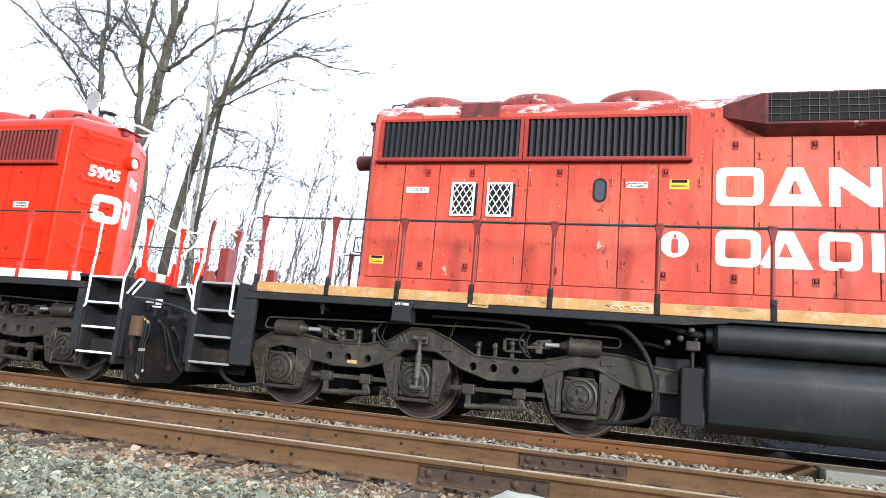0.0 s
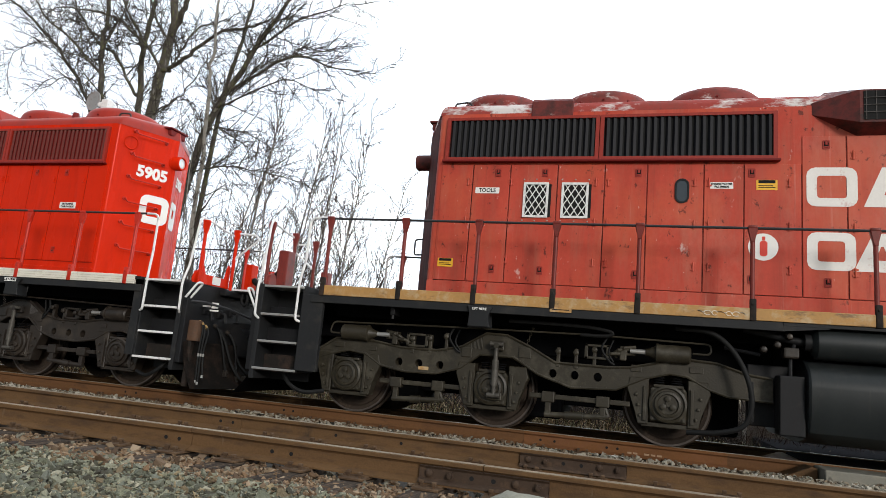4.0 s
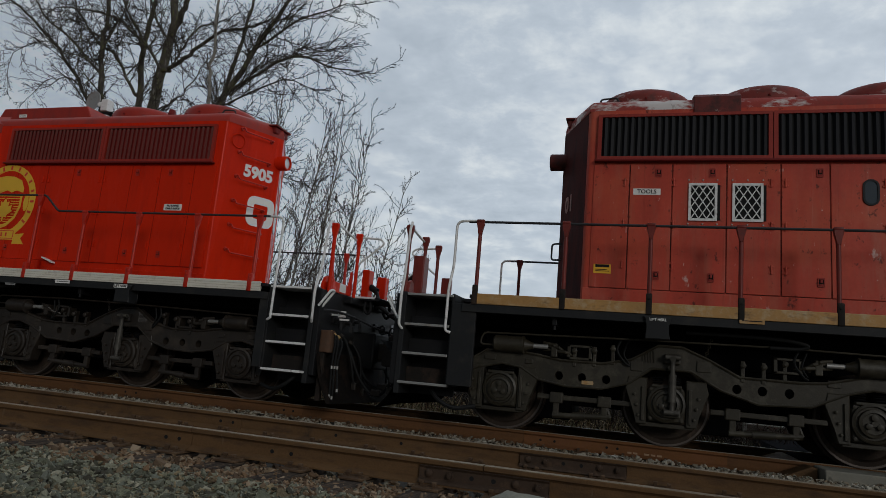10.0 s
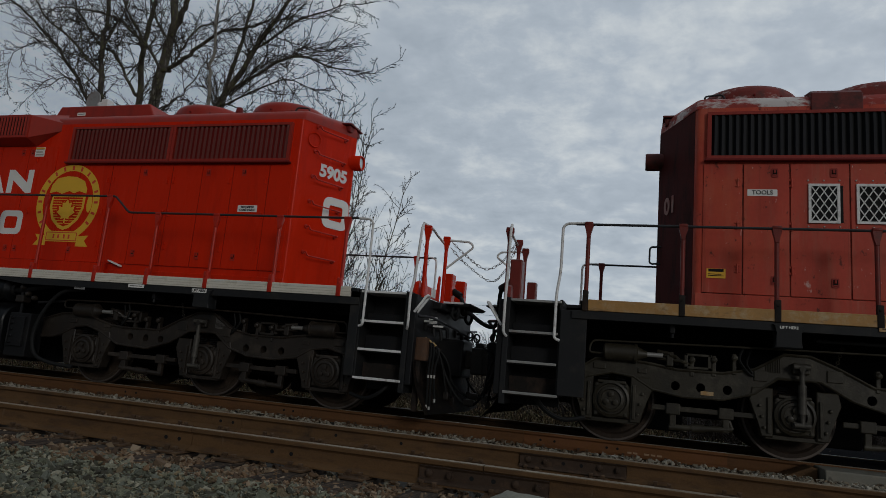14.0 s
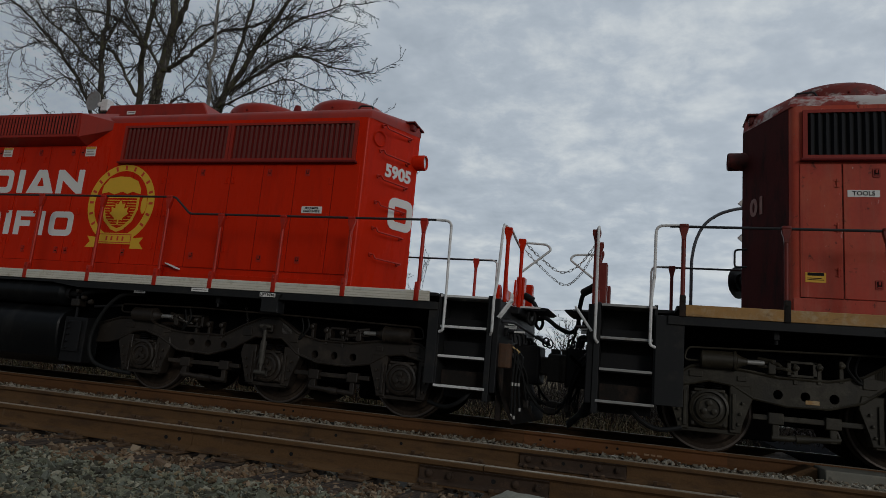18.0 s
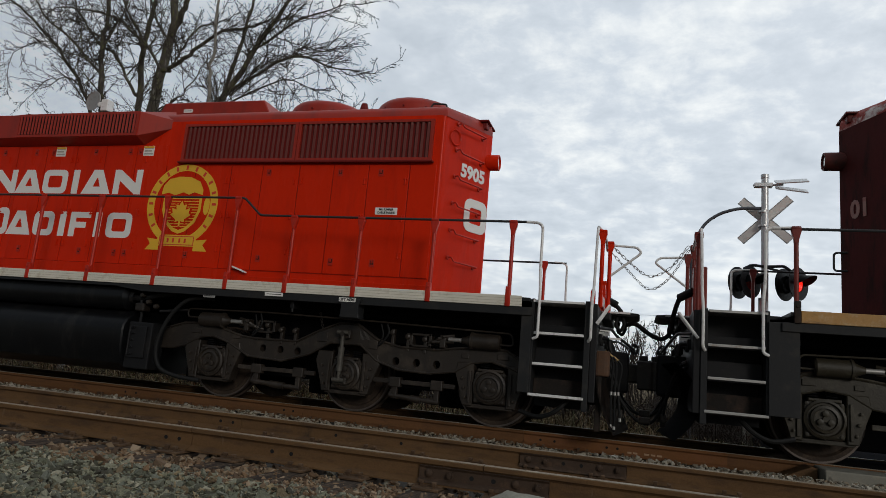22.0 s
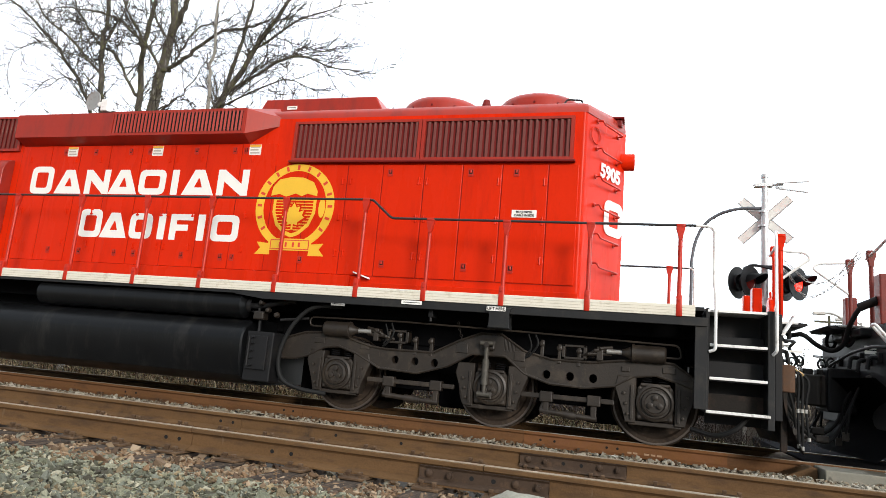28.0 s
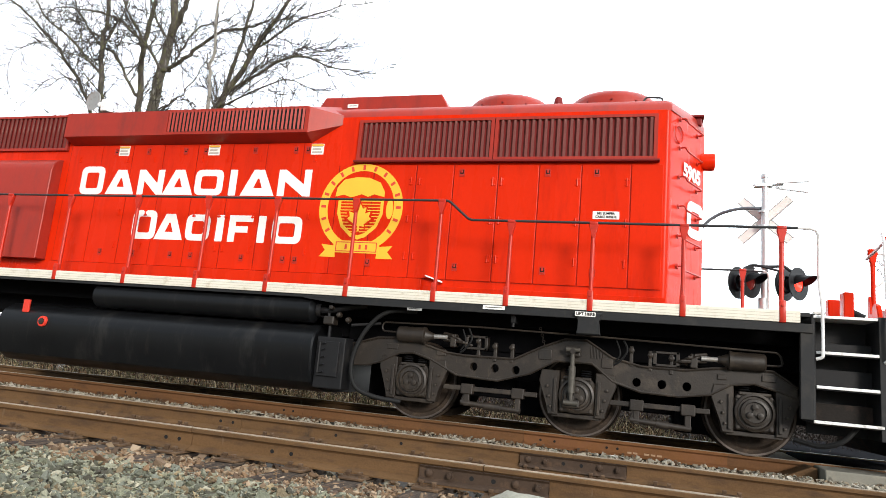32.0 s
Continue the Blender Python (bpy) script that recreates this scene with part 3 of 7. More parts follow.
def holed(bm, outline, holes, fn, a, b):
    """A plate of the given outline, pierced by holes, from depth a to depth b."""
    loops = []
    for pts in [outline] + holes:
        vs = [bm.verts.new((p, q, 0)) for p, q in pts]
        loops.append((vs, [bm.edges.new((vs[k - 1], vs[k])) for k in range(len(vs))]))
    bmesh.ops.triangle_fill(bm, edges=[e for _, es in loops for e in es], use_beauty=True, use_dissolve=False)
    front = bm.faces[:]
    back = {}
    for vs, _ in loops:
        for v in vs:
            back[v] = bm.verts.new(fn(v.co.x, v.co.y, a))
    for f in front:
        bm.faces.new([back[v] for v in reversed(f.verts)])
    for vs, _ in loops:
        for k in range(len(vs)):
            bm.faces.new((vs[k - 1], vs[k], back[vs[k]], back[vs[k - 1]]))
    for v in back:
        v.co = fn(v.co.x, v.co.y, b)
    bmesh.ops.recalc_face_normals(bm, faces=bm.faces[:])


def truck(loco, fn, off, m):
    """A three-axle truck with cast side frames."""
    ax = [1.95 + off, 3.95 + off, 6.09 + off]
    top = [(7.22, .90), (6.95, .93), (6.62, 1.03), (6.3, 1.05), (6.05, 1.01), (5.65, .905), (5.4, .885), (4.75, .89), (4.4, 1.07), (4.12, 1.185), (3.85, 1.19), (3.54, 1.0), (3.2, .925),
           (2.7, .925), (2.4, .97), (2.1, 1.0), (1.75, .985), (1.5, .82)]
    bot = [(1.5, .70), (1.7, .77), (1.95, .835), (2.2, .80), (2.42, .67), (2.77, .615), (3.2, .625), (3.53, .72), (3.78, .915), (4.22, .915), (4.54, .73), (4.95, .605),
           (5.49, .63), (5.85, .80), (6.1, .87), (6.3, .85), (6.54, .72), (6.75, .66), (7.22, .64)]
    outline = [(u + off, z) for u, z in top + bot]
    bolt = None
    for sgn in (1, -1):
        bm = bmesh.new()
        holed(bm, outline, [oval(u + off, .755 if u > 4 else .735, .050, .054, 16) for u in (5.27, 4.99, 4.72, 3.25, 2.96, 2.68)], lambda p, q, d: fn(p, sgn * d, q), 1.05, 1.185)
        # raised flange along both edges
        fr = part("truck_frame", bm, m, loco, "heavy cast steel truck side frame, dusty and stained")
        bm = bmesh.new()
        for line in (top, bot):
            pts = [Vector(fn(u + off, sgn * 1.19, z)) for u, z in line]
            tube(bm, pts, .018, 6)
        part("frame_flange", bm, m, fr, smooth=40)
        for a in ax:
            bm = bmesh.new()
            for e in (-1, 1):
                leg = [(a + e * .22, .80), (a + e * .22, .26), (a + e * .34, .26), (a + e * .37, .40), (a + e * .47, .66), (a + e * .44, .80)]
                prism(bm, leg, lambda p, q, d: fn(p, sgn * d, q), 1.02, 1.20, .01)
            box(bm, fn(a - .30, 0, 0)[0], fn(a + .30, 0, 0)[0], -sgn * 1.05, -sgn * 1.17, .235, .285, .008)
            ped = part("pedestal", bm, m, fr)
            if sgn > 0:
                for e in (-1, 1):
                    for zz in (.36, .48, .60):
                        if bolt is None:
                            bm = bmesh.new()
                            lathe(bm, [(.0, .034), (.016, .031), (.020, .010), (.020, -.01)], (0, 0, 0), (0, -1, 0), 6)
                            bo = part("pedestal_bolt", bm, m, fr)
                            bolt = bo.data
                        else:
                            bo = new("pedestal_bolt", bolt)
                            bo.parent = fr
                        bo.location = fn(a + e * (.30 + (zz - .3) * .2), 1.20, zz)
            bm = bmesh.new()
            prism(bm, [(a - .20, .30), (a + .20, .30), (a + .215, .34), (a + .215, .66), (a + .17, .715), (a - .17, .715), (a - .215, .66), (a - .215, .34)], lambda p, q, d: fn(p, sgn * d, q), .98, 1.19, .02)
            for e in (-1, 1):
                for zz in (.335, .675):
                    lathe(bm, [(.022, 0), (.022, .016), (0, .018)], fn(a + e * .175, sgn * 1.188, zz), (0, -sgn, 0), 6)
            jb = part("journal_box", bm, m, fr)
            bm = bmesh.new()
            y = sgn * -1.185
            lathe(bm, [(.215, 0), (.215, .04), (.188, .052), (.176, .026), (.156, .026), (.150, .06), (.120, .068), (.112, .046), (.03, .046), (.03, .068), (0, .068)],
                  (fn(a, 0, 0)[0], y, WHEEL_R + .005), (0, -sgn, 0), 28)
            for k in range(3):
                an = radians(90 + 120 * k)
                lathe(bm, [(.034, .04), (.034, .076), (.020, .080), (0, .080)], (fn(a, 0, 0)[0] + .062 * math.cos(an), y, WHEEL_R + .005 + .062 * math.sin(an)), (0, -sgn, 0), 10)
            part("bearing_cap", bm, m, jb, "round bolted bearing cap", 40)
            # spring nest over the box
            bm = bmesh.new()
            for e in (-.10, .10):
                for k in range(5):
                    zz = .70 + k * .028
                    lathe(bm, [(.05, -.010), (.07, 0), (.05, .010), (.035, 0), (.05, -.010)], (fn(a + e, 0, 0)[0], -sgn * 1.09, zz), (0, 0, 1), 14)
            part("coil_spring", bm, BLACK, jb, smooth=60)
        if sgn < 0:
            continue
        # peak bracket, damper beside the middle axle
        u = ax[1] + .06
        bm = bmesh.new()
        box(bm, fn(u - .09, 0, 0)[0], fn(u + .09, 0, 0)[0], -1.19, -1.25, .98, 1.10, .015)
        lathe(bm, [(.035, 0), (.035, .09), (0, .09)], fn(u, 1.23, 1.04), (0, -1, 0), 10)
        part("damper_bracket", bm, m, fr)
        bm = bmesh.new()
        box(bm, fn(u - .10, 0, 0)[0], fn(u + .10, 0, 0)[0], -1.19, -1.26, .36, .46, .015)
        dm = part("damper_bracket", bm, m, fr)
        bm = bmesh.new()
        tube(bm, [fn(u, 1.29, 1.06), fn(u, 1.29, .78)], .028, 10)
        tube(bm, [fn(u, 1.29, .86), fn(u, 1.29, .54)], .044, 12)
        tube(bm, [fn(u, 1.29, .54), fn(u, 1.29, .40)], .026, 10)
        for zz in (1.06, .42):
            tube(bm, [fn(u - .085, 1.29, zz), fn(u + .085, 1.29, zz)], .03, 10)
        part("damper", bm, DAMPER, fr, "upright shock absorber", 40)
        bm = bmesh.new()
        for k in range(9):
            tube(bm, [fn(3.70 + off - k * .018 + .1, 1.188, 1.15 - max(0, k - 3) * .015), fn(3.70 + off - k * .018 + .1, 1.188, .98)], .006, 5)
        part("cooling_rib", bm, m, fr)
        # brake cylinders with their levers
        for uc, ul, zc, e in ((2.05, .40, 1.075, 1), (6.12, .38, 1.10, -1)):
            uc += off
            bm = bmesh.new()
            pr = [(0, -.21), (.085, -.21), (.105, -.19), (.105, .15), (.115, .15), (.115, .18), (.085, .19), (.05, .26), (.04, .30), (0, .30)]
            lathe(bm, [(r, h * (1 if e > 0 else -1) * (fn(1, 0, 0)[0])) for r, h in pr], fn(uc, 1.22, zc), (1, 0, 0), 20)
            bc = part("brake_cylinder", bm, m, loco, "dusty brake cylinder with push rod", 40)
            bm = bmesh.new()
            tube(bm, [fn(uc + e * .28, 1.22, zc), fn(uc + e * .48, 1.22, zc)], .03, 10)
            part("push_rod", bm, STEEL, bc, smooth=40)
            bm = bmesh.new()
            for dz, dd in ((.02, .62), (-.03, .70), (.05, .55)):
                tube(bm, [fn(uc + e * .42, 1.18, zc + dz), fn(uc + e * dd, 1.24, zc + dz - .02), fn(uc + e * (dd + .1), 1.16, zc - .08)], .022, 8)
            box(bm, fn(uc + e * .52, 0, 0)[0], fn(uc + e * .60, 0, 0)[0], -1.10, -1.24, zc - .12, zc + .05, .012)
            part("slack_lever", bm, m, bc)
            bm = bmesh.new()
            box(bm, fn(uc + e * .72, 0, 0)[0], fn(uc + e * 1.02, 0, 0)[0], -1.08, -1.22, zc - .13, zc - .10, .006)
            box(bm, fn(uc + e * .72, 0, 0)[0], fn(uc + e * 1.02, 0, 0)[0], -1.08, -1.22, zc + .02, zc + .05, .006)
            box(bm, fn(uc + e * .72, 0, 0)[0], fn(uc + e * .76, 0, 0)[0], -1.08, -1.22, zc - .13, zc + .05, .006)
            box(bm, fn(uc + e * .98, 0, 0)[0], fn(uc + e * 1.02, 0, 0)[0], -1.08, -1.22, zc - .13, zc + .05, .006)
            part("hanger_bracket", bm, m, loco)
        # rigging between the cylinders: hangers, links and slack chains
        for uc, zc in ((3.10, 1.04), (3.32, 1.08), (2.86, 1.02), (5.00, 1.00), (5.22, 1.05), (4.78, 1.00)):
            bm = bmesh.new()
            x = fn(uc + off, 0, 0)[0]
            box(bm, x - .022, x + .022, -1.13, -1.20, zc - .16, zc + .08, .008)
            lathe(bm, [(.035, 0), (.035, .05), (.015, .06), (0, .06)], (x, -1.19, zc + .03), (0, -1, 0), 8)
            part("rigging_link", bm, m, fr)
        for uc in (3.42, 5.36):
            bm = bmesh.new()
            tube(bm, curve([fn(uc + off, 1.21, 1.24), fn(uc + off - .05, 1.23, 1.10), fn(uc + off + .04, 1.22, .96), fn(uc + off + .10, 1.20, .92)], 5), .014, 6)
            tube(bm, curve([fn(uc + off + .08, 1.21, 1.22), fn(uc + off + .03, 1.23, 1.06), fn(uc + off + .09, 1.21, .95)], 5), .011, 6)
            part("slack_hose", bm, RUBBER, fr, smooth=40)
        bm = bmesh.new()
        for q in range(6):
            zq = 1.30 - q * .040
            lathe(bm, [(.016, -.006), (.022, 0), (.016, .006), (.010, 0), (.016, -.006)], fn(4.44 + off - q * .012, 1.17, zq), ((1, 0, 0) if q % 2 else (0, 1, 0)), 8)
        lathe(bm, [(.0, .06), (.045, .05), (.060, .0)], fn(4.36 + off, 1.12, 1.03), (0, -1, 0), 12)
        part("safety_chain_link", bm, m, fr, "short hanging chain over a lug", 50)
        # stiffening plates, cast marks and a maker's plate on the frame
        for uc, zc, w_, h_ in ((4.36, .98, .16, .13), (3.60, .93, .14, .12), (1.80, .90, .15, .07), (2.30, .88, .10, .06), (5.72, .90, .13, .08), (6.40, .93, .16, .07)):
            bm = bmesh.new()
            x = fn(uc + off, 0, 0)[0]
            box(bm, x - w_ / 2, x + w_ / 2, -1.18, -1.20, zc - h_ / 2, zc + h_ / 2, .007)
            part("frame_plate", bm, m, fr)
        if m is GRIME_OLD:
            bm = bmesh.new()
            tube(bm, curve([fn(4.15 + off, 1.30, 1.36), fn(4.60 + off, 1.32, 1.36), fn(5.15 + off, 1.33, 1.345), fn(5.42 + off, 1.33, 1.30), fn(5.36 + off, 1.32, 1.255), fn(5.05 + off, 1.30, 1.25)], 6), .022, 8)
            part("looped_hose", bm, RUBBER, fr, smooth=40)
            bm = bmesh.new()
            x = fn(3.10 + off - .28, 0, 0)[0]
            box(bm, x + .14, x + .28, -1.185, -1.191, .655, .70, .002)
            part("maker_plate", bm, OCHRE, fr, "small worn yellow plate")
        for a in ax:
            for e in (-1, 1):
                bm = bmesh.new()
                x = fn(a + e * .265, 0, 0)[0]
                box(bm, x - .018, x + .018, -1.19, -1.225, .30, .70, .006)
                part("pedestal_liner", bm, m, fr)
            bm = bmesh.new()
            box(bm, fn(a - .17, 0, 0)[0], fn(a + .17, 0, 0)[0], -1.14, -1.225, .70, .735, .010)
            part("spring_seat", bm, m, fr)
        # brake rods low between the axles
        for u0, u1 in ((5.66, 4.44), (3.56, 2.42)):
            bm = bmesh.new()
            box(bm, fn(u0 + off, 0, 0)[0], fn(u1 + off, 0, 0)[0], -1.10, -1.16, .44, .50, .008)
            rod = part("brake_beam", bm, m, loco)
            for uu in (u0 - .32, u1 + .24):
                bm = bmesh.new()
                box(bm, fn(uu + off - .08, 0, 0)[0], fn(uu + off + .08, 0, 0)[0], -1.08, -1.19, .40, .53, .012)
                box(bm, fn(uu + off - .035, 0, 0)[0], fn(uu + off + .035, 0, 0)[0], -1.10, -1.17, .25, .41, .01)
                part("beam_clamp", bm, m, rod)
            bm = bmesh.new()
            tube(bm, [fn(u0 - .25 + off, 1.14, .29), fn(u0 - .55 + off, 1.14, .27), fn(u1 + .2 + off, 1.14, .25)], .035, 10)
            tube(bm, [fn(u0 - .55 + off, 1.14, .27), fn(u1 + .45 + off, 1.14, .26)], .05, 10)
            tube(bm, [fn(u0 - .25 + off, 1.14, .29), fn(u0 - .30 + off, 1.14, .42)], .022, 8)
            part("brake_rod", bm, m, rod, smooth=40)
        # pipe along the top of the frame
        bm = bmesh.new()
        z = 1.25
        tube(bm, rounded([fn(6.35 + off, 1.25, 1.12), fn(6.55 + off, 1.25, 1.12), fn(6.55 + off, 1.25, 1.24), fn(5.2 + off, 1.25, 1.26), fn(3.6 + off, 1.25, 1.24),
                          fn(1.7 + off, 1.25, 1.20), fn(1.66 + off, 1.25, 1.05), fn(1.84 + off, 1.25, 1.05)], .06), .012, 8)
        part("brake_pipe", bm, m, loco, smooth=40)
    # bolster and motors hide the far side, coloured as black as the shade there
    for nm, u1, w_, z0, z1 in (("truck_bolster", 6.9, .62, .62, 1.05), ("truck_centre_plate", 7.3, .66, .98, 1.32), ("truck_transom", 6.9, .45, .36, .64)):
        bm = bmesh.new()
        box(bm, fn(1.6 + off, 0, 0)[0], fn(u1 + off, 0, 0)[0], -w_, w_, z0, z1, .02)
        part(nm, bm, SHADE_BLACK, loco)
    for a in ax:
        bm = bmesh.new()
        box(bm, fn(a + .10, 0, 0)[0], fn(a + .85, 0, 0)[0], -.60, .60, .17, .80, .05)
        part("traction_motor", bm, SHADE_BLACK, loco)
    for a in ax:
        wheelset(loco, fn(a, 0, 0)[0])


def handrail_post(loco, fn, u, v, z0, z1, m, base=True, name="handrail_post"):
    bm = bmesh.new()
    e = 1 if v > 0 else -1
    tube(bm, [fn(u, v, z0 - .02), fn(u, v, z1 - .10)], .026, 12)
    prism(bm, [(u - .022, z1 - .17), (u + .022, z1 - .17), (u + .029, z1 - .11), (u + .052, z1 - .030), (u + .052, z1 + .004), (u - .052, z1 + .004), (u - .052, z1 - .030), (u - .029, z1 - .11)],
          lambda p, q, d: fn(p, d, q), v - .030, v + .030, .008)
    box(bm, fn(u - .050, 0, 0)[0], fn(u + .050, 0, 0)[0], -(v - .036), -(v + .036), z1 - .006, z1 + .030, .010)
    post = part(name, bm, m, loco, "", 40)
    if base:
        bm = bmesh.new()
        box(bm, fn(u - .034, 0, 0)[0], fn(u + .034, 0, 0)[0], -(v + e * .018), -(v + e * .078), z0 - .14, z0 + .11, .012)
        lathe(bm, [(.018, 0), (.016, .014), (0, .016)], fn(u, v + e * .077, z0 + .05), (0, -e, 0), 8)
        part("post_bracket", bm, DUSTY if m is MAROON_POST else m, post, "", 40)
    return post


def ladder_iron(parent, fn, uv0, uv1, z, m):
    """A bent foot iron between two points of the hood's end."""
    bm = bmesh.new()
    (ua, va), (ub, vb) = uv0, uv1
    nx, ny = .075, .035
    tube(bm, rounded([fn(ua, va, z + .05), fn(ua - nx, va + ny, z + .05), fn(ua - nx - .02, va + ny, z - .01), fn(ub - nx, vb + ny, z - .01), fn(ub, vb, z - .01)], .03, 3), .012, 6)
    lathe(bm, [(.034, -.004), (.030, .012), (0, .014)], fn(ua, va, z + .05), (fn(-.89, 0, 0)[0], -.45, 0), 8)
    lathe(bm, [(.034, -.004), (.030, .012), (0, .014)], fn(ub, vb, z - .01), (fn(-.89, 0, 0)[0], -.45, 0), 8)
    return part("step_iron", bm, m, parent, smooth=40)


def locomotive(old):
    sx = 1.0 if old else -1.0

    def fn(u, v, z):
        return (sx * u, -v, z)

    if old:
        loco = thing("locomotive", "weathered faded red diesel locomotive with a worn yellow stripe", "locomotive")
        red, stripe, white, tm = RED_OLD, OCHRE, WHITE_OLD, GRIME_OLD
        c, g0, gm, g1, u_far, off = 2.79, 2.95, 5.04, 7.16, 13.5, -0.10
    else:
        loco = thing("locomotive", "bright red diesel locomotive with cream stripe and gold emblem", "locomotive")
        red, stripe, white, tm = RED_NEW, CREAM, WHITE, GRIME
        c, g0, gm, g1, u_far, off = 2.94, 3.14, 5.28, 7.30, 16.6, 0.0
    loco.location = (COUPLED, CENTRE, 0)
    nose = .42 if old else .475
    ce = c - nose - .02        # the hood's end comes to a ridge in its middle

    # hood with slanted corners at its end
    bm = bmesh.new()
    plan = [(u_far, SIDE), (c + .05, SIDE), (c + .022, SIDE - .004), (c + .002, SIDE - .016), (c - .014, SIDE - .036), (c - .03, SIDE - .07), (ce, 0), (c - .03, -SIDE + .07), (c - .02, -SIDE + .02), (c + .02, -SIDE), (u_far, -SIDE)]
    prism(bm, plan, lambda p, q, d: fn(p, q, d), 1.62, 4.305)
    hood = part("hood", bm, red, loco, "", 28)
    if old:
        # the hood's end is covered in a darker maroon
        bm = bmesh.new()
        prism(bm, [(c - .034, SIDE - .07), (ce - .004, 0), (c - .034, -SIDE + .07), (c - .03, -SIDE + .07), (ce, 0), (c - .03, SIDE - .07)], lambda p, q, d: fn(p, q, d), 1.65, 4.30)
        part("hood_end", bm, END_DARK, loco, "hood end in darker maroon")
    # roof: the plan shrinks as it rises
    bm = bmesh.new()
    rows = []
    for v, z in ROOF:
        k = SIDE - v
        rows.append([bm.verts.new(fn(p, q, z)) for p, q in
                     [(u_far, v), (c + .35 * k + .02, v), (c + .35 * k - .02, v - .02 if v > .1 else 0), (ce + .35 * k, 0), (c + .35 * k - .02, .02 - v if v > .1 else 0), (c + .35 * k + .02, -v), (u_far, -v)]])
    for a, b in zip(rows, rows[1:]):
        for i in range(7):
            bm.faces.new((a[i], a[(i + 1) % 7], b[(i + 1) % 7], b[i]))
    bmesh.ops.remove_doubles(bm, verts=bm.verts, dist=1e-4)
    part("roof", bm, RED_CHIP if old else RED_TOP, loco, "roof edge with paint flaked to white primer" if old else "", 30)
    # drip moulding below the grilles
    bm = bmesh.new()
    box(bm, fn(g0 - .08, 0, 0)[0], fn(g1 + .08, 0, 0)[0], -SIDE, -(SIDE + .085), 3.575, 3.605, .006)
    part("drip_ledge", bm, RED_DARK, loco)
    # radiator grilles
    sm, bk = (CHARCOAL, BLACK_INK) if old else (MAROON, RED_DARK)
    slatted(loco, fn, g0, gm - .055, 3.65, 4.195, SIDE, 24, RED_LATCH if old else RED_TOP, sm, bk)
    slatted(loco, fn, gm + .055, g1, 3.65, 4.195, SIDE, 24, RED_LATCH if old else RED_TOP, sm, bk)

    # doors along the hood
    if old:
        lines = [2.86, 3.33, 3.86, 4.51, 5.13, 5.67, 6.36, 6.83, 7.48, 7.97, 8.40, 8.86, 9.32, 9.8, 10.3, 10.8]
    else:
        lines = [3.0, 3.41, 4.05, 4.62, 5.19, 5.83, 6.39, 7.05, 7.62, 8.25, 8.88, 9.50, 10.15, 10.80, 11.42, 12.05, 12.72]
    if old:
        latch_at, hinge_at = (3.69, 4.34, 5.56, 6.92, 7.75, 8.65, 9.6, 10.5), (3.27, 3.88, 5.02, 5.18, 6.25, 6.42, 7.34, 8.04, 8.92, 9.9)
    else:
        latch_at = (3.85, 4.50, 5.71, 7.01, 8.175, 8.38, 9.09, 10.0, 10.38, 11.10, 11.75)
        hinge_at = (3.46, 4.10, 5.14, 5.26, 6.33, 6.46, 8.04, 8.98, 9.45, 9.58, 10.04, 10.97, 11.5, 12.49)
    for i, (a, b) in enumerate(zip(lines, lines[1:])):
        zt = 3.545 if (a + b) / 2 < 7.5 else 3.90
        top = 3.43 if zt < 3.6 else 3.79
        lat = [(u, z) for u in latch_at if a <= u < b for z in ((top, 2.08) if not (b - a > .6 and 6.7 < u < 7.02 and not old) else (2.09,))]
        hood_door(loco, fn, a, b, 1.90, zt, red, lat, [u for u in hinge_at if a <= u < b])
    # skirt along the hood's foot
    bm = bmesh.new()
    box(bm, fn(c, 0, 0)[0], fn(u_far, 0, 0)[0], -SIDE, -(SIDE + .035), 1.655, 1.80 if not old else 1.885, .006)
    part("hood_skirt", bm, red, loco)
    if not old:
        bm = bmesh.new()
        box(bm, fn(6.15, 0, 0)[0], fn(12.7, 0, 0)[0], -(SIDE + .035), -(SIDE + .09), 1.655, 1.885, .006)
        part("cable_duct", bm, red, loco)
        bm = bmesh.new()
        prism(bm, [(5.86, 1.845), (6.10, 1.925), (6.10, 1.945), (5.86, 1.868)], lambda p, q, d: fn(p, d, q), SIDE + .02, SIDE + .09)
        part("bright_strip", bm, WHITE, loco, "short white slanted strip")
    # engine air flare higher up
    f0 = 7.56 if old else 7.62
    f1 = u_far if old else 12.72
    bm = bmesh.new()
    fl = [(0, SIDE - .02, 4.33), (.0, SIDE - .02, 4.20), (.50, 1.17, 4.40), (.50, 1.17, 3.99), (.52, SIDE - .02, 3.90)]
    ends = []
    for e in (0, 1):
        row = []
        for du, v, z in fl:
            row.append(bm.verts.new(fn(f0 + du if e == 0 else f1 - (0.02 if not old else 0), v, z)))
        ends.append(row)
    topa, topb = bm.verts.new(fn(f0 + .25, SIDE - .30, 4.60)), bm.verts.new(fn(f1 - .02, SIDE - .30, 4.60))
    a, b = ends
    bm.faces.new((a[0], a[1], a[2]))
    bm.faces.new((a[1], a[3], a[2]))
    bm.faces.new((a[1], a[4], a[3]))
    bm.faces.new((a[2], a[3], b[3], b[2]))
    bm.faces.new((a[3], a[4], b[4], b[3]))
    bm.faces.new((topa, a[2], b[2], topb))
    bm.faces.new((topa, a[0], a[2]))
    bm.faces.new((b[2], b[3], b[4]))
    bm.faces.new((b[2], b[4], topb))
    flare = part("air_flare", bm, RED_SOOT if old else RED_TOP, loco, "flared side box with a grille")
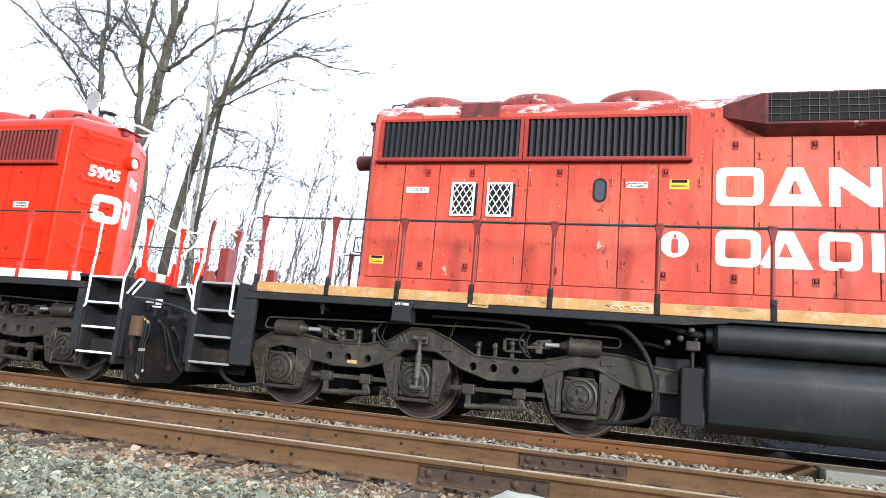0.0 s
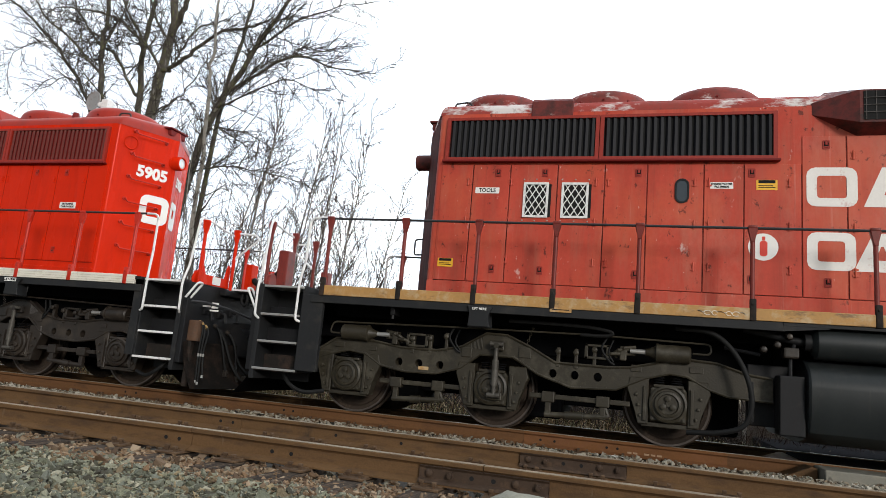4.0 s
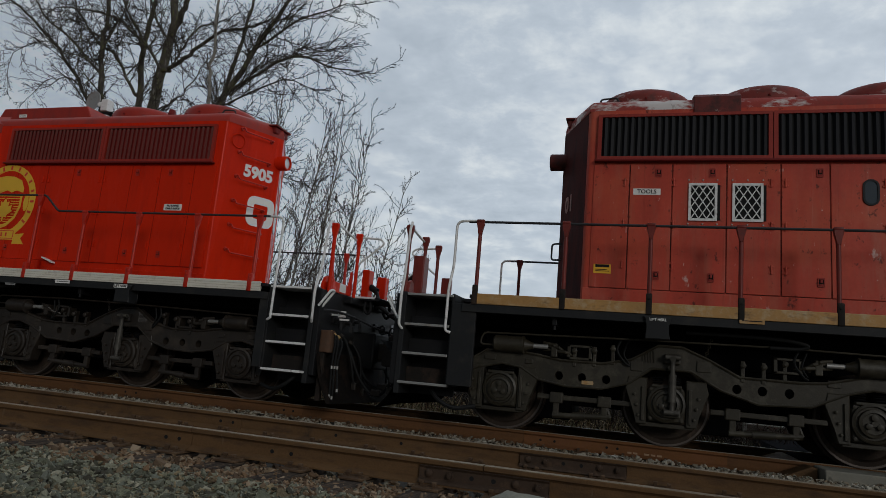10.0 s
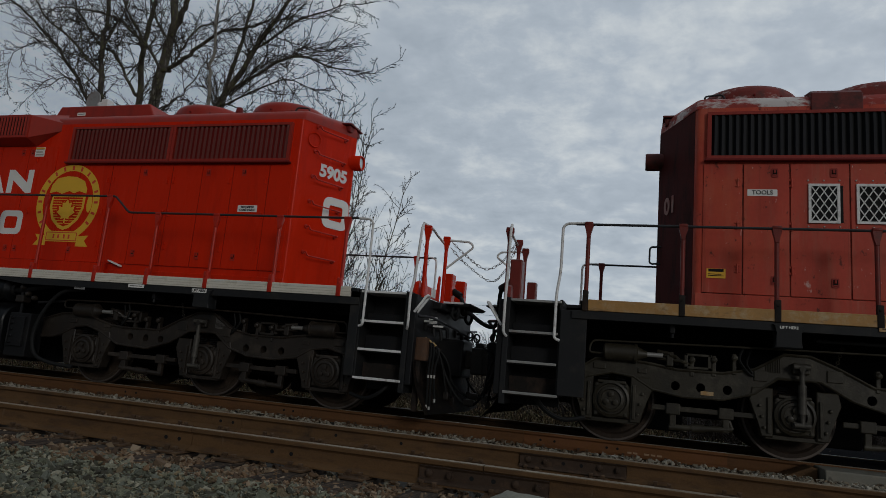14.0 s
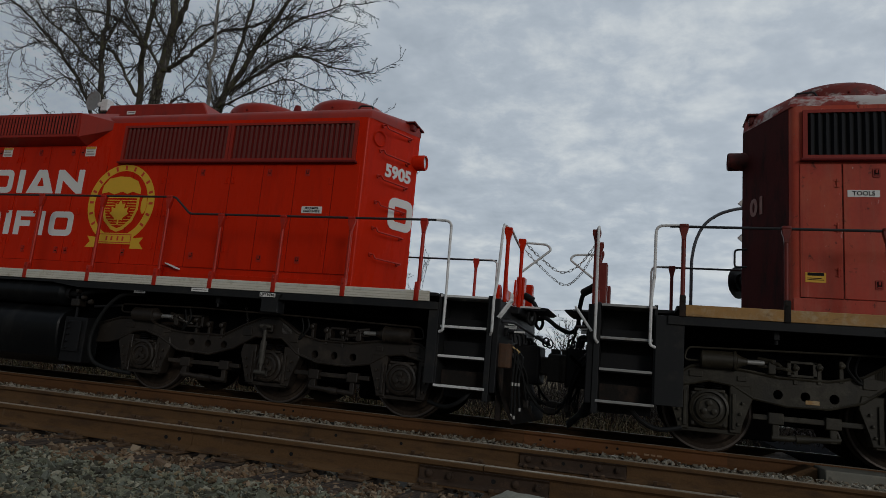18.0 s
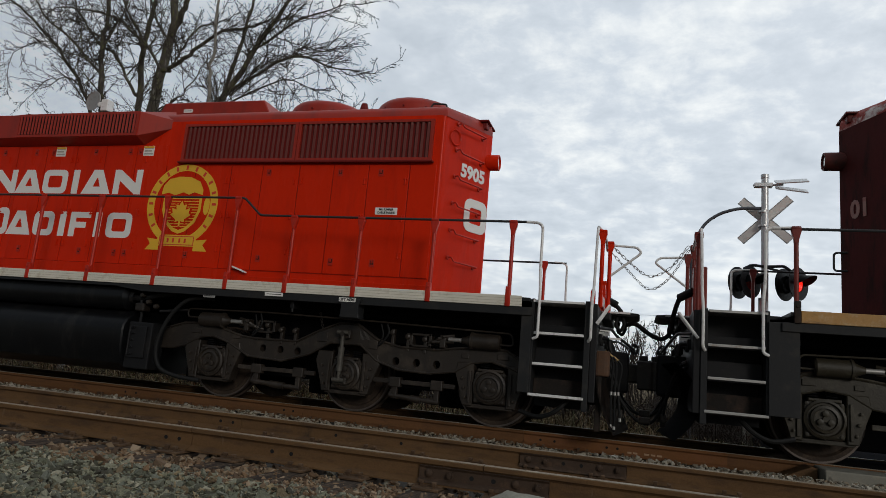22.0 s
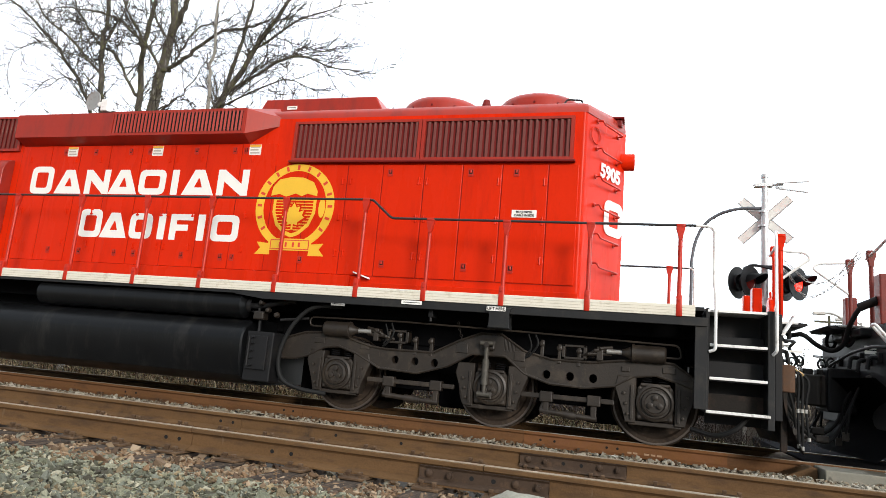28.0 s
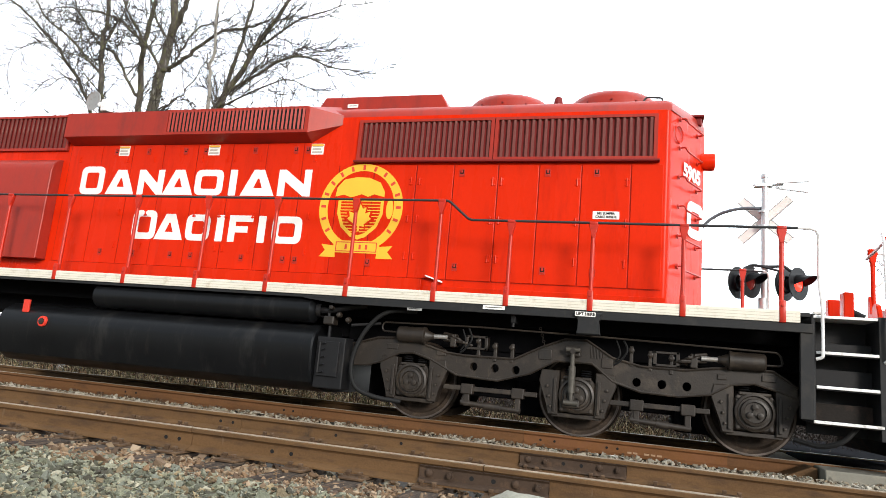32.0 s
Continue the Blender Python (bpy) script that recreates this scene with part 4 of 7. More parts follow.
    if old:
        bm = bmesh.new()
        box(bm, fn(8.10, 0, 0)[0], fn(12.9, 0, 0)[0], -1.172, -1.178, 4.02, 4.38)
        part("grille_opening", bm, BLACK_INK, flare)
        bm = bmesh.new()
        n = 46
        for i in range(n):
            u = 8.12 + i * .105
            box(bm, fn(u, 0, 0)[0], fn(u + .008, 0, 0)[0], -1.178, -1.186, 4.02, 4.38)
        for z in (4.11, 4.20, 4.29):
            box(bm, fn(8.10, 0, 0)[0], fn(12.9, 0, 0)[0], -1.178, -1.192, z - .004, z + .004)
        part("wire_grid", bm, GRIME, flare, "bare steel wire grid")
    else:
        slatted(flare, fn, 8.16, 10.62, 4.03, 4.36, 1.165, 36, RED_TOP, RED_TOP, BLACK_INK, "flare_grille", .03)
        # grille and rounded cover ahead of the flare
        slatted(loco, fn, 12.84, 15.2, 3.86, 4.42, SIDE, 24, RED_TOP, MAROON, RED_DARK)
        bm = bmesh.new()
        pts = [(SIDE, 1.9), (1.14, 1.9), (1.14, 3.42), (1.12, 3.52), (1.06, 3.60), (.98, 3.64), (SIDE, 3.65)]
        prism(bm, pts, lambda p, q, d: fn(d, p, q), 12.86, 14.6, .01)
        part("rounded_cover", bm, RED_TOP, loco, "", 40)
    # roof fans
    fans = (3.50, 5.05, 6.53) if old else (3.72, 5.27)
    for u in fans:
        bm = bmesh.new()
        lathe(bm, [(.66, 4.48), (.655, 4.645), (.63, 4.705), (.58, 4.755), (.53, 4.775), (.50, 4.76), (.48, 4.72), (0, 4.71)], fn(u, 0, 0), (0, 0, 1), 40)
        fan = part("radiator_fan", bm, FAN_OLD if old else RED_TOP, loco, "round radiator fan housing on the roof", 40)
        for k in range(12):
            an = 2 * math.pi * k / 12
            bm = bmesh.new()
            lathe(bm, [(.0, .022), (.016, .018), (.018, -.01)], (sx * u + .655 * math.cos(an), .655 * math.sin(an), 4.59), (math.cos(an), math.sin(an), 0), 6)
            part("fan_bolt", bm, RED_DARK, fan)
        bm = bmesh.new()
        for k in range(8):
            an = math.pi * k / 8
            tube(bm, [(sx * u - .52 * math.cos(an), -.52 * math.sin(an), 4.772), (sx * u + .52 * math.cos(an), .52 * math.sin(an), 4.772)], .008, 5)
        part("fan_guard", bm, RED_DARK, fan)
    if old:
        bm = bmesh.new()
        prism(bm, [(SIDE - .35, 4.40), (SIDE + .03, 4.22), (SIDE + .03, 4.46), (SIDE - .05, 4.52), (SIDE - .35, 4.60)], lambda p, q, d: fn(d, p, q), 4.10, 4.67, .01)
        part("roof_box", bm, RED_SOOT, loco, "dark red box over the roof edge")
    else:
        bm = bmesh.new()
        prism(bm, [(6.08, 4.50), (6.26, 4.82), (8.22, 4.82), (8.40, 4.50)], lambda p, q, d: fn(p, d, q), -.52, .52, .015)
        part("roof_hatch", bm, RED_TOP, loco, "raised roof hatch with slanted ends")
        label_plate(loco, fn(7.72, 0, 0)[0], .53, 4.66, .18, .06, bars=1, name="roof_label")
        bm = bmesh.new()
        lathe(bm, [(.06, 4.56), (.07, 4.66), (.05, 4.74), (0, 4.75)], fn(4.49, .4, 0), (0, 0, 1), 10)
        part("roof_vent", bm, RED_DARK, loco)
    if not old:
        bm = bmesh.new()
        box(bm, fn(11.9, 0, 0)[0], fn(12.1, 0, 0)[0], -.1, .1, 4.55, 4.78, .02)
        for k, (du, dv) in enumerate(((-.22, .1), (-.16, -.1), (.2, 0))):
            e = -1 if du < 0 else 1
            lathe(bm, [(0, 0), (.03, 0), (.035, .12), (.05, .2), (.085, .26), (.075, .26), (.03, .18), (0, .17)], fn(12.0, dv, 4.80), (-sx * -e, 0, 0), 14)
        part("air_horn", bm, BLACK, loco, "black air horn on the roof", 40)
    # lifting eye and roof grab at the end
    bm = bmesh.new()
    tube(bm, rounded([fn(c + .10, .62, 4.52), fn(c + .10, .62, 4.60), fn(c + .32, .62, 4.62), fn(c + .36, .62, 4.53)], .04), .014, 8)
    part("roof_grab_iron", bm, PIPE, loco, smooth=40)

    # hood end: vent cap, headlight, step irons, door lines
    bm = bmesh.new()
    box(bm, fn(ce + .05, 0, 0)[0], fn(ce + .24, 0, 0)[0], -.20, .20, 4.36, 4.47, .02)
    box(bm, fn(ce + .02, 0, 0)[0], fn(ce + .24, 0, 0)[0], -.24, .24, 4.47, 4.50, .008)
    part("end_vent", bm, RED_SOOT if old else RED_DARK, loco)
    bm = bmesh.new()
    hd = 0 if old else -.06
    lathe(bm, [(.125, -.06), (.125, .18 + hd), (.118, .20 + hd), (.10, .20 + hd), (.095, .15 + hd), (0, .14 + hd)], fn(ce, 0, 3.88), (-sx, 0, 0), 24)
    hl = part("headlight", bm, RED_SOOT if old else red, loco, "round headlight on the hood's end", 40)
    bm = bmesh.new()
    lathe(bm, [(.094, .175 + hd), (.05, .185 + hd), (0, .188 + hd)], fn(ce, 0, 3.88), (-sx, 0, 0), 20)
    part("lens", bm, GLASS_LAMP, hl, "clear glass lens", 40)
    for k in range(0 if old else 6):
        z = 4.20 - k * .40
        ladder_iron(loco, fn, (c - .02 - nose * .25, SIDE * .75), (c - .02 - nose * .78, SIDE * .22), z, RED_POST)
    if old:
        bm = bmesh.new()
        tube(bm, rounded([fn(ce + .05, .1, 2.62), fn(ce - .10, .05, 2.62), fn(ce - .10, .05, 2.38), fn(ce + .05, .1, 2.38)], .05), .014, 8)
        part("end_grab_iron", bm, PIPE, loco, smooth=40)
    else:
        bm = bmesh.new()
        lathe(bm, [(.10, .003), (.115, .014), (.125, .003)], fn(c - .02 - nose * .2, (SIDE - .02) * .8, 4.03), (sx * -.887, -.462, 0), 24)
        part("round_cover_plate", bm, red, loco, smooth=40)
    # number and plain white shape on the slanted corner
    rz = -65.2 if old else 62.4

    def facet(k, z, lift=.006):
        """A place on the slanted corner, k from the side crease (0) to its far edge (1)."""
        u, v = c - .02 - k * nose, (SIDE - .02) * (1 - k)
        x, y, z = fn(u - lift * .89, v + lift * .45, z)
        return pose(x, y, z, 90, 0, rz)

    if old:
        lettering("road_number", "01", .32, NUMBER_OLD, facet(.66, 3.15), loco, "faded painted number", bold=.012)
    else:
        lettering("road_number", "5905", .27, WHITE, facet(.62, 3.58), loco, "white painted number", bold=.012)
    m = facet(.74, 2.96)
    bm = bmesh.new()
    if not old:
        ring(bm, plate(0, 0, .26, .24, .03), plate(0, 0, .50, .50, .12), lambda p, q, d: m @ Vector((p, q, d)), -.004, .004)
        part("white_end_shape", bm, WHITE, loco)
        m2 = pose(*fn(c - .02 - nose * .72 - .0055, -(SIDE - .02) * .28 - .0025, 2.96), 90, 0, 117.6)
        bm = bmesh.new()
        ring(bm, plate(0, .04, .16, .16, .03), plate(0, 0, .40, .50, .08), lambda p, q, d: m2 @ Vector((p, q, d)), -.004, .004)
        part("white_end_shape", bm, WHITE, loco)
        m3 = pose(*fn(c - .02 - nose * .58 - .0055, -(SIDE - .02) * .42 - .0025, 3.58), 90, 0, 117.6)
        lettering("road_number", "5905", .24, WHITE, m3, loco, "white painted number", bold=.012)
    else:
        bm.free()

    # ---- walkway, sill and underframe ----
    bm = bmesh.new()
    box(bm, fn(1.45, 0, 0)[0], fn(u_far, 0, 0)[0], -1.55, 1.55, 1.60, 1.645, .004)
    box(bm, fn(.62 if old else .72, 0, 0)[0], fn(1.45, 0, 0)[0], -1.02, 1.02, 1.60, 1.645, .004)
    part("walkway_deck", bm, BLACK, loco)
    bm = bmesh.new()
    box(bm, fn(1.55, 0, 0)[0], fn(u_far, 0, 0)[0], -1.52, -1.565, 1.528, 1.662, .006)
    st = part("side_stripe", bm, stripe, loco, "weathered yellow stripe along the sill" if old else "cream stripe along the sill")
    bm = bmesh.new()
    for z in () if old else (1.555, 1.59, 1.625):
        box(bm, fn(1.55, 0, 0)[0], fn(u_far, 0, 0)[0], -1.565, -1.568, z - .002, z + .002)
    if old:
        bm.free()
    else:
        part("stripe_groove", bm, GROOVE, st)
    for sgn in (1, -1):
        bm = bmesh.new()
        box(bm, fn(1.42 if not old else 1.36, 0, 0)[0], fn(7.16, 0, 0)[0], -sgn * 1.50, -sgn * 1.555, 1.425, 1.525, .006)
        part("side_sill", bm, SILL, loco)
        bm = bmesh.new()
        box(bm, fn(7.16, 0, 0)[0], fn(u_far, 0, 0)[0], -sgn * 1.50, -sgn * 1.55, 1.485, 1.525, .006)
        part("side_sill", bm, SILL, loco)
    # this block's near-black colour holds the shade under the deck
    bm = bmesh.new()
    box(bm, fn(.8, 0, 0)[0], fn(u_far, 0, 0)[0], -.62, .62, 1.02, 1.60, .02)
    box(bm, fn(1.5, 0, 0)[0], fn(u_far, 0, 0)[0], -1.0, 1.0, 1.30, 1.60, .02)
    part("underframe", bm, SHADE_BLACK, loco)
    # transition gusset of the sill towards the tank
    bm = bmesh.new()
    prism(bm, [(7.155, 1.427), (7.155, 1.487), (7.62, 1.487), (7.62, 1.478)], lambda p, q, d: fn(p, d, q), 1.502, 1.548)
    part("sill_gusset", bm, SILL, loco)
    # lift lug
    bm = bmesh.new()
    prism(bm, [(3.66, 1.50), (3.98, 1.50), (3.93, 1.40), (3.96, 1.24), (3.68, 1.24), (3.71, 1.40)], lambda p, q, d: fn(p + off, d, q), 1.40, 1.60, .012)
    lug = part("lift_lug", bm, SILL, loco)
    if old:
        lettering("words", "LIFT HERE", .042, WHITE, side_pose(fn(3.72, 0, 0)[0], 1.602, 1.465), lug, bold=.001)
    else:
        label_plate(loco, fn(3.86, 0, 0)[0], 1.602, 1.478, .24, .055, words=["LIFT HERE"], size=.05)
        label_plate(loco, fn(4.98, 0, 0)[0], 1.568, 1.495, .28, .05, bars=1)
        label_plate(loco, fn(6.02, 0, 0)[0], 1.55, 1.42, .2, .05, bars=1, m=STEEL)
    if old:
        label_plate(loco, fn(4.72, 0, 0)[0], 1.568, 1.515, .26, .06, bars=1, m=OCHRE)

    if old:
        # a pale scrawl on the stripe, too loose to read
        for i, (du, rw, rh) in enumerate(((0, .030, .022), (.075, .034, .024), (.15, .028, .026), (.225, .036, .022), (.30, .030, .024), (.375, .034, .025), (.45, .026, .022))):
            bm = bmesh.new()
            tube(bm, [fn(6.30 + du + rw * math.cos(a_) * (1.0 + .2 * (i % 2)), 1.568, 1.585 + rh * math.sin(a_ * (1 if i % 3 else .5))) for a_ in (2 * math.pi * q / 14 for q in range(13))], .0045, 5)
            part("chalk_scrawl", bm, CREAM, st)

    # ---- steps and end platform ----
    k = -.17 if old else .01           # the old one's platform reaches nearer to the coupling
    for sgn in (1, -1):
        bm = bmesh.new()
        box(bm, fn(.77 + k, 0, 0)[0], fn(1.38 + k, 0, 0)[0], -sgn * 1.02, -sgn * 1.06, .34, 1.60, .004)
        well = part("step_well", bm, BLACK, loco)
        for u0, u1, v0, v1, z0, z1 in ((1.40 + k, 1.545, 1.46, 1.53, .50, 1.525), (1.38 + k, 1.42 + k, 1.02, 1.50, .47, 1.645), (.70 + k, .77 + k, 1.02, 1.50, .34, 1.645)):
            bm = bmesh.new()
            box(bm, fn(u0, 0, 0)[0], fn(u1, 0, 0)[0], -sgn * v0, -sgn * v1, z0, z1, .006)
            part("step_cheek", bm, SILL, well)
        for z in (.485, .855, 1.225):
            bm = bmesh.new()
            box(bm, fn(.775 + k, 0, 0)[0], fn(1.375 + k, 0, 0)[0], -sgn * 1.24, -sgn * 1.49, z - .03, z + .01, .004)
            box(bm, fn(.775 + k, 0, 0)[0], fn(1.375 + k, 0, 0)[0], -sgn * 1.24, -sgn * 1.27, z + .01, z + .20 if z < .9 else z + .12, .004)
            s_ = part("step", bm, DUSTY if z < .5 else BLACK, well)
            bm = bmesh.new()
            extra = .03 if z < .5 else 0
            box(bm, fn(.775 + k - extra, 0, 0)[0], fn(1.375 + k + extra, 0, 0)[0], -sgn * 1.49, -sgn * 1.515, z - .016, z + .016, .005)
            part("step_nosing", bm, STEEL if old else WHITE_TUBE, s_, "worn pale steel edge" if old else "white painted edge")
        bm = bmesh.new()
        box(bm, fn(.78 + k, 0, 0)[0], fn(1.40 + k, 0, 0)[0], -sgn * 1.05, -sgn * 1.51, 1.60, 1.63, .004)
        part("top_tread", bm, STEEL if old else WHITE_TUBE, well)
    # draft gear housing, end sheet, plow and coupler
    bm = bmesh.new()
    box(bm, fn(.26 + k, 0, 0)[0], fn(.66 + k, 0, 0)[0], -.30, .30, .58, 1.12, .03)
    part("draft_gear_housing", bm, BLACK, loco)
    bm = bmesh.new()
    box(bm, fn(.62 + k, 0, 0)[0], fn(.70 + k, 0, 0)[0], -1.48, 1.48, .45, 1.62, .01)
    box(bm, fn(.50 + k, 0, 0)[0], fn(.66 + k, 0, 0)[0], -.75, .75, 1.50, 1.60, .02)
    part("end_sheet", bm, BLACK, loco)
    bm = bmesh.new()
    n = 12
    rowsv = []
    for i in range(n + 1):
        t = i / n
        if old:
            z, du = .12 + .88 * t, .27 * (2 * t - 1) ** 2 - .02       # hollow blade
        else:
            z, du = .10 + .66 * t, .22 * (1 - math.sin(t * math.pi * .5))
        rowsv.append([bm.verts.new(fn((.52 if old else .62) - du - (.16 if abs(v) < .01 else .09 if abs(v) < 1 else 0), v, z)) for v in (-1.45, -.7, 0, .7, 1.45)])
    for a, b in zip(rowsv, rowsv[1:]):
        for q in range(4):
            bm.faces.new((a[q], a[q + 1], b[q + 1], b[q]))
    bmesh.ops.solidify(bm, geom=bm.faces[:], thickness=.025)
    part("snow_plow", bm, SHADE_BLACK if old else DUSTY, loco, "hollow curved blade under the end sheet" if old else "", 50)
    bm = bmesh.new()
    box(bm, fn(.0, 0, 0)[0], fn(.72 + k, 0, 0)[0], -.12, .12, .72, .98, .03)
    prism(bm, [(.16, -.22), (.16, .18), (.02, .22), (-.12, .19), (-.15, .06), (-.02, .02), (.0, -.06), (-.12, -.13), (-.09, -.21)],
          lambda p, q, d: fn(p, q * (1 if old else -1), d), .64, 1.03, .02)
    box(bm, fn(.02, 0, 0)[0], fn(.14, 0, 0)[0], -.10, .10, 1.03, 1.10, .015)
    part("coupler", bm, GRIME, loco, "cast steel knuckle coupler")
    # uncoupling levers end in an eye over the coupler
    for sgn in (1, -1):
        bm = bmesh.new()
        tip = Vector(fn(.20 + k * .3, sgn * .22, 1.16))
        tube(bm, rounded([fn(.60 + k, sgn * 1.42, 1.34), fn(.46 + k, sgn * 1.30, 1.34), fn(.42 + k, sgn * .75, 1.30), tip], .06), .018, 8)
        tube(bm, [tip + Vector((.045 * math.cos(a), 0, .06 * math.sin(a) + .02)) for a in (2 * math.pi * q / 12 for q in range(13))], .014, 6)
        part("uncoupling_lever", bm, PIPE, loco, smooth=40)
    # hinged drop plate between the platforms
    bm = bmesh.new()
    tipu = .05 if old else .15
    prism(bm, [(tipu, 1.615), (tipu + .05, 1.585), (tipu + .16, 1.585), (.66 + k, 1.605), (.66 + k, 1.635), (tipu + .10, 1.635), (tipu + .02, 1.63)], lambda p, q, d: fn(p, d, q), -.48, .48, .006)
    dp = part("drop_plate", bm, BLACK, loco)
    bm = bmesh.new()
    box(bm, fn(tipu + .12, 0, 0)[0], fn(.66 + k, 0, 0)[0], -.48, -.505, 1.612, 1.640, .004)
    part("plate_edge", bm, WHITE_TUBE if not old else STEEL, dp)
    for v in (.40, -.40):
        bm = bmesh.new()
        tube(bm, curve([fn(tipu + .22, v, 1.59), fn(tipu + .20, v, 1.48), fn(tipu + .24, v, 1.40), fn(tipu + .30, v, 1.46), fn(tipu + .29, v, 1.58)], 5), .024, 8)
        part("plate_bumper", bm, RUBBER, dp, smooth=40)
    # brackets and pipe ends on the end sheet
    for v, z in ((1.05, 1.24), (.70, 1.22), (.38, 1.26), (-.5, 1.24), (-.9, 1.20)):
        bm = bmesh.new()
        tube(bm, rounded([fn(.62 + k, v, z), fn(.50 + k, v, z), fn(.48 + k, v, z - .14)], .04), .024, 8)
        box(bm, fn(.58 + k, 0, 0)[0], fn(.63 + k, 0, 0)[0], -v - .06, -v + .06, z - .06, z + .06, .01)
        part("pipe_end", bm, BLACK, loco, smooth=40)
    # air hoses hang from the end sheet
    for v in ((.78, .46, -.46, -.8) if old else (.80, .46, -.62)):
        bm = bmesh.new()
        dz = .05 * math.sin(v * 9)
        tube(bm, curve([fn(.60 + k, v, 1.0 + dz), fn(.50 + k, v, .92 + dz), fn(.40 + k, v * .98, .70), fn(.36 + k, v * .95, .45 + dz), fn(.34 + k, v * .9, .30 + dz)], 5), .016, 8)
        hs = part("air_hose", bm, RUBBER, loco, smooth=40)
        bm = bmesh.new()
        tube(bm, [fn(.60 + k, v, 1.0 + dz), fn(.55 + k, v, .97 + dz)], .03, 8)
        part("hose_collar", bm, GRIME, hs)
        bm = bmesh.new()
        box(bm, fn(.31 + k, 0, 0)[0], fn(.38 + k, 0, 0)[0], -v * .9 - .02, -v * .9 + .02, .24 + dz, .34 + dz, .01)
        part("hose_coupling", bm, GRIME, hs)
    if not old:
        bm = bmesh.new()
        prism(bm, plate(sx * .57, -1.30, .19, .17, .06), lambda p, q, d: (p, q, d), .77, 1.07, .01)
        part("hinged_box", bm, RUSTBOX, loco, "small rusty brown steel box")
        bm = bmesh.new()
        box(bm, fn(.56, 0, 0)[0], fn(.63, 0, 0)[0], -1.30, -1.36, .12, .78, .008)
        part("hanging_strap", bm, DUSTY, loco)
        for du, z0, z1, bend in ((.44, 1.06, .16, .006), (.40, 1.04, .14, .004), (.335, 1.00, .24, .03)):
            bm = bmesh.new()
            tube(bm, curve([fn(du + .10, 1.26, z0), fn(du, 1.30, z0 - .10), fn(du + bend, 1.31, (z0 + z1) / 2), fn(du - .005, 1.30, z1)], 6), .0135, 8)
            hs = part("air_hose", bm, RUBBER, loco, "long black hanging hose", 40)
            bm = bmesh.new()
            tube(bm, [fn(du + .10, 1.26, z0), fn(du + .05, 1.28, z0 - .04)], .026, 8)
            part("hose_collar", bm, BRASS, hs, "brass hose collar")
            for zb in (.60, z1 + .06):
                bm = bmesh.new()
                tube(bm, [fn(du + bend * (zb > .5), 1.308, zb), fn(du + bend * (zb > .5), 1.308, zb - .04)], .0165, 8)
                part("hose_band", bm, STEEL, hs, "pale metal hose band")
        for u0, u1, z in ((.50, .66, 1.30), (.36, .50, 1.24)):
            bm = bmesh.new()
            box(bm, fn(u0, 0, 0)[0], fn(u1, 0, 0)[0], -1.10, -1.12, z - .012, z + .012)
            part("white_edge_mark", bm, WHITE, loco)
    label_plate(loco, fn(.58 + k, 0, 0)[0], .9, 1.33, .16, .09, bars=1)
    bm = bmesh.new()
    if old:
        e = [fn(.50, 1.49, 1.29), fn(.29, 1.42, 1.58), fn(.29, 1.30, 1.58), fn(.50, 1.38, 1.29)]
    else:
        e = [fn(.64, 1.53, 1.38), fn(.50, 1.48, 1.61), fn(.50, 1.36, 1.61), fn(.64, 1.42, 1.38)]
    tube(bm, rounded(e, .04), .017, 8)
    part("corner_hand_grip", bm, WHITE_TUBE, loco, smooth=40)

    # ---- handrails ----
    pm = MAROON_POST if old else RED_POST
    em = MAROON_POST if old else RED_NEW
    if old:
        posts = [1.515, 2.61, 3.615, 4.61, 5.606, 6.851, 8.087, 9.33, 10.6]
        line = [(1.36, 2.585), (u_far, 2.585)]
    else:
        posts = [1.726, 2.77, 3.818, 4.841]
        line = [(1.50, 2.60), (5.40, 2.61), (5.70, 2.865), (u_far, 2.875)]
        for u in (5.789, 7.015, 8.233, 9.384, 10.638, 11.933, 13.167, 14.4):
            handrail_post(loco, fn, u, 1.50, 1.66, 2.86, pm)
    for u in posts:
        handrail_post(loco, fn, u, 1.50, 1.66, 2.595, pm)
    bm = bmesh.new()
    tube(bm, rounded([fn(u, 1.50, z + .01) for u, z in line], .05), .0165, 8)
    part("handrail", bm, PIPE, loco, "thin black handrail", 40)
    for u in posts[:6:2]:
        handrail_post(loco, fn, u, -1.50, 1.66, 2.595, pm)
    bm = bmesh.new()
    tube(bm, [fn(1.36, -1.50, 2.60), fn(u_far, -1.50, 2.60)], .0165, 8)
    part("handrail", bm, PIPE, loco, "thin black handrail", 40)
    for sgn in (1, -1):
        v = sgn * 1.50
        # the rail bends down beside the steps
        ra, rb = (1.20, 1.17) if old else (1.35, 1.33)
        bm = bmesh.new()
        tube(bm, rounded([fn(1.56, v, 2.61), fn(ra, v, 2.60), fn(ra, v, 2.0), fn(rb, v + sgn * .05, 1.72), fn(rb, v + sgn * .06, 1.17), fn(rb + .06, v + sgn * .03, 1.15)], .09), .018, 8)
        part("step_handrail", bm, WHITE_TUBE, loco, "white painted grab rail beside the steps", 40)
        ta = .545 if old else .70
        if sgn < 0:
            continue
        bm = bmesh.new()
        tube(bm, rounded([fn(ta + .03, v, 1.16), fn(ta, v + sgn * .06, 1.20), fn(ta, v + sgn * .07, 1.60), fn(ta - .01, v - sgn * .02, 1.86), fn(ta - .02, v - sgn * .10, 2.52), fn(ta - .02, v - sgn * .16, 2.60)], .07), .018, 8)
        part("step_handrail", bm, WHITE_TUBE, loco, "white painted grab rail beside the steps", 40)
        # end railing
        ea = .50 if old else .62
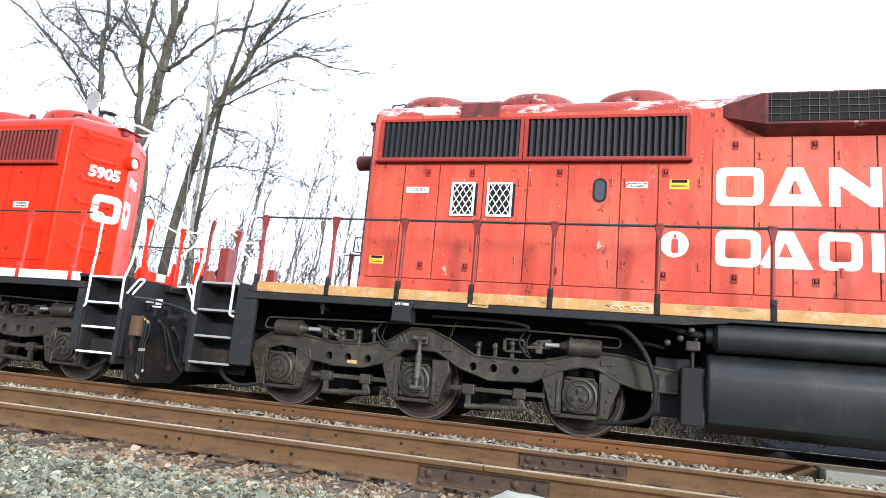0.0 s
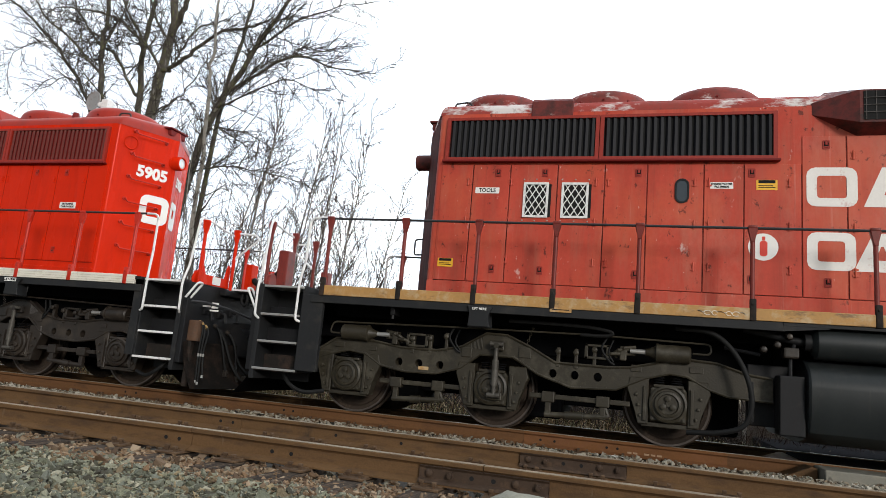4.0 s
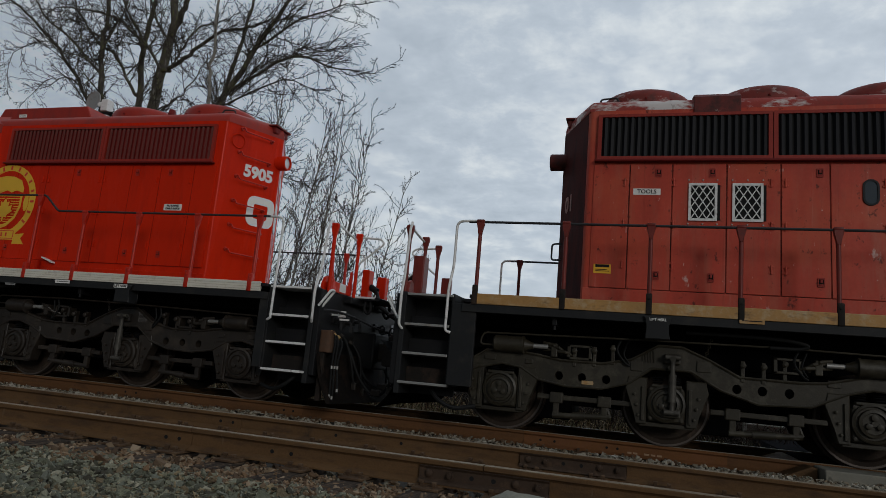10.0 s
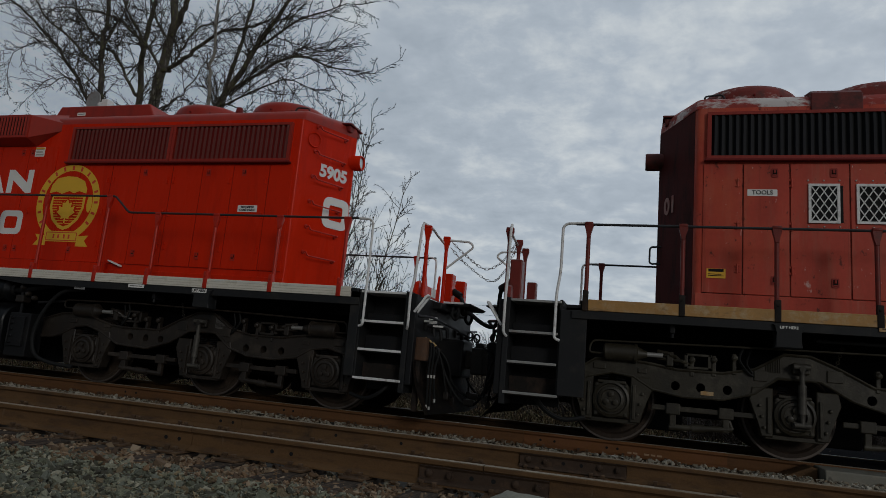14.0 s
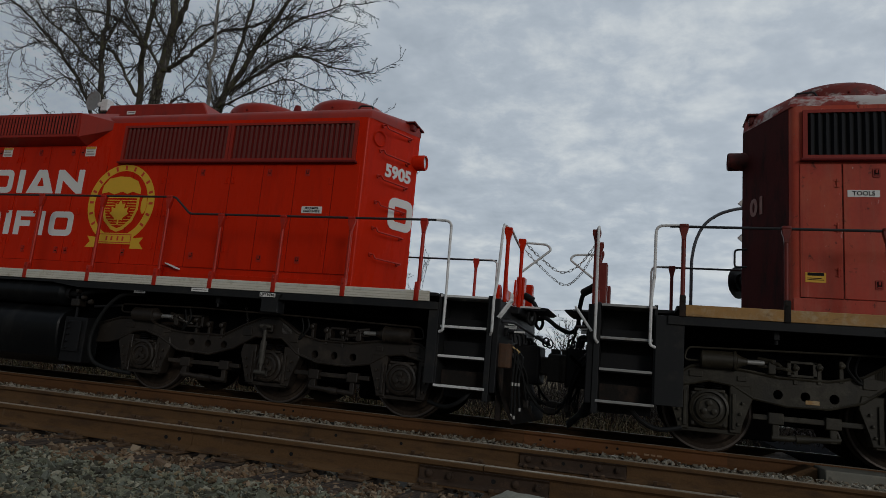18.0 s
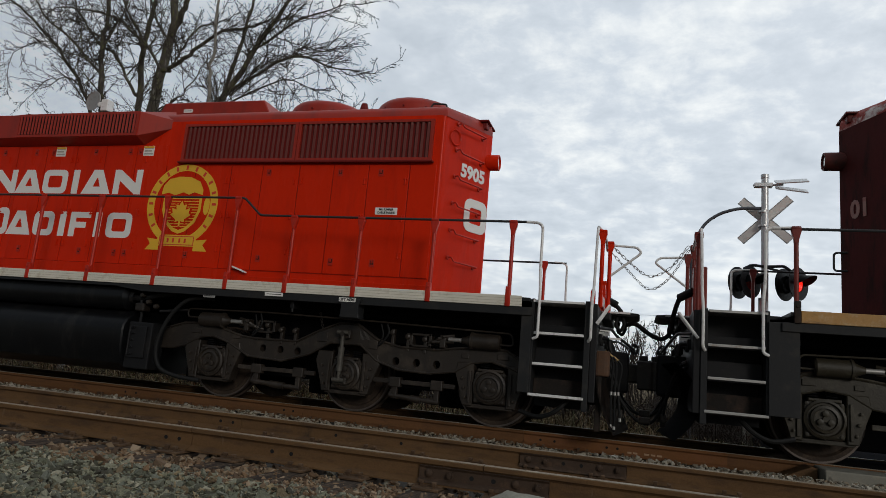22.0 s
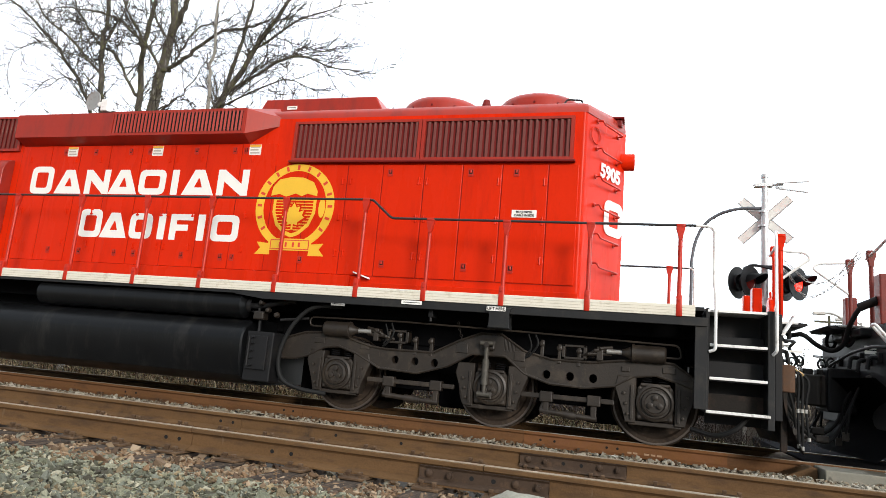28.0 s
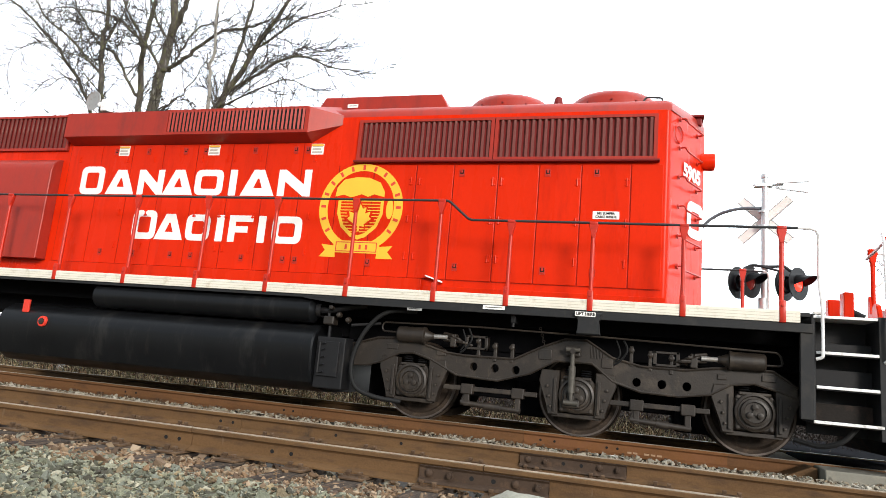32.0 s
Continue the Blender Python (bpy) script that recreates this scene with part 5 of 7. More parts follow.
        for vv, zt in ((1.32, 2.54), (.62, 2.52)) if old else ((1.32, 2.54),):
            handrail_post(loco, fn, ea, sgn * vv, 1.62, zt, em, False, "end_rail_post")
        bm = bmesh.new()
        tube(bm, rounded([fn(ta - .02, sgn * 1.36, 2.60), fn(ea - .02, sgn * 1.20, 2.56), fn(ea - .02, sgn * .92, 2.51), fn(ea - .02, sgn * .52, 2.46)], .05), .0165, 8)
        part("end_rail", bm, WHITE_TUBE, loco, "white painted top rail across the platform end", 40)
    gv, ga, gt = (-.12, .46, .03) if old else (.60, .55, .15)
    bm = bmesh.new()
    tube(bm, rounded([fn(ga, gv, 2.52), fn(gt + .06, gv, 2.50), fn(gt, gv, 2.43), fn(ga, gv, 2.10)], .07), .0165, 8)
    part("bent_guard_rail", bm, WHITE_TUBE, loco, "white bent guard rail at the platform's end", 40)
    handrail_post(loco, fn, ga + .01, gv, 1.62, 2.54, em, False, "end_rail_post")
    for v, w, u0, u1, z1 in ((.90, .22, .47, .63, 2.21), (-.45, .16, .48, .62, 2.10)) if old else ((-.10, .20, .60, .72, 2.12), (-.75, .16, .58, .74, 2.10)):
        bm = bmesh.new()
        box(bm, fn(u0, 0, 0)[0], fn(u1, 0, 0)[0], -v - w / 2, -v + w / 2, 1.62, z1, .015)
        part("receptacle_box", bm, em, loco)
    if not old:
        # low red kick sheet between the end posts
        bm = bmesh.new()
        prism(bm, [(1.36, 1.62), (.60, 1.62), (.60, 1.98), (.66, 1.98), (.70, 1.76), (1.20, 1.76), (1.28, 1.90), (1.28, 2.10), (1.36, 2.10)], lambda p, q, d: fn(d, p, q), .60, .625, .004)
        part("kick_sheet", bm, em, loco)
        m4 = pose(*fn(.595, .92, 1.70), 90, 0, -90)
        bm = bmesh.new()
        prism(bm, plate(0, 0, .20, .12, .008), lambda p, q, d: m4 @ Vector((p, q, d)), -.002, .006)
        part("end_label", bm, WHITE, loco)
    bm = bmesh.new()
    prism(bm, [(1.12, 1.62), (1.34, 1.62), (1.34, 1.70), (1.30, 1.80), (1.23, 1.83), (1.16, 1.80), (1.12, 1.70)], lambda p, q, d: fn(d, p, q), .68 + k, .73 + k, .01)
    part("lug_plate", bm, em, loco)

    # ---- truck, tank, reservoirs ----
    truck(loco, fn, off, tm)
    t0 = 7.42
    bm = bmesh.new()
    prof = [(1.10, 1.15), (1.30, 1.125), (1.47, 1.02), (1.53, .92), (1.54, .84), (1.52, .55), (1.44, .36), (1.28, .26), (.9, .22)]
    prof = prof + [(-v, z) for v, z in prof[::-1]]
    prism(bm, prof, lambda p, q, d: fn(d, p, q), t0, 12.9 if not old else u_far, .02)
    tk = part("fuel_tank", bm, TANK_OLD if old else TANK, loco, "large satin black fuel tank", 35)
    bm = bmesh.new()
    ra, re = (7.46, 11.25) if not old else (7.44, 11.2)
    rr = .185
    lathe(bm, [(0, ra), (.08, ra + .01), (.13, ra + .035), (rr, ra + .08), (rr, re - .08), (.13, re - .035), (.08, re - .01), (0, re)], fn(0, 1.34, 1.335), (sx, 0, 0), 28)
    part("air_reservoir", bm, TANK_OLD if old else TANK, loco, "long black cylindrical air reservoir", 40)
    if not old:
        bm = bmesh.new()
        lathe(bm, [(.05, -.02), (.05, .03), (.075, .03), (.082, .02), (.082, -.02)], fn(12.0, 1.54, .87), (0, -1, 0), 20)
        fc = part("fuel_filler", bm, RED_INK, loco, "red ring round the fuel filler", 40)
        bm = bmesh.new()
        lathe(bm, [(.05, .0), (.045, .045), (.015, .055), (0, .055)], fn(12.0, 1.54, .87), (0, -1, 0), 16)
        part("filler_cap", bm, GRIME, fc, smooth=40)
        bm = bmesh.new()
        box(bm, fn(12.38, 0, 0)[0], fn(12.50, 0, 0)[0], -1.46, -1.50, .99, 1.19, .012)
        part("cutoff_box", bm, RED_INK, loco, "small red emergency cutoff box")
    # box and valves ahead of the tank
    bm = bmesh.new()
    box(bm, fn(7.14 if old else 6.98, 0, 0)[0], fn(7.40, 0, 0)[0], -1.16, -1.44, .30, .95 if old else .98, .015)
    if not old:
        box(bm, fn(7.05, 0, 0)[0], fn(7.36, 0, 0)[0], -1.44, -1.475, .46, .92, .006)
        for z in (.50, .60, .70, .80, .88):
            tube(bm, [fn(7.30, 1.48, z), fn(7.24, 1.50, z + .02)], .012, 6)
        tube(bm, [fn(7.33, 1.48, .50), fn(7.33, 1.48, .90)], .014, 6)
    part("battery_switch_box", bm, BLACK, loco)
    if old:
        bm = bmesh.new()
        box(bm, fn(6.86, 0, 0)[0], fn(7.30, 0, 0)[0], -.98, -1.10, .36, 1.06, .015)
        box(bm, fn(6.86, 0, 0)[0], fn(6.92, 0, 0)[0], -1.10, -1.19, .40, .86, .01)
        part("end_transom", bm, BLACK, loco)
    bm = bmesh.new()
    tube(bm, curve([fn(7.50, 1.36, 1.33), fn(7.30, 1.36, 1.34), fn(7.08, 1.34, 1.39), fn(6.80, 1.26, 1.45)], 5), .045, 10)
    lathe(bm, [(.10, 7.40), (.10, 7.47), (.07, 7.47)], fn(0, 1.36, 1.335), (sx, 0, 0), 12)
    part("reservoir_pipe", bm, BLACK, loco, smooth=40)
    bm = bmesh.new()
    tube(bm, rounded([fn(7.3, 1.38, 1.30), fn(7.26, 1.38, 1.12), fn(7.26, 1.38, .95)], .03), .022, 8)
    part("drain_pipe", bm, BLACK, loco, smooth=40)
    bm = bmesh.new()
    tube(bm, [fn(6.95, 1.38, 1.16), fn(6.6, 1.2, 1.22)], .02, 8)
    part("drain_pipe", bm, BLACK, loco, smooth=40)
    bm = bmesh.new()
    box(bm, fn(7.18, 0, 0)[0], fn(7.34, 0, 0)[0], -1.30, -1.46, 1.14, 1.26, .02)
    part("valve_body", bm, GRIME, loco)
    for uu, zz in ((7.12, 1.28), (6.98, 1.22), (7.24, 1.38)):
        bm = bmesh.new()
        lathe(bm, [(0, 0), (.035, 0), (.045, .03), (.03, .07), (0, .08)], fn(uu, 1.40, zz), (0, -1, 0), 10)
        part("valve_knob", bm, GRIME, loco, smooth=40)
    bm = bmesh.new()
    tube(bm, curve([fn(6.05, 1.35, 1.40), fn(6.45, 1.40, 1.36), fn(6.72, 1.42, 1.10), fn(6.86, 1.44, .70), fn(6.80, 1.42, .38), fn(6.55, 1.36, .26), fn(6.2, 1.25, .22)], 7), .03, 10)
    part("sanding_hose", bm, RUBBER, loco, "thick black rubber hose", 40)
    bm = bmesh.new()
    tube(bm, curve([fn(1.55, 1.2, .26), fn(1.30, 1.3, .22), fn(1.10, 1.35, .30), fn(.95, 1.3, .45)], 6), .028, 8)
    part("sanding_hose", bm, RUBBER, loco, "thick black rubber hose", 40)
    # brackets and cables under the sill
    for uu in ((2.62,) if old else (4.75,)):
        bm = bmesh.new()
        box(bm, fn(uu + off - .03, 0, 0)[0], fn(uu + off + .03, 0, 0)[0], -1.2, -1.45, 1.33, 1.43, .008)
        tube(bm, [fn(uu + off, 1.42, 1.40), fn(uu + off, 1.42, 1.28)], .02, 6)
        part("sill_bracket", bm, BLACK, loco)

    # ---- signs ----
    lv = SIDE + .0145
    if old:
        # two windows with diamond mesh
        for ua, ub in ((4.06, 4.40), (4.575, 4.93)):
            x0, x1 = fn(ua, 0, 0)[0], fn(ub, 0, 0)[0]
            z0, z1 = 2.80, 3.29
            bm = bmesh.new()
            ring(bm, [(x0 + .03, z0 + .03), (x1 - .03, z0 + .03), (x1 - .03, z1 - .03), (x0 + .03, z1 - .03)], [(x0, z0), (x1, z0), (x1, z1), (x0, z1)],
                 lambda p, q, d: (p, -(lv + d), q), 0, .022)
            w = part("mesh_window", bm, WHITE_TUBE, loco, "small opening behind white diamond mesh")
            bm = bmesh.new()
            box(bm, x0 + .028, x1 - .028, -lv, -(lv + .004), z0 + .028, z1 - .028)
            part("dark_opening", bm, BLACK_INK, w)
            bm = bmesh.new()
            box(bm, x1 + .001, x1 + .036, -lv, -(lv + .004), z0 + .01, z1 - .02)
            part("side_gap", bm, BLACK_INK, w, "dark slot where the mesh frame stands off")
            bm = bmesh.new()
            for q in (.0, .5, 1.0):
                lathe(bm, [(.011, 0), (.009, .010), (0, .012)], (x0 + q * (x1 - x0), -lv, z1 + .045), (0, -1, 0), 6)
                lathe(bm, [(.011, 0), (.009, .010), (0, .012)], (x0 + q * (x1 - x0), -lv, z0 - .04), (0, -1, 0), 6)
            part("frame_bolt", bm, STEEL, w)
            bm = bmesh.new()
            ww, hh = x1 - x0 - .06, z1 - z0 - .06
            for i in range(-6, 8):
                for sg in (1, -1):
                    # clip a slanted bar to the frame
                    pitch = ww / 3.0
                    slope = 1.55
                    xa = i * pitch
                    za, zb = 0.0, hh
                    xs, xe = xa, xa + hh / slope
                    if xs < 0:
                        za, xs = -xs * slope, 0.0
                    if xe > ww:
                        zb, xe = hh - (xe - ww) * slope, ww
                    if zb - za < .03 or xs >= ww:
                        continue
                    p, q = (x0 + .03 + xs, z0 + .03 + za), (x0 + .03 + xe, z0 + .03 + zb)
                    if sg < 0:
                        p, q = (x0 + x1 - p[0], p[1]), (x0 + x1 - q[0], q[1])
                    tube(bm, [(p[0], -(lv + .012), p[1]), (q[0], -(lv + .012), q[1])], .0075, 6)
            part("diamond_mesh", bm, WHITE_TUBE, w)
        bm = bmesh.new()
        x = fn(6.10, 0, 0)[0]
        ring(bm, plate(x, 3.19, .13, .28, .065, 6), plate(x, 3.19, .175, .325, .0875, 6), lambda p, q, d: (p, -(lv + d), q), 0, .014)
        w = part("oval_window", bm, BLACK, loco, "small oval window with a dark rim")
        bm = bmesh.new()
        prism(bm, plate(x, 3.19, .132, .282, .066, 6), lambda p, q, d: (p, -(lv + d), q), 0, .005)
        part("pane", bm, GLASS_DARK, w)
        label_plate(loco, fn(3.55, 0, 0)[0], lv, 3.175, .34, .085, words=["TOOLS"], size=.075)
        label_plate(loco, fn(6.57, 0, 0)[0], lv, 3.265, .27, .085, words=["ENGINE WATER", "FILL INSIDE"], size=.034)
        label_plate(loco, fn(7.09, 0, 0)[0], lv, 3.275, .24, .13, m=YELLOW, name="warning_decal", bars=3)
        label_plate(loco, fn(3.03, 0, 0)[0], lv, 2.14, .22, .12, m=YELLOW, name="warning_decal", bars=3)
        # fire extinguisher sign
        x = fn(7.05, 0, 0)[0]
        bm = bmesh.new()
        prism(bm, oval(x, 2.49, .17, .17), lambda p, q, d: (p, -(lv + d), q), 0, .003)
        sg = part("round_sign", bm, WHITE, loco, "white disc with a red extinguisher shape")
        bm = bmesh.new()
        prism(bm, plate(x + .005, 2.47, .085, .19, .03), lambda p, q, d: (p, -(lv + .003 + d), q), 0, .003)
        prism(bm, plate(x + .005, 2.595, .035, .05, .008), lambda p, q, d: (p, -(lv + .003 + d), q), 0, .003)
        part("extinguisher_shape", bm, RED_INK, sg)
        rowsl = [(3.255, .49, [('o', 7.53, .55), ('a', 8.14, .58), ('n', 8.80, .56), ('a', 9.42, .6), ('o', 10.1, .55)]),
                 (2.46, .46, [('o', 7.53, .52), ('a', 8.02, .60), ('o', 8.68, .46), ('i', 9.22, .16), ('n', 9.5, .5)])]
    else:
        label_plate(loco, fn(3.71, 0, 0)[0], lv, 2.85, .34, .105, words=["MU JUMPER", "CABLE INSIDE"], size=.044)
        for uu in (8.02, 9.85, 11.6):
            label_plate(loco, fn(uu, 0, 0)[0], lv, 3.80, .21, .17, bars=3, name="warning_decal", ink=FAINT_INK)
            bm = bmesh.new()
            x = fn(uu, 0, 0)[0]
            box(bm, x - .10, x + .10, -(lv + .003), -(lv + .0068), 3.848, 3.880)
            part("decal_band", bm, YELLOW, loco)
        rowsl = [(3.29, .485, [('o', 12.40, .48)]),
                 (3.265, .42, [('a', 11.86, .58), ('n', 11.22, .50), ('a', 10.72, .58), ('o', 10.12, .52), ('i', 9.50, .16), ('a', 9.27, .60), ('n', 8.62, .56)]),
                 (2.555, .475, [('o', 11.19, .46)]),
                 (2.53, .42, [('a', 10.74, .54), ('o', 10.16, .44), ('i', 9.62, .16), ('f', 9.38, .42), ('i', 8.88, .16), ('o', 8.62, .50)])]
    for z, h, sh in rowsl:
        for kind, ua, w in sh:
            x = fn(ua, 0, 0)[0] + w / 2
            bm = bmesh.new()
            st_ = .105
            place = lambda p, q, d: (p, -(lv + d), q)
            if kind == 'o':
                ring(bm, plate(x, z, w - 2 * st_ - .02, h - 2 * st_, .035), plate(x, z, w, h, .10), place, 0, .003)
            elif kind == 'a':
                ring(bm, [(x - .075, z - h * .20), (x + .075, z - h * .20), (x + .012, z + h * .16), (x - .012, z + h * .16)],
                     [(x - w / 2, z - h / 2), (x + w / 2, z - h / 2), (x + .09, z + h / 2), (x - .09, z + h / 2)], place, 0, .003)
            elif kind == 'n':
                prism(bm, [(x - w / 2, z - h / 2), (x - w / 2 + .12, z - h / 2), (x - w / 2 + .12, z + .02), (x + w / 2 - .12, z - h / 2), (x + w / 2, z - h / 2),
                           (x + w / 2, z + h / 2), (x + w / 2 - .12, z + h / 2), (x + w / 2 - .12, z - .02), (x - w / 2 + .12, z + h / 2), (x - w / 2, z + h / 2)], place, 0, .003)
            elif kind == 'f':
                prism(bm, [(x - w / 2, z - h / 2), (x - w / 2 + .12, z - h / 2), (x - w / 2 + .12, z - .06), (x + w / 2 - .08, z - .06), (x + w / 2 - .08, z + .04),
                           (x - w / 2 + .12, z + .04), (x - w / 2 + .12, z + .11), (x + w / 2, z + .11), (x + w / 2, z + h / 2), (x - w / 2, z + h / 2)], place, 0, .003)
            else:
                prism(bm, plate(x, z, .13, h, .01), place, 0, .003)
            part("side_lettering_shape", bm, white, loco)
    if not old:
        emblem(loco, fn(7.21, 0, 0)[0], 2.90, lv)
    CARRIED.append((loco, (COUPLED, CENTRE, 0)))
    return loco


def emblem(loco, x, z, lv):
    """The gold ring with a shield, a leaf and a ribbon, all as flat painted shapes."""
    place = lambda p, q, d: (x + p, -(lv + d), z + q)
    bm = bmesh.new()
    ring(bm, oval(0, 0, .525, .555, 48), oval(0, 0, .66, .665, 48), place, 0, .0025)
    e = part("gold_emblem", bm, GOLD, loco, "round gold emblem with a shield and a leaf")
    for k in range(15):
        a = radians(215 - k * 250 / 14)
        cx, cz = .592 * math.cos(a), .61 * math.sin(a)
        bm = bmesh.new()
        t, q = Vector((-math.sin(a), math.cos(a))), Vector((math.cos(a), math.sin(a)))
        pts = [(cx + t.x * i * .020 + q.x * j * .038, cz + t.y * i * .020 + q.y * j * .038) for i, j in ((-1, -1), (1, -1), (1, 1), (-1, 1))]
        prism(bm, pts, place, .0025, .0042)
        part("ring_mark", bm, RED_INK, e)
    shield = [(-.36, .12), (.36, .12), (.36, -.10), (.28, -.30), (.12, -.44), (0, -.48), (-.12, -.44), (-.28, -.30), (-.36, -.10)]
    inner = [(p * .87, q * .87) for p, q in shield]
    bm = bmesh.new()
    ring(bm, inner, shield, place, 0, .0025)
    sh_ = part("shield", bm, GOLD, e)
    for k in range(11):
        bm = bmesh.new()
        q = .09 - k * .046
        w = .31 if q > -.10 else .31 * math.sqrt(max(0.02, 1 - ((-.10 - q) / .34) ** 2))
        prism(bm, [(-w, q), (w, q), (w, q + .013), (-w, q + .013)], place, 0, .002)
        part("shield_bar", bm, GOLD, sh_)
    leaf = [(0, .10), (.045, .02), (.10, .04), (.085, -.05), (.17, -.02), (.15, -.10), (.19, -.13), (.08, -.21), (.09, -.25), (.015, -.235), (.015, -.32)]
    leaf = leaf + [(-p, q) for p, q in leaf[::-1]]
    bm = bmesh.new()
    prism(bm, [(p * 1.25, q * 1.18 - .025) for p, q in leaf], place, .002, .0032)
    part("leaf_outline", bm, RED_NEW, e)
    bm = bmesh.new()
    prism(bm, [(p, q - .04) for p, q in leaf], place, .0032, .0050)
    part("leaf_shape", bm, GOLD, e)
    crest = [(-.42, .16), (-.40, .30), (-.30, .42), (-.10, .46), (.10, .45), (.28, .38), (.36, .24), (.36, .16), (.20, .20), (.10, .16), (0, .20), (-.16, .15), (-.28, .19)]
    bm = bmesh.new()
    prism(bm, crest, place, 0, .0025)
    prism(bm, oval(.46, -.02, .055, .15, 14), place, 0, .0025)
    part("crest_shape", bm, GOLD, e)
    rib = [(-.36, -.50), (.36, -.50), (.36, -.68), (-.36, -.68)]
    bm = bmesh.new()
    prism(bm, rib, place, .0025, .0048)
    for s in (-1, 1):
        prism(bm, [(s * .34, -.58), (s * .56, -.56), (s * .49, -.65), (s * .58, -.75), (s * .32, -.75)], place, 0, .0025)
    part("ribbon", bm, GOLD, e)
    bm = bmesh.new()
    ring(bm, [(-.31, -.53), (.31, -.53), (.31, -.65), (-.31, -.65)], [(-.325, -.517), (.325, -.517), (.325, -.663), (-.325, -.663)], place, .0048, .006)
    for p in (-.16, -.06, .06, .16):
        prism(bm, plate(p, -.59, .035, .07, .006), place, .0048, .006)
    part("ribbon_mark", bm, RED_INK, e)


old_loco = locomotive(True)
new_loco = locomotive(False)

# ---- chain and jumper cable between the two platforms ----


def chain(pts, name="safety_chain"):
    th = thing(name, "slack steel safety chain between two locomotive platforms", "chain", at=(COUPLED, CENTRE, 0))
    line = curve(pts, 14)
    d = 0.0
    shared = None
    for a, b in zip(line, line[1:]):
        d += (b - a).length
        if d < .052:
            continue
        d = 0.0
        if shared is None:
            bm = bmesh.new()
            loop = [(.030 * math.cos(t) + (.012 if math.cos(t) > 0 else -.012), .016 * math.sin(t), 0) for t in (2 * math.pi * k / 10 for k in range(11))]
            tube(bm, loop, .0042, 5, caps=False)
            ob = part("chain_link", bm, STEEL, th, smooth=60)
            shared = ob.data
            i = 0
        else:
            ob = new("chain_link", shared)
            ob.parent = th
        i += 1
        way = (b - a).normalized()
        s, q = basis(way)
        up = s if i % 2 else q
        ob.matrix_basis = Matrix.Translation(a) @ Matrix((way, up, way.cross(up))).transposed().to_4x4()
    CARRIED.append((th, (COUPLED, CENTRE, 0)))
    return th


chain([(-.53, -.46, 2.53), (-.34, -.40, 2.36), (-.06, -.25, 2.18), (.20, -.32, 2.27), (.44, -.42, 2.57)])
chain([(-.54, -.46, 2.44), (-.34, -.36, 2.24), (-.05, .10, 2.05), (.20, -.10, 2.16), (.45, -.42, 2.52)])
cable = thing("jumper_cable", "thick black electric cable sagging between two locomotives", "cable", at=(COUPLED, CENTRE, 0))
bm = bmesh.new()
tube(bm, curve([(-.62, .10, 1.86), (-.50, .08, 1.80), (-.40, -.04, 1.68), (-.33, -.24, 1.50), (-.20, -.38, 1.50), (-.02, -.34, 1.38), (.14, -.34, 1.33), (.24, -.44, 1.42), (.27, -.60, 1.64), (.34, -.80, 1.84), (.48, -.90, 1.90)], 8), .030, 10)
part("cable_sleeve", bm, RUBBER, cable, smooth=40)
for sg in (-1, 1):
    bm = bmesh.new()
    tube(bm, [(.32, -.78, 1.83), (.48, -.90, 1.91)] if sg > 0 else [(-.47, .07, 1.79), (-.60, .10, 1.86)], .052, 12)
    part("plug", bm, RUBBER, cable, smooth=40)
CARRIED.append((cable, (COUPLED, CENTRE, 0)))

for v, dip in ((.62, .26), (.40, .34), (-.55, .30)):
    hose = thing("air_brake_hose", "black rubber air hose looped between two locomotives", "hose", "hoses between the locomotives", at=(COUPLED, CENTRE, 0))
    bm = bmesh.new()
    tube(bm, curve([(-.62, -v, .98), (-.50, -v, .80), (-.34, -v, .48), (-.14, -v, dip), (.04, -v, dip), (.18, -v, .50), (.32, -v, .82), (.44, -v, .98)], 6), .020, 8)
    part("hose_tube", bm, RUBBER, hose, smooth=40)
    bm = bmesh.new()
    box(bm, -.12, .02, -v - .03, -v + .03, dip - .03, dip + .05, .012)
    part("hose_coupling", bm, GRIME, hose)
    CARRIED.append((hose, (COUPLED, CENTRE, 0)))

# ---- ground, tracks ----
Y1, Y2, Y3, Y4 = 4.90, 6.40, CENTRE - .765, CENTRE + .765     # the rails
Z1 = 0.045                                                   # head of the nearer track's rails
BED_Z, BED_Z3 = -.175, -.215
ROAD_X = 1.95                                                # the level crossing begins here


def bed_height(x, y):
    """How high the ground lies."""
    n = noise.noise(Vector((x * .7, y * .7, 3.1))) * .02
    if y < 4.0:
        z = BED_Z - .02 - .10 * (4.0 - y)
    elif y < 6.95:
        z = BED_Z - .035 * min(1, (y - 4.0) / .25)
    elif y < 7.4:
        z = BED_Z
    elif y < 11.6:
        z = BED_Z3
    else:
        z = BED_Z3 - min(.35, .16 * (y - 11.6))
    if abs(x) > 45 or y > 60 or y < -30:
        n = 0
    return max(z, -.6) + n


bm = bmesh.new()
xs = [-3000, -400, -120, -60, -40, -30] + [-24 + i * .8 for i in range(48)] + [16, 24, 40, 60, 120, 400, 3000]
ys = [-3000, -300, -60, -20, -8, -4, -2] + [i * .5 for i in range(0, 32)] + [17, 19, 22, 26, 32, 40, 60, 120, 400, 3000]
grid = [[bm.verts.new((x, y, bed_height(x, y))) for x in xs] for y in ys]
for a, b in zip(grid, grid[1:]):
    for k in range(len(xs) - 1):
        bm.faces.new((a[k], a[k + 1], b[k + 1], b[k]))
setting(part("ground", bm, SOIL, None, smooth=60), "brown earth beside the railway", "ground")


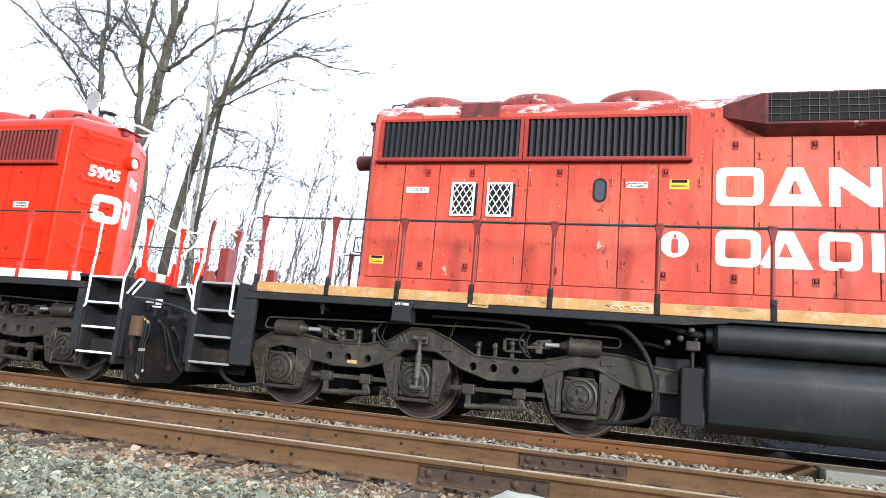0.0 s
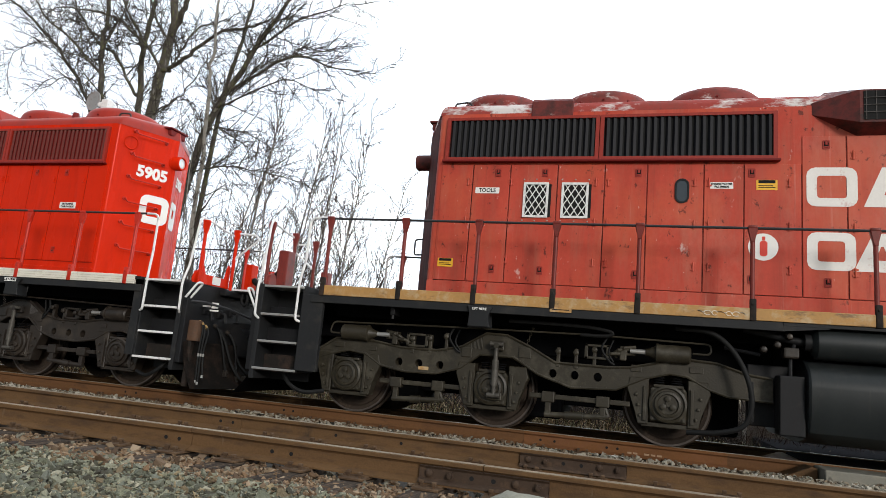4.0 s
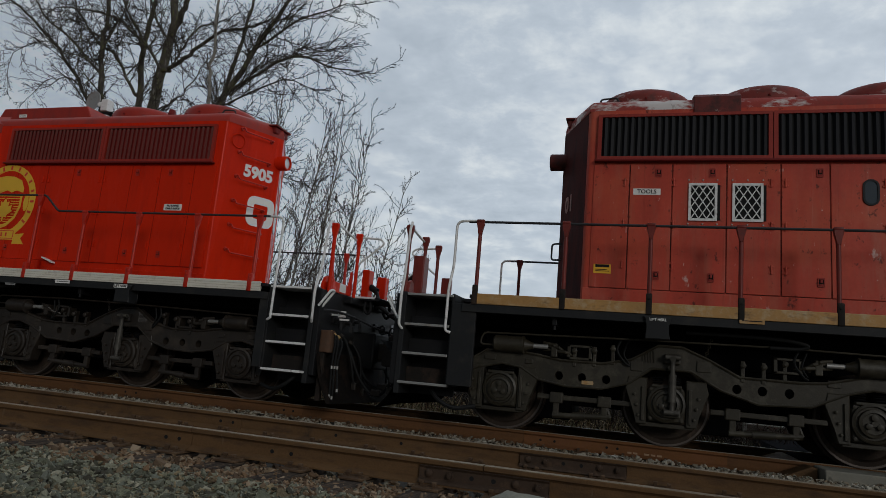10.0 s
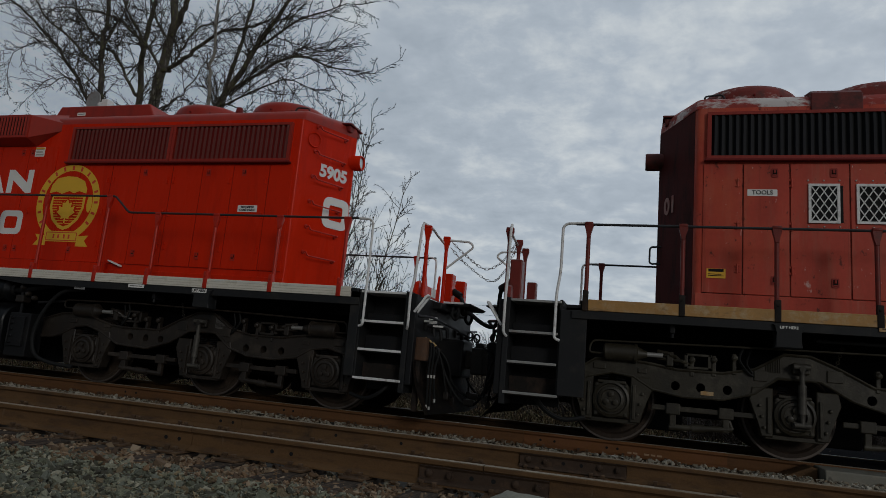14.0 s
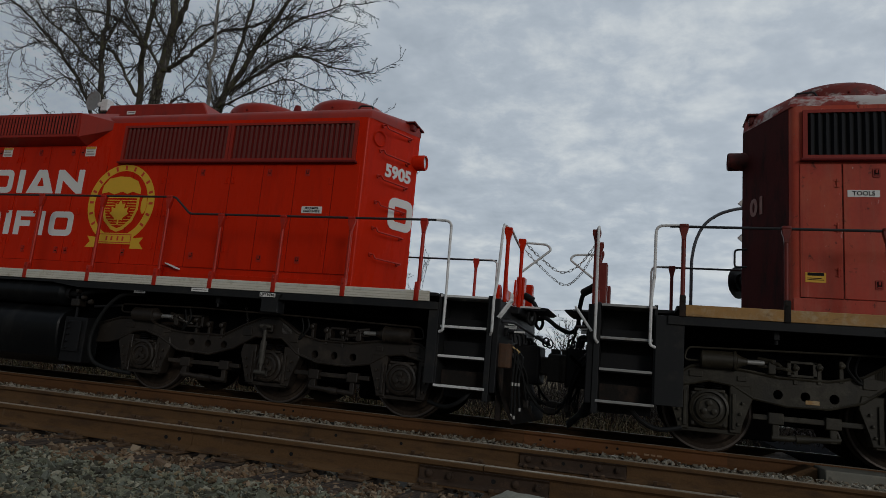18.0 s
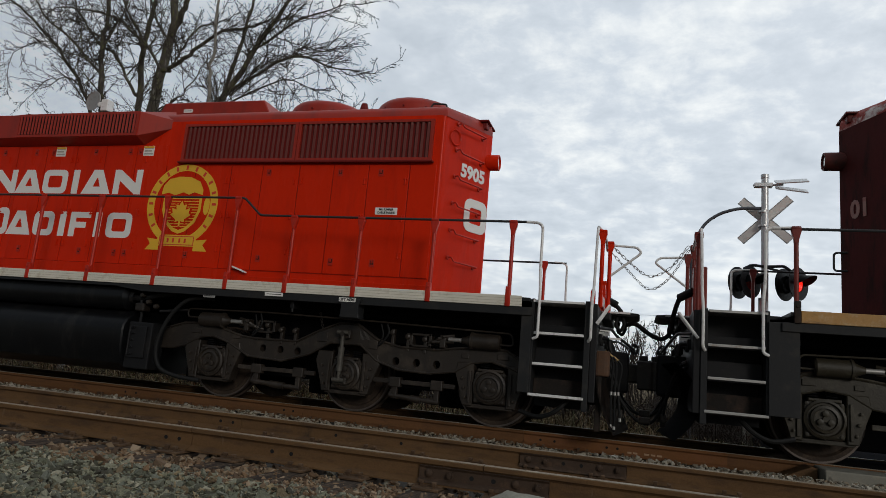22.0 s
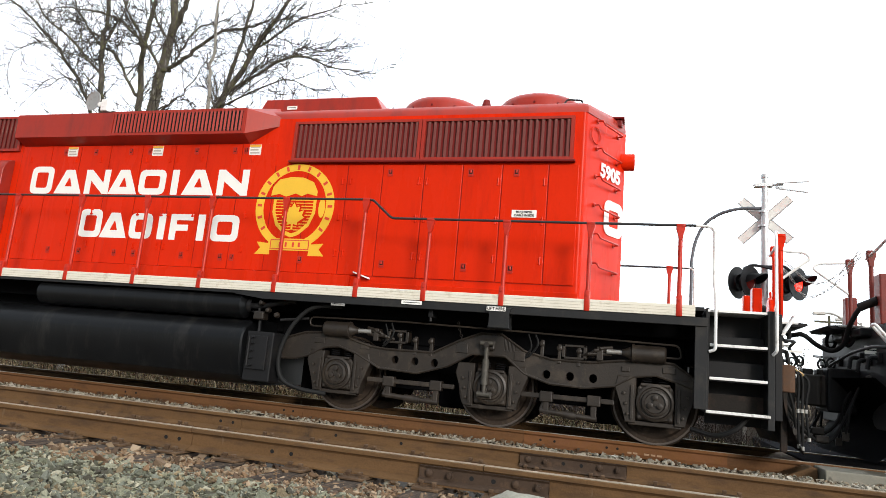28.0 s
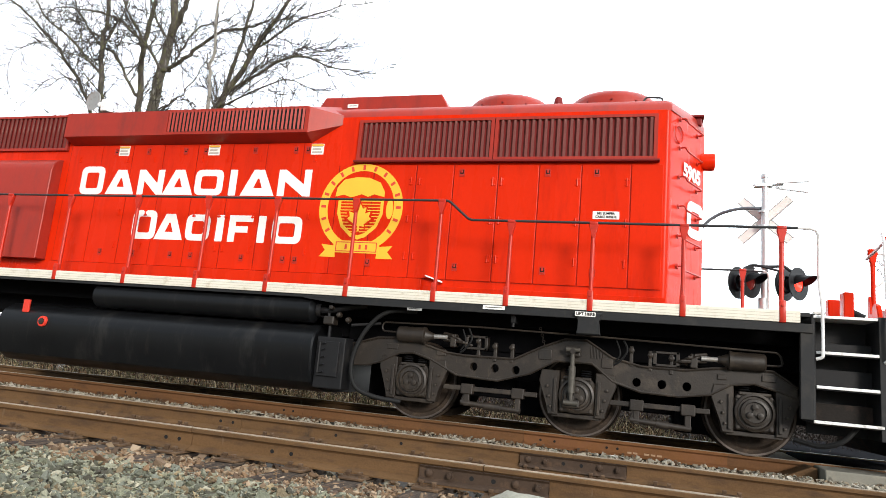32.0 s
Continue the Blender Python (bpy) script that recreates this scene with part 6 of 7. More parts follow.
def slab(name, x0, x1, y0, y1, z0, z1, m, label, cat, bevel=.01):
    bm = bmesh.new()
    box(bm, x0, x1, y0, y1, z0, z1, bevel)
    return setting(part(name, bm, m), label, cat)


# packed ballast under the tracks
for nm, ya, yb, zz in (("ballast_bed_near", 2.6, 7.5, BED_Z - .012), ("ballast_bed_far", 7.5, 11.7, BED_Z3 - .012)):
    bm = bmesh.new()
    nx, ny = 90, 10
    g = [[bm.verts.new((-22 + 34 * i / nx, ya + (yb - ya) * j / ny,
                        (bed_height(-22 + 34 * i / nx, ya + (yb - ya) * j / ny) + .012 + .015 * noise.noise(Vector((i * .9, j * 1.7, 0)))))) for i in range(nx + 1)] for j in range(ny + 1)]
    for a, b in zip(g, g[1:]):
        for i in range(nx):
            bm.faces.new((a[i], a[i + 1], b[i + 1], b[i]))
    setting(part(nm, bm, BED, None, smooth=60), "dark packed stone ballast under a track", "ballast")

RAIL_PROFILE = [(-.07, 0), (.07, 0), (.07, .012), (.03, .026), (.010, .040), (.009, .125), (.02, .138), (.036, .146), (.037, .170), (.030, .180), (-.030, .180),
                (-.037, .170), (-.036, .146), (-.02, .138), (-.009, .125), (-.010, .040), (-.03, .026), (-.07, .012)]


def rail(name, y, top, pieces, label):
    """A rail of pieces that butt at its joints, with a worn running surface."""
    th = thing(name, label, "rail", kind="structure")
    for x0, x1, m in pieces:
        bm = bmesh.new()
        prism(bm, RAIL_PROFILE, lambda p, q, d: (d, y + p, top - .1805 + q), x0, x1)
        part("rail_section", bm, m, th, smooth=30)
        bm = bmesh.new()
        box(bm, x0, x1, y - .0335, y + .027, top - .004, top + .0008)
        part("running_surface", bm, RAILTOP, th)
    return th


r1 = rail("rail_near", Y1, Z1 + .005, [(-34, -3.50, RAILM), (-3.494, -1.04, RAILM), (-1.034, 14, RAILM)], "rusty brown steel rail with a bolted joint")
r2 = rail("rail_second", Y2, Z1 - .005, [(-34, -4.00, RAILM), (-3.994, -.545, RAILM), (-.540, 14, RAILM)], "rusty brown steel rail with a bolted joint")
r3 = rail("rail_third", Y3, 0, [(-34, -4.6, RAIL_THIRD), (-4.596, -1.4, RAIL_THIRD), (-1.396, ROAD_X - .9, RAIL_RED), (ROAD_X - .9, 16, RAIL_THIRD)], "rusty rail under the locomotives")
r4 = rail("rail_fourth", Y4, 0, [(-34, 16, RAILM)], "rusty rail on the far side under the locomotives")


def joint_bar(parent, xc, y, top, m, gap=()):
    """A bolted joint bar on the camera's side of a rail."""
    bm = bmesh.new()
    L = .475
    prism(bm, [(-.075, .02), (-.068, .035), (-.034, .052), (-.030, .118), (-.045, .135), (-.012, .140), (-.012, .03)], lambda p, q, d: (xc + d, y + p, top - .18 + q), -L, L, .004)
    b = part("joint_bar", bm, m, parent, "rusty bolted joint bar")
    for i, dx in enumerate((-.40, -.24, -.08, .08, .24, .40)):
        x = xc + dx
        if i in gap:
            bm = bmesh.new()
            lathe(bm, [(.017, .0335), (0, .0335)], (x, y, top - .095), (0, -1, 0), 14)
            part("bolt_hole", bm, BLACK_INK, b)
            continue
        bm = bmesh.new()
        if i % 2:
            lathe(bm, [(.030, .030), (.030, .042), (.019, .043), (.019, .075), (0, .076)], (x, y, top - .095), (0, -1, 0), 6)
        else:
            lathe(bm, [(.032, .030), (.030, .044), (.018, .056), (0, .060)], (x, y, top - .095), (0, -1, 0), 14)
        part("bolt", bm, m, b)


joint_bar(r1, -1.04, Y1, Z1, JOINT, (2, 3))
joint_bar(r2, -.545, Y2, Z1, JOINT, (2, 3))
# bolt holes and dark marks left in the webs
for par, y, top, xs_ in ((r3, Y3, 0, (-1.18, -1.0, -.35, -.22, -4.9, -4.75, -7.7, -7.5)), (r1, Y1, Z1, (-3.75, -3.62, -2.75, -2.58)), (r2, Y2, Z1, (-4.25, -4.1, -2.9, -2.2))):
    for x in xs_:
        bm = bmesh.new()
        lathe(bm, [(.016, .012), (.016, .0155), (0, .0155)], (x, y, top - .098), (0, -1, 0), 12)
        part("bolt_hole", bm, BLACK_INK, par)

# rolled marks in a web, too worn to read
for x, w_ in ((-.10, .05), (-.03, .05), (.10, .06), (.18, .05), (.25, .06)):
    bm = bmesh.new()
    box(bm, x, x + w_, Y3 - .0125, Y3 - .0165, -.140, -.118)
    part("worn_mark", bm, WORN_PAINT, r3)
# a pale flat scrap on the stones
scrap = thing("paper_scrap", "crumpled pale scrap of paper lying on the stones", "litter", at=(-.21, 8.20, -.155))
bm = bmesh.new()
gr = [[bm.verts.new(((i - 2) * .042, (j - 1) * .04, .035 + .03 * noise.noise(Vector((i * .9, j * 1.3, 4.4))))) for j in range(3)] for i in range(5)]
for i in range(4):
    for j in range(2):
        bm.faces.new((gr[i][j], gr[i + 1][j], gr[i + 1][j + 1], gr[i][j + 1]))
bmesh.ops.solidify(bm, geom=bm.faces[:], thickness=.03)
part("crumpled_sheet", bm, WHITE, scrap)

# crossing: concrete strip, asphalt, rail ramp
slab("crossing_panel_outer", ROAD_X, 14, Y3 - .62, Y3 - .10, -.25, -.012, CONCRETE, "pale concrete crossing panel beside a rail", "crossing panel", .012)
slab("crossing_panel_middle", ROAD_X, 14, Y3 + .13, Y4 - .13, -.25, -.008, ASPHALT, "dark crossing panel between the rails", "crossing panel", .012)
slab("crossing_panel_far", ROAD_X, 14, Y4 + .09, Y4 + 3.4, -.4, -.012, ASPHALT, "grey asphalt road beyond the track", "road", .012)
ramp_ = thing("rail_ramp", "rusty sloped steel plate at the end of the crossing", "deflector plate", kind="structure")
bm = bmesh.new()
prism(bm, [(0, -.19), (.42, -.19), (.42, -.03), (.36, -.02)], lambda p, q, d: (ROAD_X - .44 + p, d, q), Y3 - .38, Y3 - .06, .006)
part("sloped_plate", bm, RAILM, ramp_)
bm = bmesh.new()
prism(bm, [(0, -.15), (.40, -.15), (.40, -.03), (.34, -.02)], lambda p, q, d: (ROAD_X - .42 + p, d, q), Y3 + .10, Y4 - .10, .006)
part("sloped_plate", bm, RAILM, ramp_)

# ties with their plates and spikes
tie_data = plate_data = spike_data = None
for tag, ya, yb, yr, top, step, x_a, x_b in (("near", 4.28, 7.0, (Y1, Y2), Z1, .54, -16, 6), ("far", CENTRE - 1.3, CENTRE + 1.3, (Y3, Y4), 0.0, .53, -16, ROAD_X - .5)):
    n = int((x_b - x_a) / step)
    for i in range(n):
        x = x_a + i * step + random.uniform(-.035, .035)
        bm = bmesh.new()
        zt = top - .180 - .018
        box(bm, -.115, .115, ya + random.uniform(-.12, .16), yb, zt - .19, zt, .012)
        for vtx in bm.verts:
            vtx.co.z += noise.noise(vtx.co * 3 + Vector((i, 0, 0))) * .012 - .004
        t = part("tie", bm, TIE)
        t.location = (x, 0, 0)
        setting(t, "dark weathered wooden railway tie", "railway tie")
        if -9 < x < 4:
            for y in yr:
                if y == Y4:
                    continue
                if plate_data is None:
                    bm = bmesh.new()
                    box(bm, -.10, .10, -.19, .19, 0, .018, .004)
                    box(bm, -.10, .10, -.095, -.078, .018, .030)
                    box(bm, -.10, .10, .078, .095, .018, .030)
                    o = part("tie_plate", bm, PLATE, t)
                    plate_data = o.data
                    bm = bmesh.new()
                    for sx_, sy_ in ((-.05, -.105), (.05, .105), (.06, -.15), (-.05, .15)):
                        box(bm, sx_ - .010, sx_ + .010, sy_ - .010, sy_ + .010, 0, .045)
                        box(bm, sx_ - .017, sx_ + .017, sy_ - .02, sy_ + .016, .040, .062, .005)
                    o2 = part("spike", bm, PLATE, t)
                    spike_data = o2.data
                else:
                    o, o2 = new("tie_plate", plate_data), new("spike", spike_data)
                    o.parent = o2.parent = t
                o.location = o2.location = (0, y, zt)

# ---- ballast stones ----


def stones(name, m, spots, size, label):
    """Loose angular stones as one sheet of many small solids."""
    rng = np.random.default_rng(len(name) + int(size * 1000))
    base = []
    for k in range(18):
        # a sharp-edged chip: the hull of a few points
        b = bmesh.new()
        for q in range(11):
            p = rng.uniform(-1, 1, 3)
            p /= max(np.abs(p).max(), .55)
            b.verts.new(p * rng.uniform(.75, 1.05, 3))
        res = bmesh.ops.convex_hull(b, input=b.verts[:])
        bmesh.ops.delete(b, geom=list({v for v in res["geom_interior"] + res["geom_unused"] if isinstance(v, bmesh.types.BMVert)}), context='VERTS')
        bmesh.ops.triangulate(b, faces=b.faces[:])
        b.verts.index_update()
        co = np.array([v.co[:] for v in b.verts]) * (rng.uniform(.95, 1.45), rng.uniform(.7, 1.0), rng.uniform(.42, .75))
        fa = np.array([[v.index for v in f.verts] for f in b.faces])
        b.free()
        base.append((co, fa))
    vs, fs, o = [], [], 0
    for x, y, z in spots:
        co, fa = base[rng.integers(18)]
        q = rng.normal(size=4) * (1.6, .55, .55, 1.6)
        q /= np.linalg.norm(q)
        w, a, b_, c_ = q
        R = np.array([[1 - 2 * (b_ * b_ + c_ * c_), 2 * (a * b_ - c_ * w), 2 * (a * c_ + b_ * w)],
                      [2 * (a * b_ + c_ * w), 1 - 2 * (a * a + c_ * c_), 2 * (b_ * c_ - a * w)],
                      [2 * (a * c_ - b_ * w), 2 * (b_ * c_ + a * w), 1 - 2 * (a * a + b_ * b_)]])
        s = size * rng.lognormal(0, .32)
        vs.append(co @ R.T * s + (x, y, z + s * .25))
        fs.append(fa + o)
        o += len(co)
    vs, fs = np.concatenate(vs), np.concatenate(fs)
    me = bpy.data.meshes.new(name)
    me.from_pydata(vs.tolist(), [], fs.tolist())
    me.materials.append(m)
    ob = new(name, me)
    return tagged(ob, label, "ballast", kind="stuff")


rg = np.random.default_rng(7)


def scatter(n, x0, x1, y0, y1, keep=lambda x, y: True, dz=0.0):
    res = []
    while len(res) < n:
        x, y = rg.uniform(x0, x1), rg.uniform(y0, y1)
        if keep(x, y):
            res.append((x, y, bed_height(x, y) + .012 + dz + rg.uniform(-.012, .014)))
    return res


def clear(x, y):
    return min(abs(y - Y1), abs(y - Y2), abs(y - Y3), abs(y - Y4)) > .085


stones("ballast_stones", STONE, scatter(38000, -8.5, .6, 2.85, 4.34), .0158, "loose grey-green angular ballast stones")
stones("ballast_stones_large", STONE, scatter(2600, -9, 1.0, 2.7, 4.30, dz=.012), .0225, "loose grey angular ballast stones")
stones("rusty_ballast_stones", STONE_RUST, scatter(12500, -9, 1.5, 4.02, 4.86, dz=.006), .0178, "rust-stained stones along a rail")
stones("track_ballast_stones", STONE_RUST, scatter(4000, -13, 3.5, Y1 + .09, Y2 - .09), .027, "rust-stained stones between rails")
stones("middle_ballast_stones", PALE_STONE, scatter(14500, -16, 4.5, Y2 + .09, Y3 - .09, lambda x, y: not (x > ROAD_X - .05 and y > Y3 - .66), dz=.02), .019, "pale beige stones between two tracks")
stones("heaped_ballast_stones", PALE_STONE, [(x, y, z + .085) for x, y, z in scatter(2600, 1.1, 4.6, Y2 + .10, Y3 - .64)], .019, "beige stones heaped against the crossing panel")
stones("far_ballast_stones", STONE_RUST, scatter(4500, -18, 4, Y3 + .1, 12.2, lambda x, y: clear(x, y) and not (x > ROAD_X and y > Y3 - .6)), .032, "dark stones under the train")

# a pale boulder close to the camera, rising just into view
bm = bmesh.new()
bmesh.ops.create_icosphere(bm, subdivisions=4, radius=1)
for v in bm.verts:
    d = v.co.normalized()
    k = 1 + .07 * noise.noise(d * 2.3) + .06 * noise.noise(d * 6) + .02 * noise.noise(d * 16)
    d = Vector([math.copysign(abs(c) ** .62, c) for c in d])
    v.co = Vector((d.x * .24 * k, d.y * .24 * k, d.z * .38 * k))
bl = part("boulder", bm, PALE_ROCK, None, smooth=50)
bl.location = (-.31, 2.3, -.058)
tagged(bl, "pale rough boulder standing among the ballast", "boulder")

# ---- crossing signal ----


FLASHING = []            # (lamp disc, its place on the signal, whether it is lit first)


def crossing_signal(x, y):
    s = thing("crossing_signal", "railway crossing signal mast with white crossbuck and red flashing lights", "crossing signal", at=(x, y, 0))
    bm = bmesh.new()
    lathe(bm, [(.075, -.5), (.075, 2.2), (.065, 2.2), (.065, 4.80), (.075, 4.80), (.075, 4.87), (0, 4.88)], (0, 0, 0), (0, 0, 1), 20)
    part("mast", bm, ALU, s, "galvanised steel mast", 40).location = (.03, 0, 0)
    bm = bmesh.new()
    lathe(bm, [(.12, 2.02), (.12, 2.22), (.085, 2.24), (.085, 2.48), (0, 2.48)], (0, 0, 0), (0, 0, 1), 16)
    part("junction_collar", bm, ALU, s, smooth=40)
    bm = bmesh.new()
    box(bm, -.32, .42, -.45, .1, -.5, .2, .02)
    part("signal_base", bm, CONCRETE, s)
    turn = Matrix.Rotation(radians(-12), 4, 'Z')
    for a in (43.5, -43.5):
        bm = bmesh.new()
        box(bm, -.59, .59, -.012, .012, -.082, .082, .006)
        b = part("crossbuck_board", bm, WHITE, s, "white crossbuck board edged in grey")
        b.matrix_basis = Matrix.Translation((.03, 0, 4.0)) @ turn @ Matrix.Translation((0, .085 + (.03 if a > 0 else 0), 0)) @ Matrix.Rotation(radians(a), 4, 'Y')
        for e in (-1, 1):
            bm = bmesh.new()
            box(bm, -.59, .59, -.0145, .0145, e * .076 - .008, e * .076 + .008)
            part("board_edge", bm, STEEL, b)
    bm = bmesh.new()
    for z in (3.86, 4.14):
        lathe(bm, [(.066, z - .02), (.085, z - .02), (.085, z + .02), (.066, z + .02)], (0, 0, 0), (0, 0, 1), 16)
    part("mounting_clamp", bm, ALU, s, smooth=40)
    # sign boards at the top seen nearly edge on
    bm = bmesh.new()
    tube(bm, [(-.18, 0, 4.66), (.34, -.05, 4.66)], .022, 8)
    box(bm, -.16, .16, -.07, .07, 4.62, 4.70, .01)
    part("top_bracket", bm, ALU, s)
    for dz, an in ((.05, 4), (-.05, -8)):
        bm = bmesh.new()
        box(bm, 0, .56, -.12, .12, -.012, .012, .004)
        b = part("top_board", bm, ALU, s)
        b.matrix_basis = Matrix.Translation((.20, -.05, 4.66 + dz)) @ Matrix.Rotation(radians(-an), 4, 'Y') @ Matrix.Rotation(radians(28), 4, 'X')
    # arched conduit
    bm = bmesh.new()
    tube(bm, curve([(-1.22, .3, -.4), (-1.24, .3, 2.6), (-1.22, .3, 3.36), (-1.07, .27, 3.84), (-.80, .2, 4.10), (-.42, .08, 4.21), (0, .02, 4.21)], 7), .032, 10)
    part("arched_conduit", bm, CONDUIT, s, "grey arched conduit pipe", 40)
    # two lamp units on a cross arm
    bm = bmesh.new()
    tube(bm, rounded([(-.34, -.02, 3.02), (-.20, -.02, 3.10), (.02, -.10, 3.06), (.34, -.12, 3.08), (.46, -.12, 2.98)], .05), .028, 10)
    tube(bm, [(-.02, -.1, 3.06), (.30, -.2, 2.96)], .022, 8)
    part("cross_arm", bm, PIPE, s, smooth=40)
    facing = Vector((.74, -.67, 0)).normalized()
    for dx, lit in ((-.23, False), (.57, True)):
        c = Vector((dx, -.12, 2.76))
        bm = bmesh.new()
        lathe(bm, [(0, -.20), (.10, -.19), (.155, -.10), (.165, -.01), (.305, 0), (.305, .012), (.15, .014)], c, facing, 36)
        u = part("lamp_background", bm, BLACK, s, "round black lamp backing", 40)
        # flashing is imitated: an added disc turns its lit face forward and away again in the open reflector bowl
        disc = new("flash_disc")
        disc.parent = s
        bm = bmesh.new()
        lathe(bm, [(.138, .002), (.12, .012), (.07, .024), (0, .028)], (0, 0, 0), facing, 28)
        part("lit_face", bm, LENS_LIT, disc, "lit red lens", 40)
        bm = bmesh.new()
        lathe(bm, [(.138, -.002), (.12, -.012), (.07, -.024), (0, -.028)], (0, 0, 0), facing, 28)
        part("dark_face", bm, LENS_DARK, disc, "dark red lens", 40)
        disc.location = c
        FLASHING.append((disc, c, lit))
        # a second unit looks the other way behind it
        bm = bmesh.new()
        lathe(bm, [(.16, -.20), (.165, -.24), (.305, -.25), (.305, -.262), (.15, -.264), (.07, -.30), (0, -.30)], c, facing, 36)
        part("rear_lamp_background", bm, BLACK, s, "round black lamp backing", 40)
        # hood over the lens
        bm = bmesh.new()
        sd, up = basis(facing)
        if up.z < 0:
            up = -up
        n = 14
        lo, hi = [], []
        for k in range(n + 1):
            a = math.pi * k / n
            q = c + sd * (.165 * math.cos(a)) + up * (.165 * math.sin(a))
            lo.append(bm.verts.new(q))
            hi.append(bm.verts.new(q + facing * (.30 * math.sin(a) ** .6 + .03) - up * .03))
        for k in range(n):
            bm.faces.new((lo[k], lo[k + 1], hi[k + 1], hi[k]))
        bmesh.ops.solidify(bm, geom=bm.faces[:], thickness=.006)
        part("lamp_hood", bm, BLACK, u, "", 40)
    return s


crossing_signal(2.17, 13.5)

# ---- trees ----


class Wood:
    """Collects the tapered branches of a tree: thick wood and fine twigs."""

    def __init__(self, seed):
        self.r = random.Random(seed)
        self.wood = bmesh.new()
        self.verts, self.faces = [], []

    def limb(self, pts, r0, r1, seg=7):
        tube(self.wood, pts, r0, seg, r1, caps=False)

    def twig(self, pts, r0, r1):
        """A thin three-sided shoot."""
        n = len(pts) - 1
        s, q = basis((pts[-1] - pts[0]).normalized())
        o = len(self.verts)
        for k, p in enumerate(pts):
            r = r0 + (r1 - r0) * k / n
            for c, e in ((1, 0), (-.5, .866), (-.5, -.866)):
                self.verts.append(p + s * (c * r) + q * (e * r))
        for k in range(n):
            a = o + 3 * k
            for i in range(3):
                j = (i + 1) % 3
                self.faces.append((a + i, a + j, a + 3 + j, a + 3 + i))

    def wander(self, p, d, length, n, bend, lift):
        pts, d = [p.copy()], d.normalized()
        g = self.r.gauss
        for k in range(n):
            d = (d + Vector((g(0, bend), g(0, bend), g(0, bend) + lift))).normalized()
            pts.append(pts[-1] + d * (length / n))
        return pts

    def sprout(self, pts, r0, r1, level, length, gap, spread=(28, 65), lift=.03, start=.1, least=.0084):
        """Side shoots every so often along a limb, each with shoots of its own."""
        lens = [(b - a).length for a, b in zip(pts, pts[1:])]
        total = sum(lens)
        at = total * start + gap * self.r.random()
        while at < total:
            d, i = at, 0
            while d > lens[i] and i < len(lens) - 1:
                d -= lens[i]
                i += 1
            t = at / total
            p = pts[i].lerp(pts[i + 1], min(1, d / lens[i]))
            way = (pts[i + 1] - pts[i]).normalized()
            s, q = basis(way)
            an = self.r.uniform(0, 2 * math.pi)
            sp = radians(self.r.uniform(*spread))
            way = way * math.cos(sp) + (s * math.cos(an) + q * (math.sin(an) * .8)) * math.sin(sp)
            ln = length * (.35 + .85 * self.r.random() ** 1.4) * (1.1 - .5 * t)
            rad = min((r0 + (r1 - r0) * t) * .75, max(least, .0130 * ln))
            sh = self.wander(p, way, ln, (2, 4, 6)[level], (.16, .15, .13)[level], lift)
            if rad > .016:
                self.limb(sh, rad, max(least, rad * .3), 5)
            else:
                self.twig(sh, max(least, rad), least)
            if level > 0:
                self.sprout(sh, max(least, rad), least, level - 1, ln * (.30 if level == 1 else .42), (.105, .155)[level - 1], spread, lift, .12, least)
            at += gap * self.r.uniform(.6, 1.4)

    def finish(self, name, label, m, mt, group="", cat="tree"):
        th = thing(name, label, cat, group)
        part("trunk", self.wood, m, th, smooth=60)
        me = bpy.data.meshes.new("crown")
        me.from_pydata(self.verts, [], self.faces)
        me.materials.append(mt)
        ob = new("crown", me)
        ob.parent = th
        tagged(ob, "fine bare twigs")
        return th


GROUND_FAR = -.6


def bare_tree(seed, limbs, label, m=None, reach=2.0, gap=.185):
    """A bare tree from the lines of its stems and main limbs (x, z), each going from one depth to another."""
    w = Wood(seed)
    grown = []
    for line, y0, y1, r0, r1 in limbs:
        n = len(line) - 1
        ctrl = [Vector((x, y0 + (y1 - y0) * i / n, z)) for i, (x, z) in enumerate(line)]
        if grown:
            root = min(grown, key=lambda p: (p - ctrl[0]).length + .6 * max(0, p.z - ctrl[0].z))
            if (root - ctrl[0]).length > .12:
                ctrl = [root] + ctrl
        pts = curve(ctrl, 4)
        pts = [pts[0]] + [p + Vector((w.r.gauss(0, .035), w.r.gauss(0, .05), w.r.gauss(0, .03))) for p in pts[1:-1]] + [pts[-1]]
        for a, b in zip(pts, pts[1:]):
            grown += [a.lerp(b, k / 5) for k in range(5)]
        w.limb(pts, r0, r1, seg=10 if r0 > .1 else 7)
        stout = r0 > .12
        w.sprout(pts, r0, r1, 2, reach * (1.25 if stout else 1.0), gap * (1.2 if stout else .9), start=.42 if stout else .08)
    return w.finish("bare_tree", label, m or BARK, TWIG, "trees behind the track")


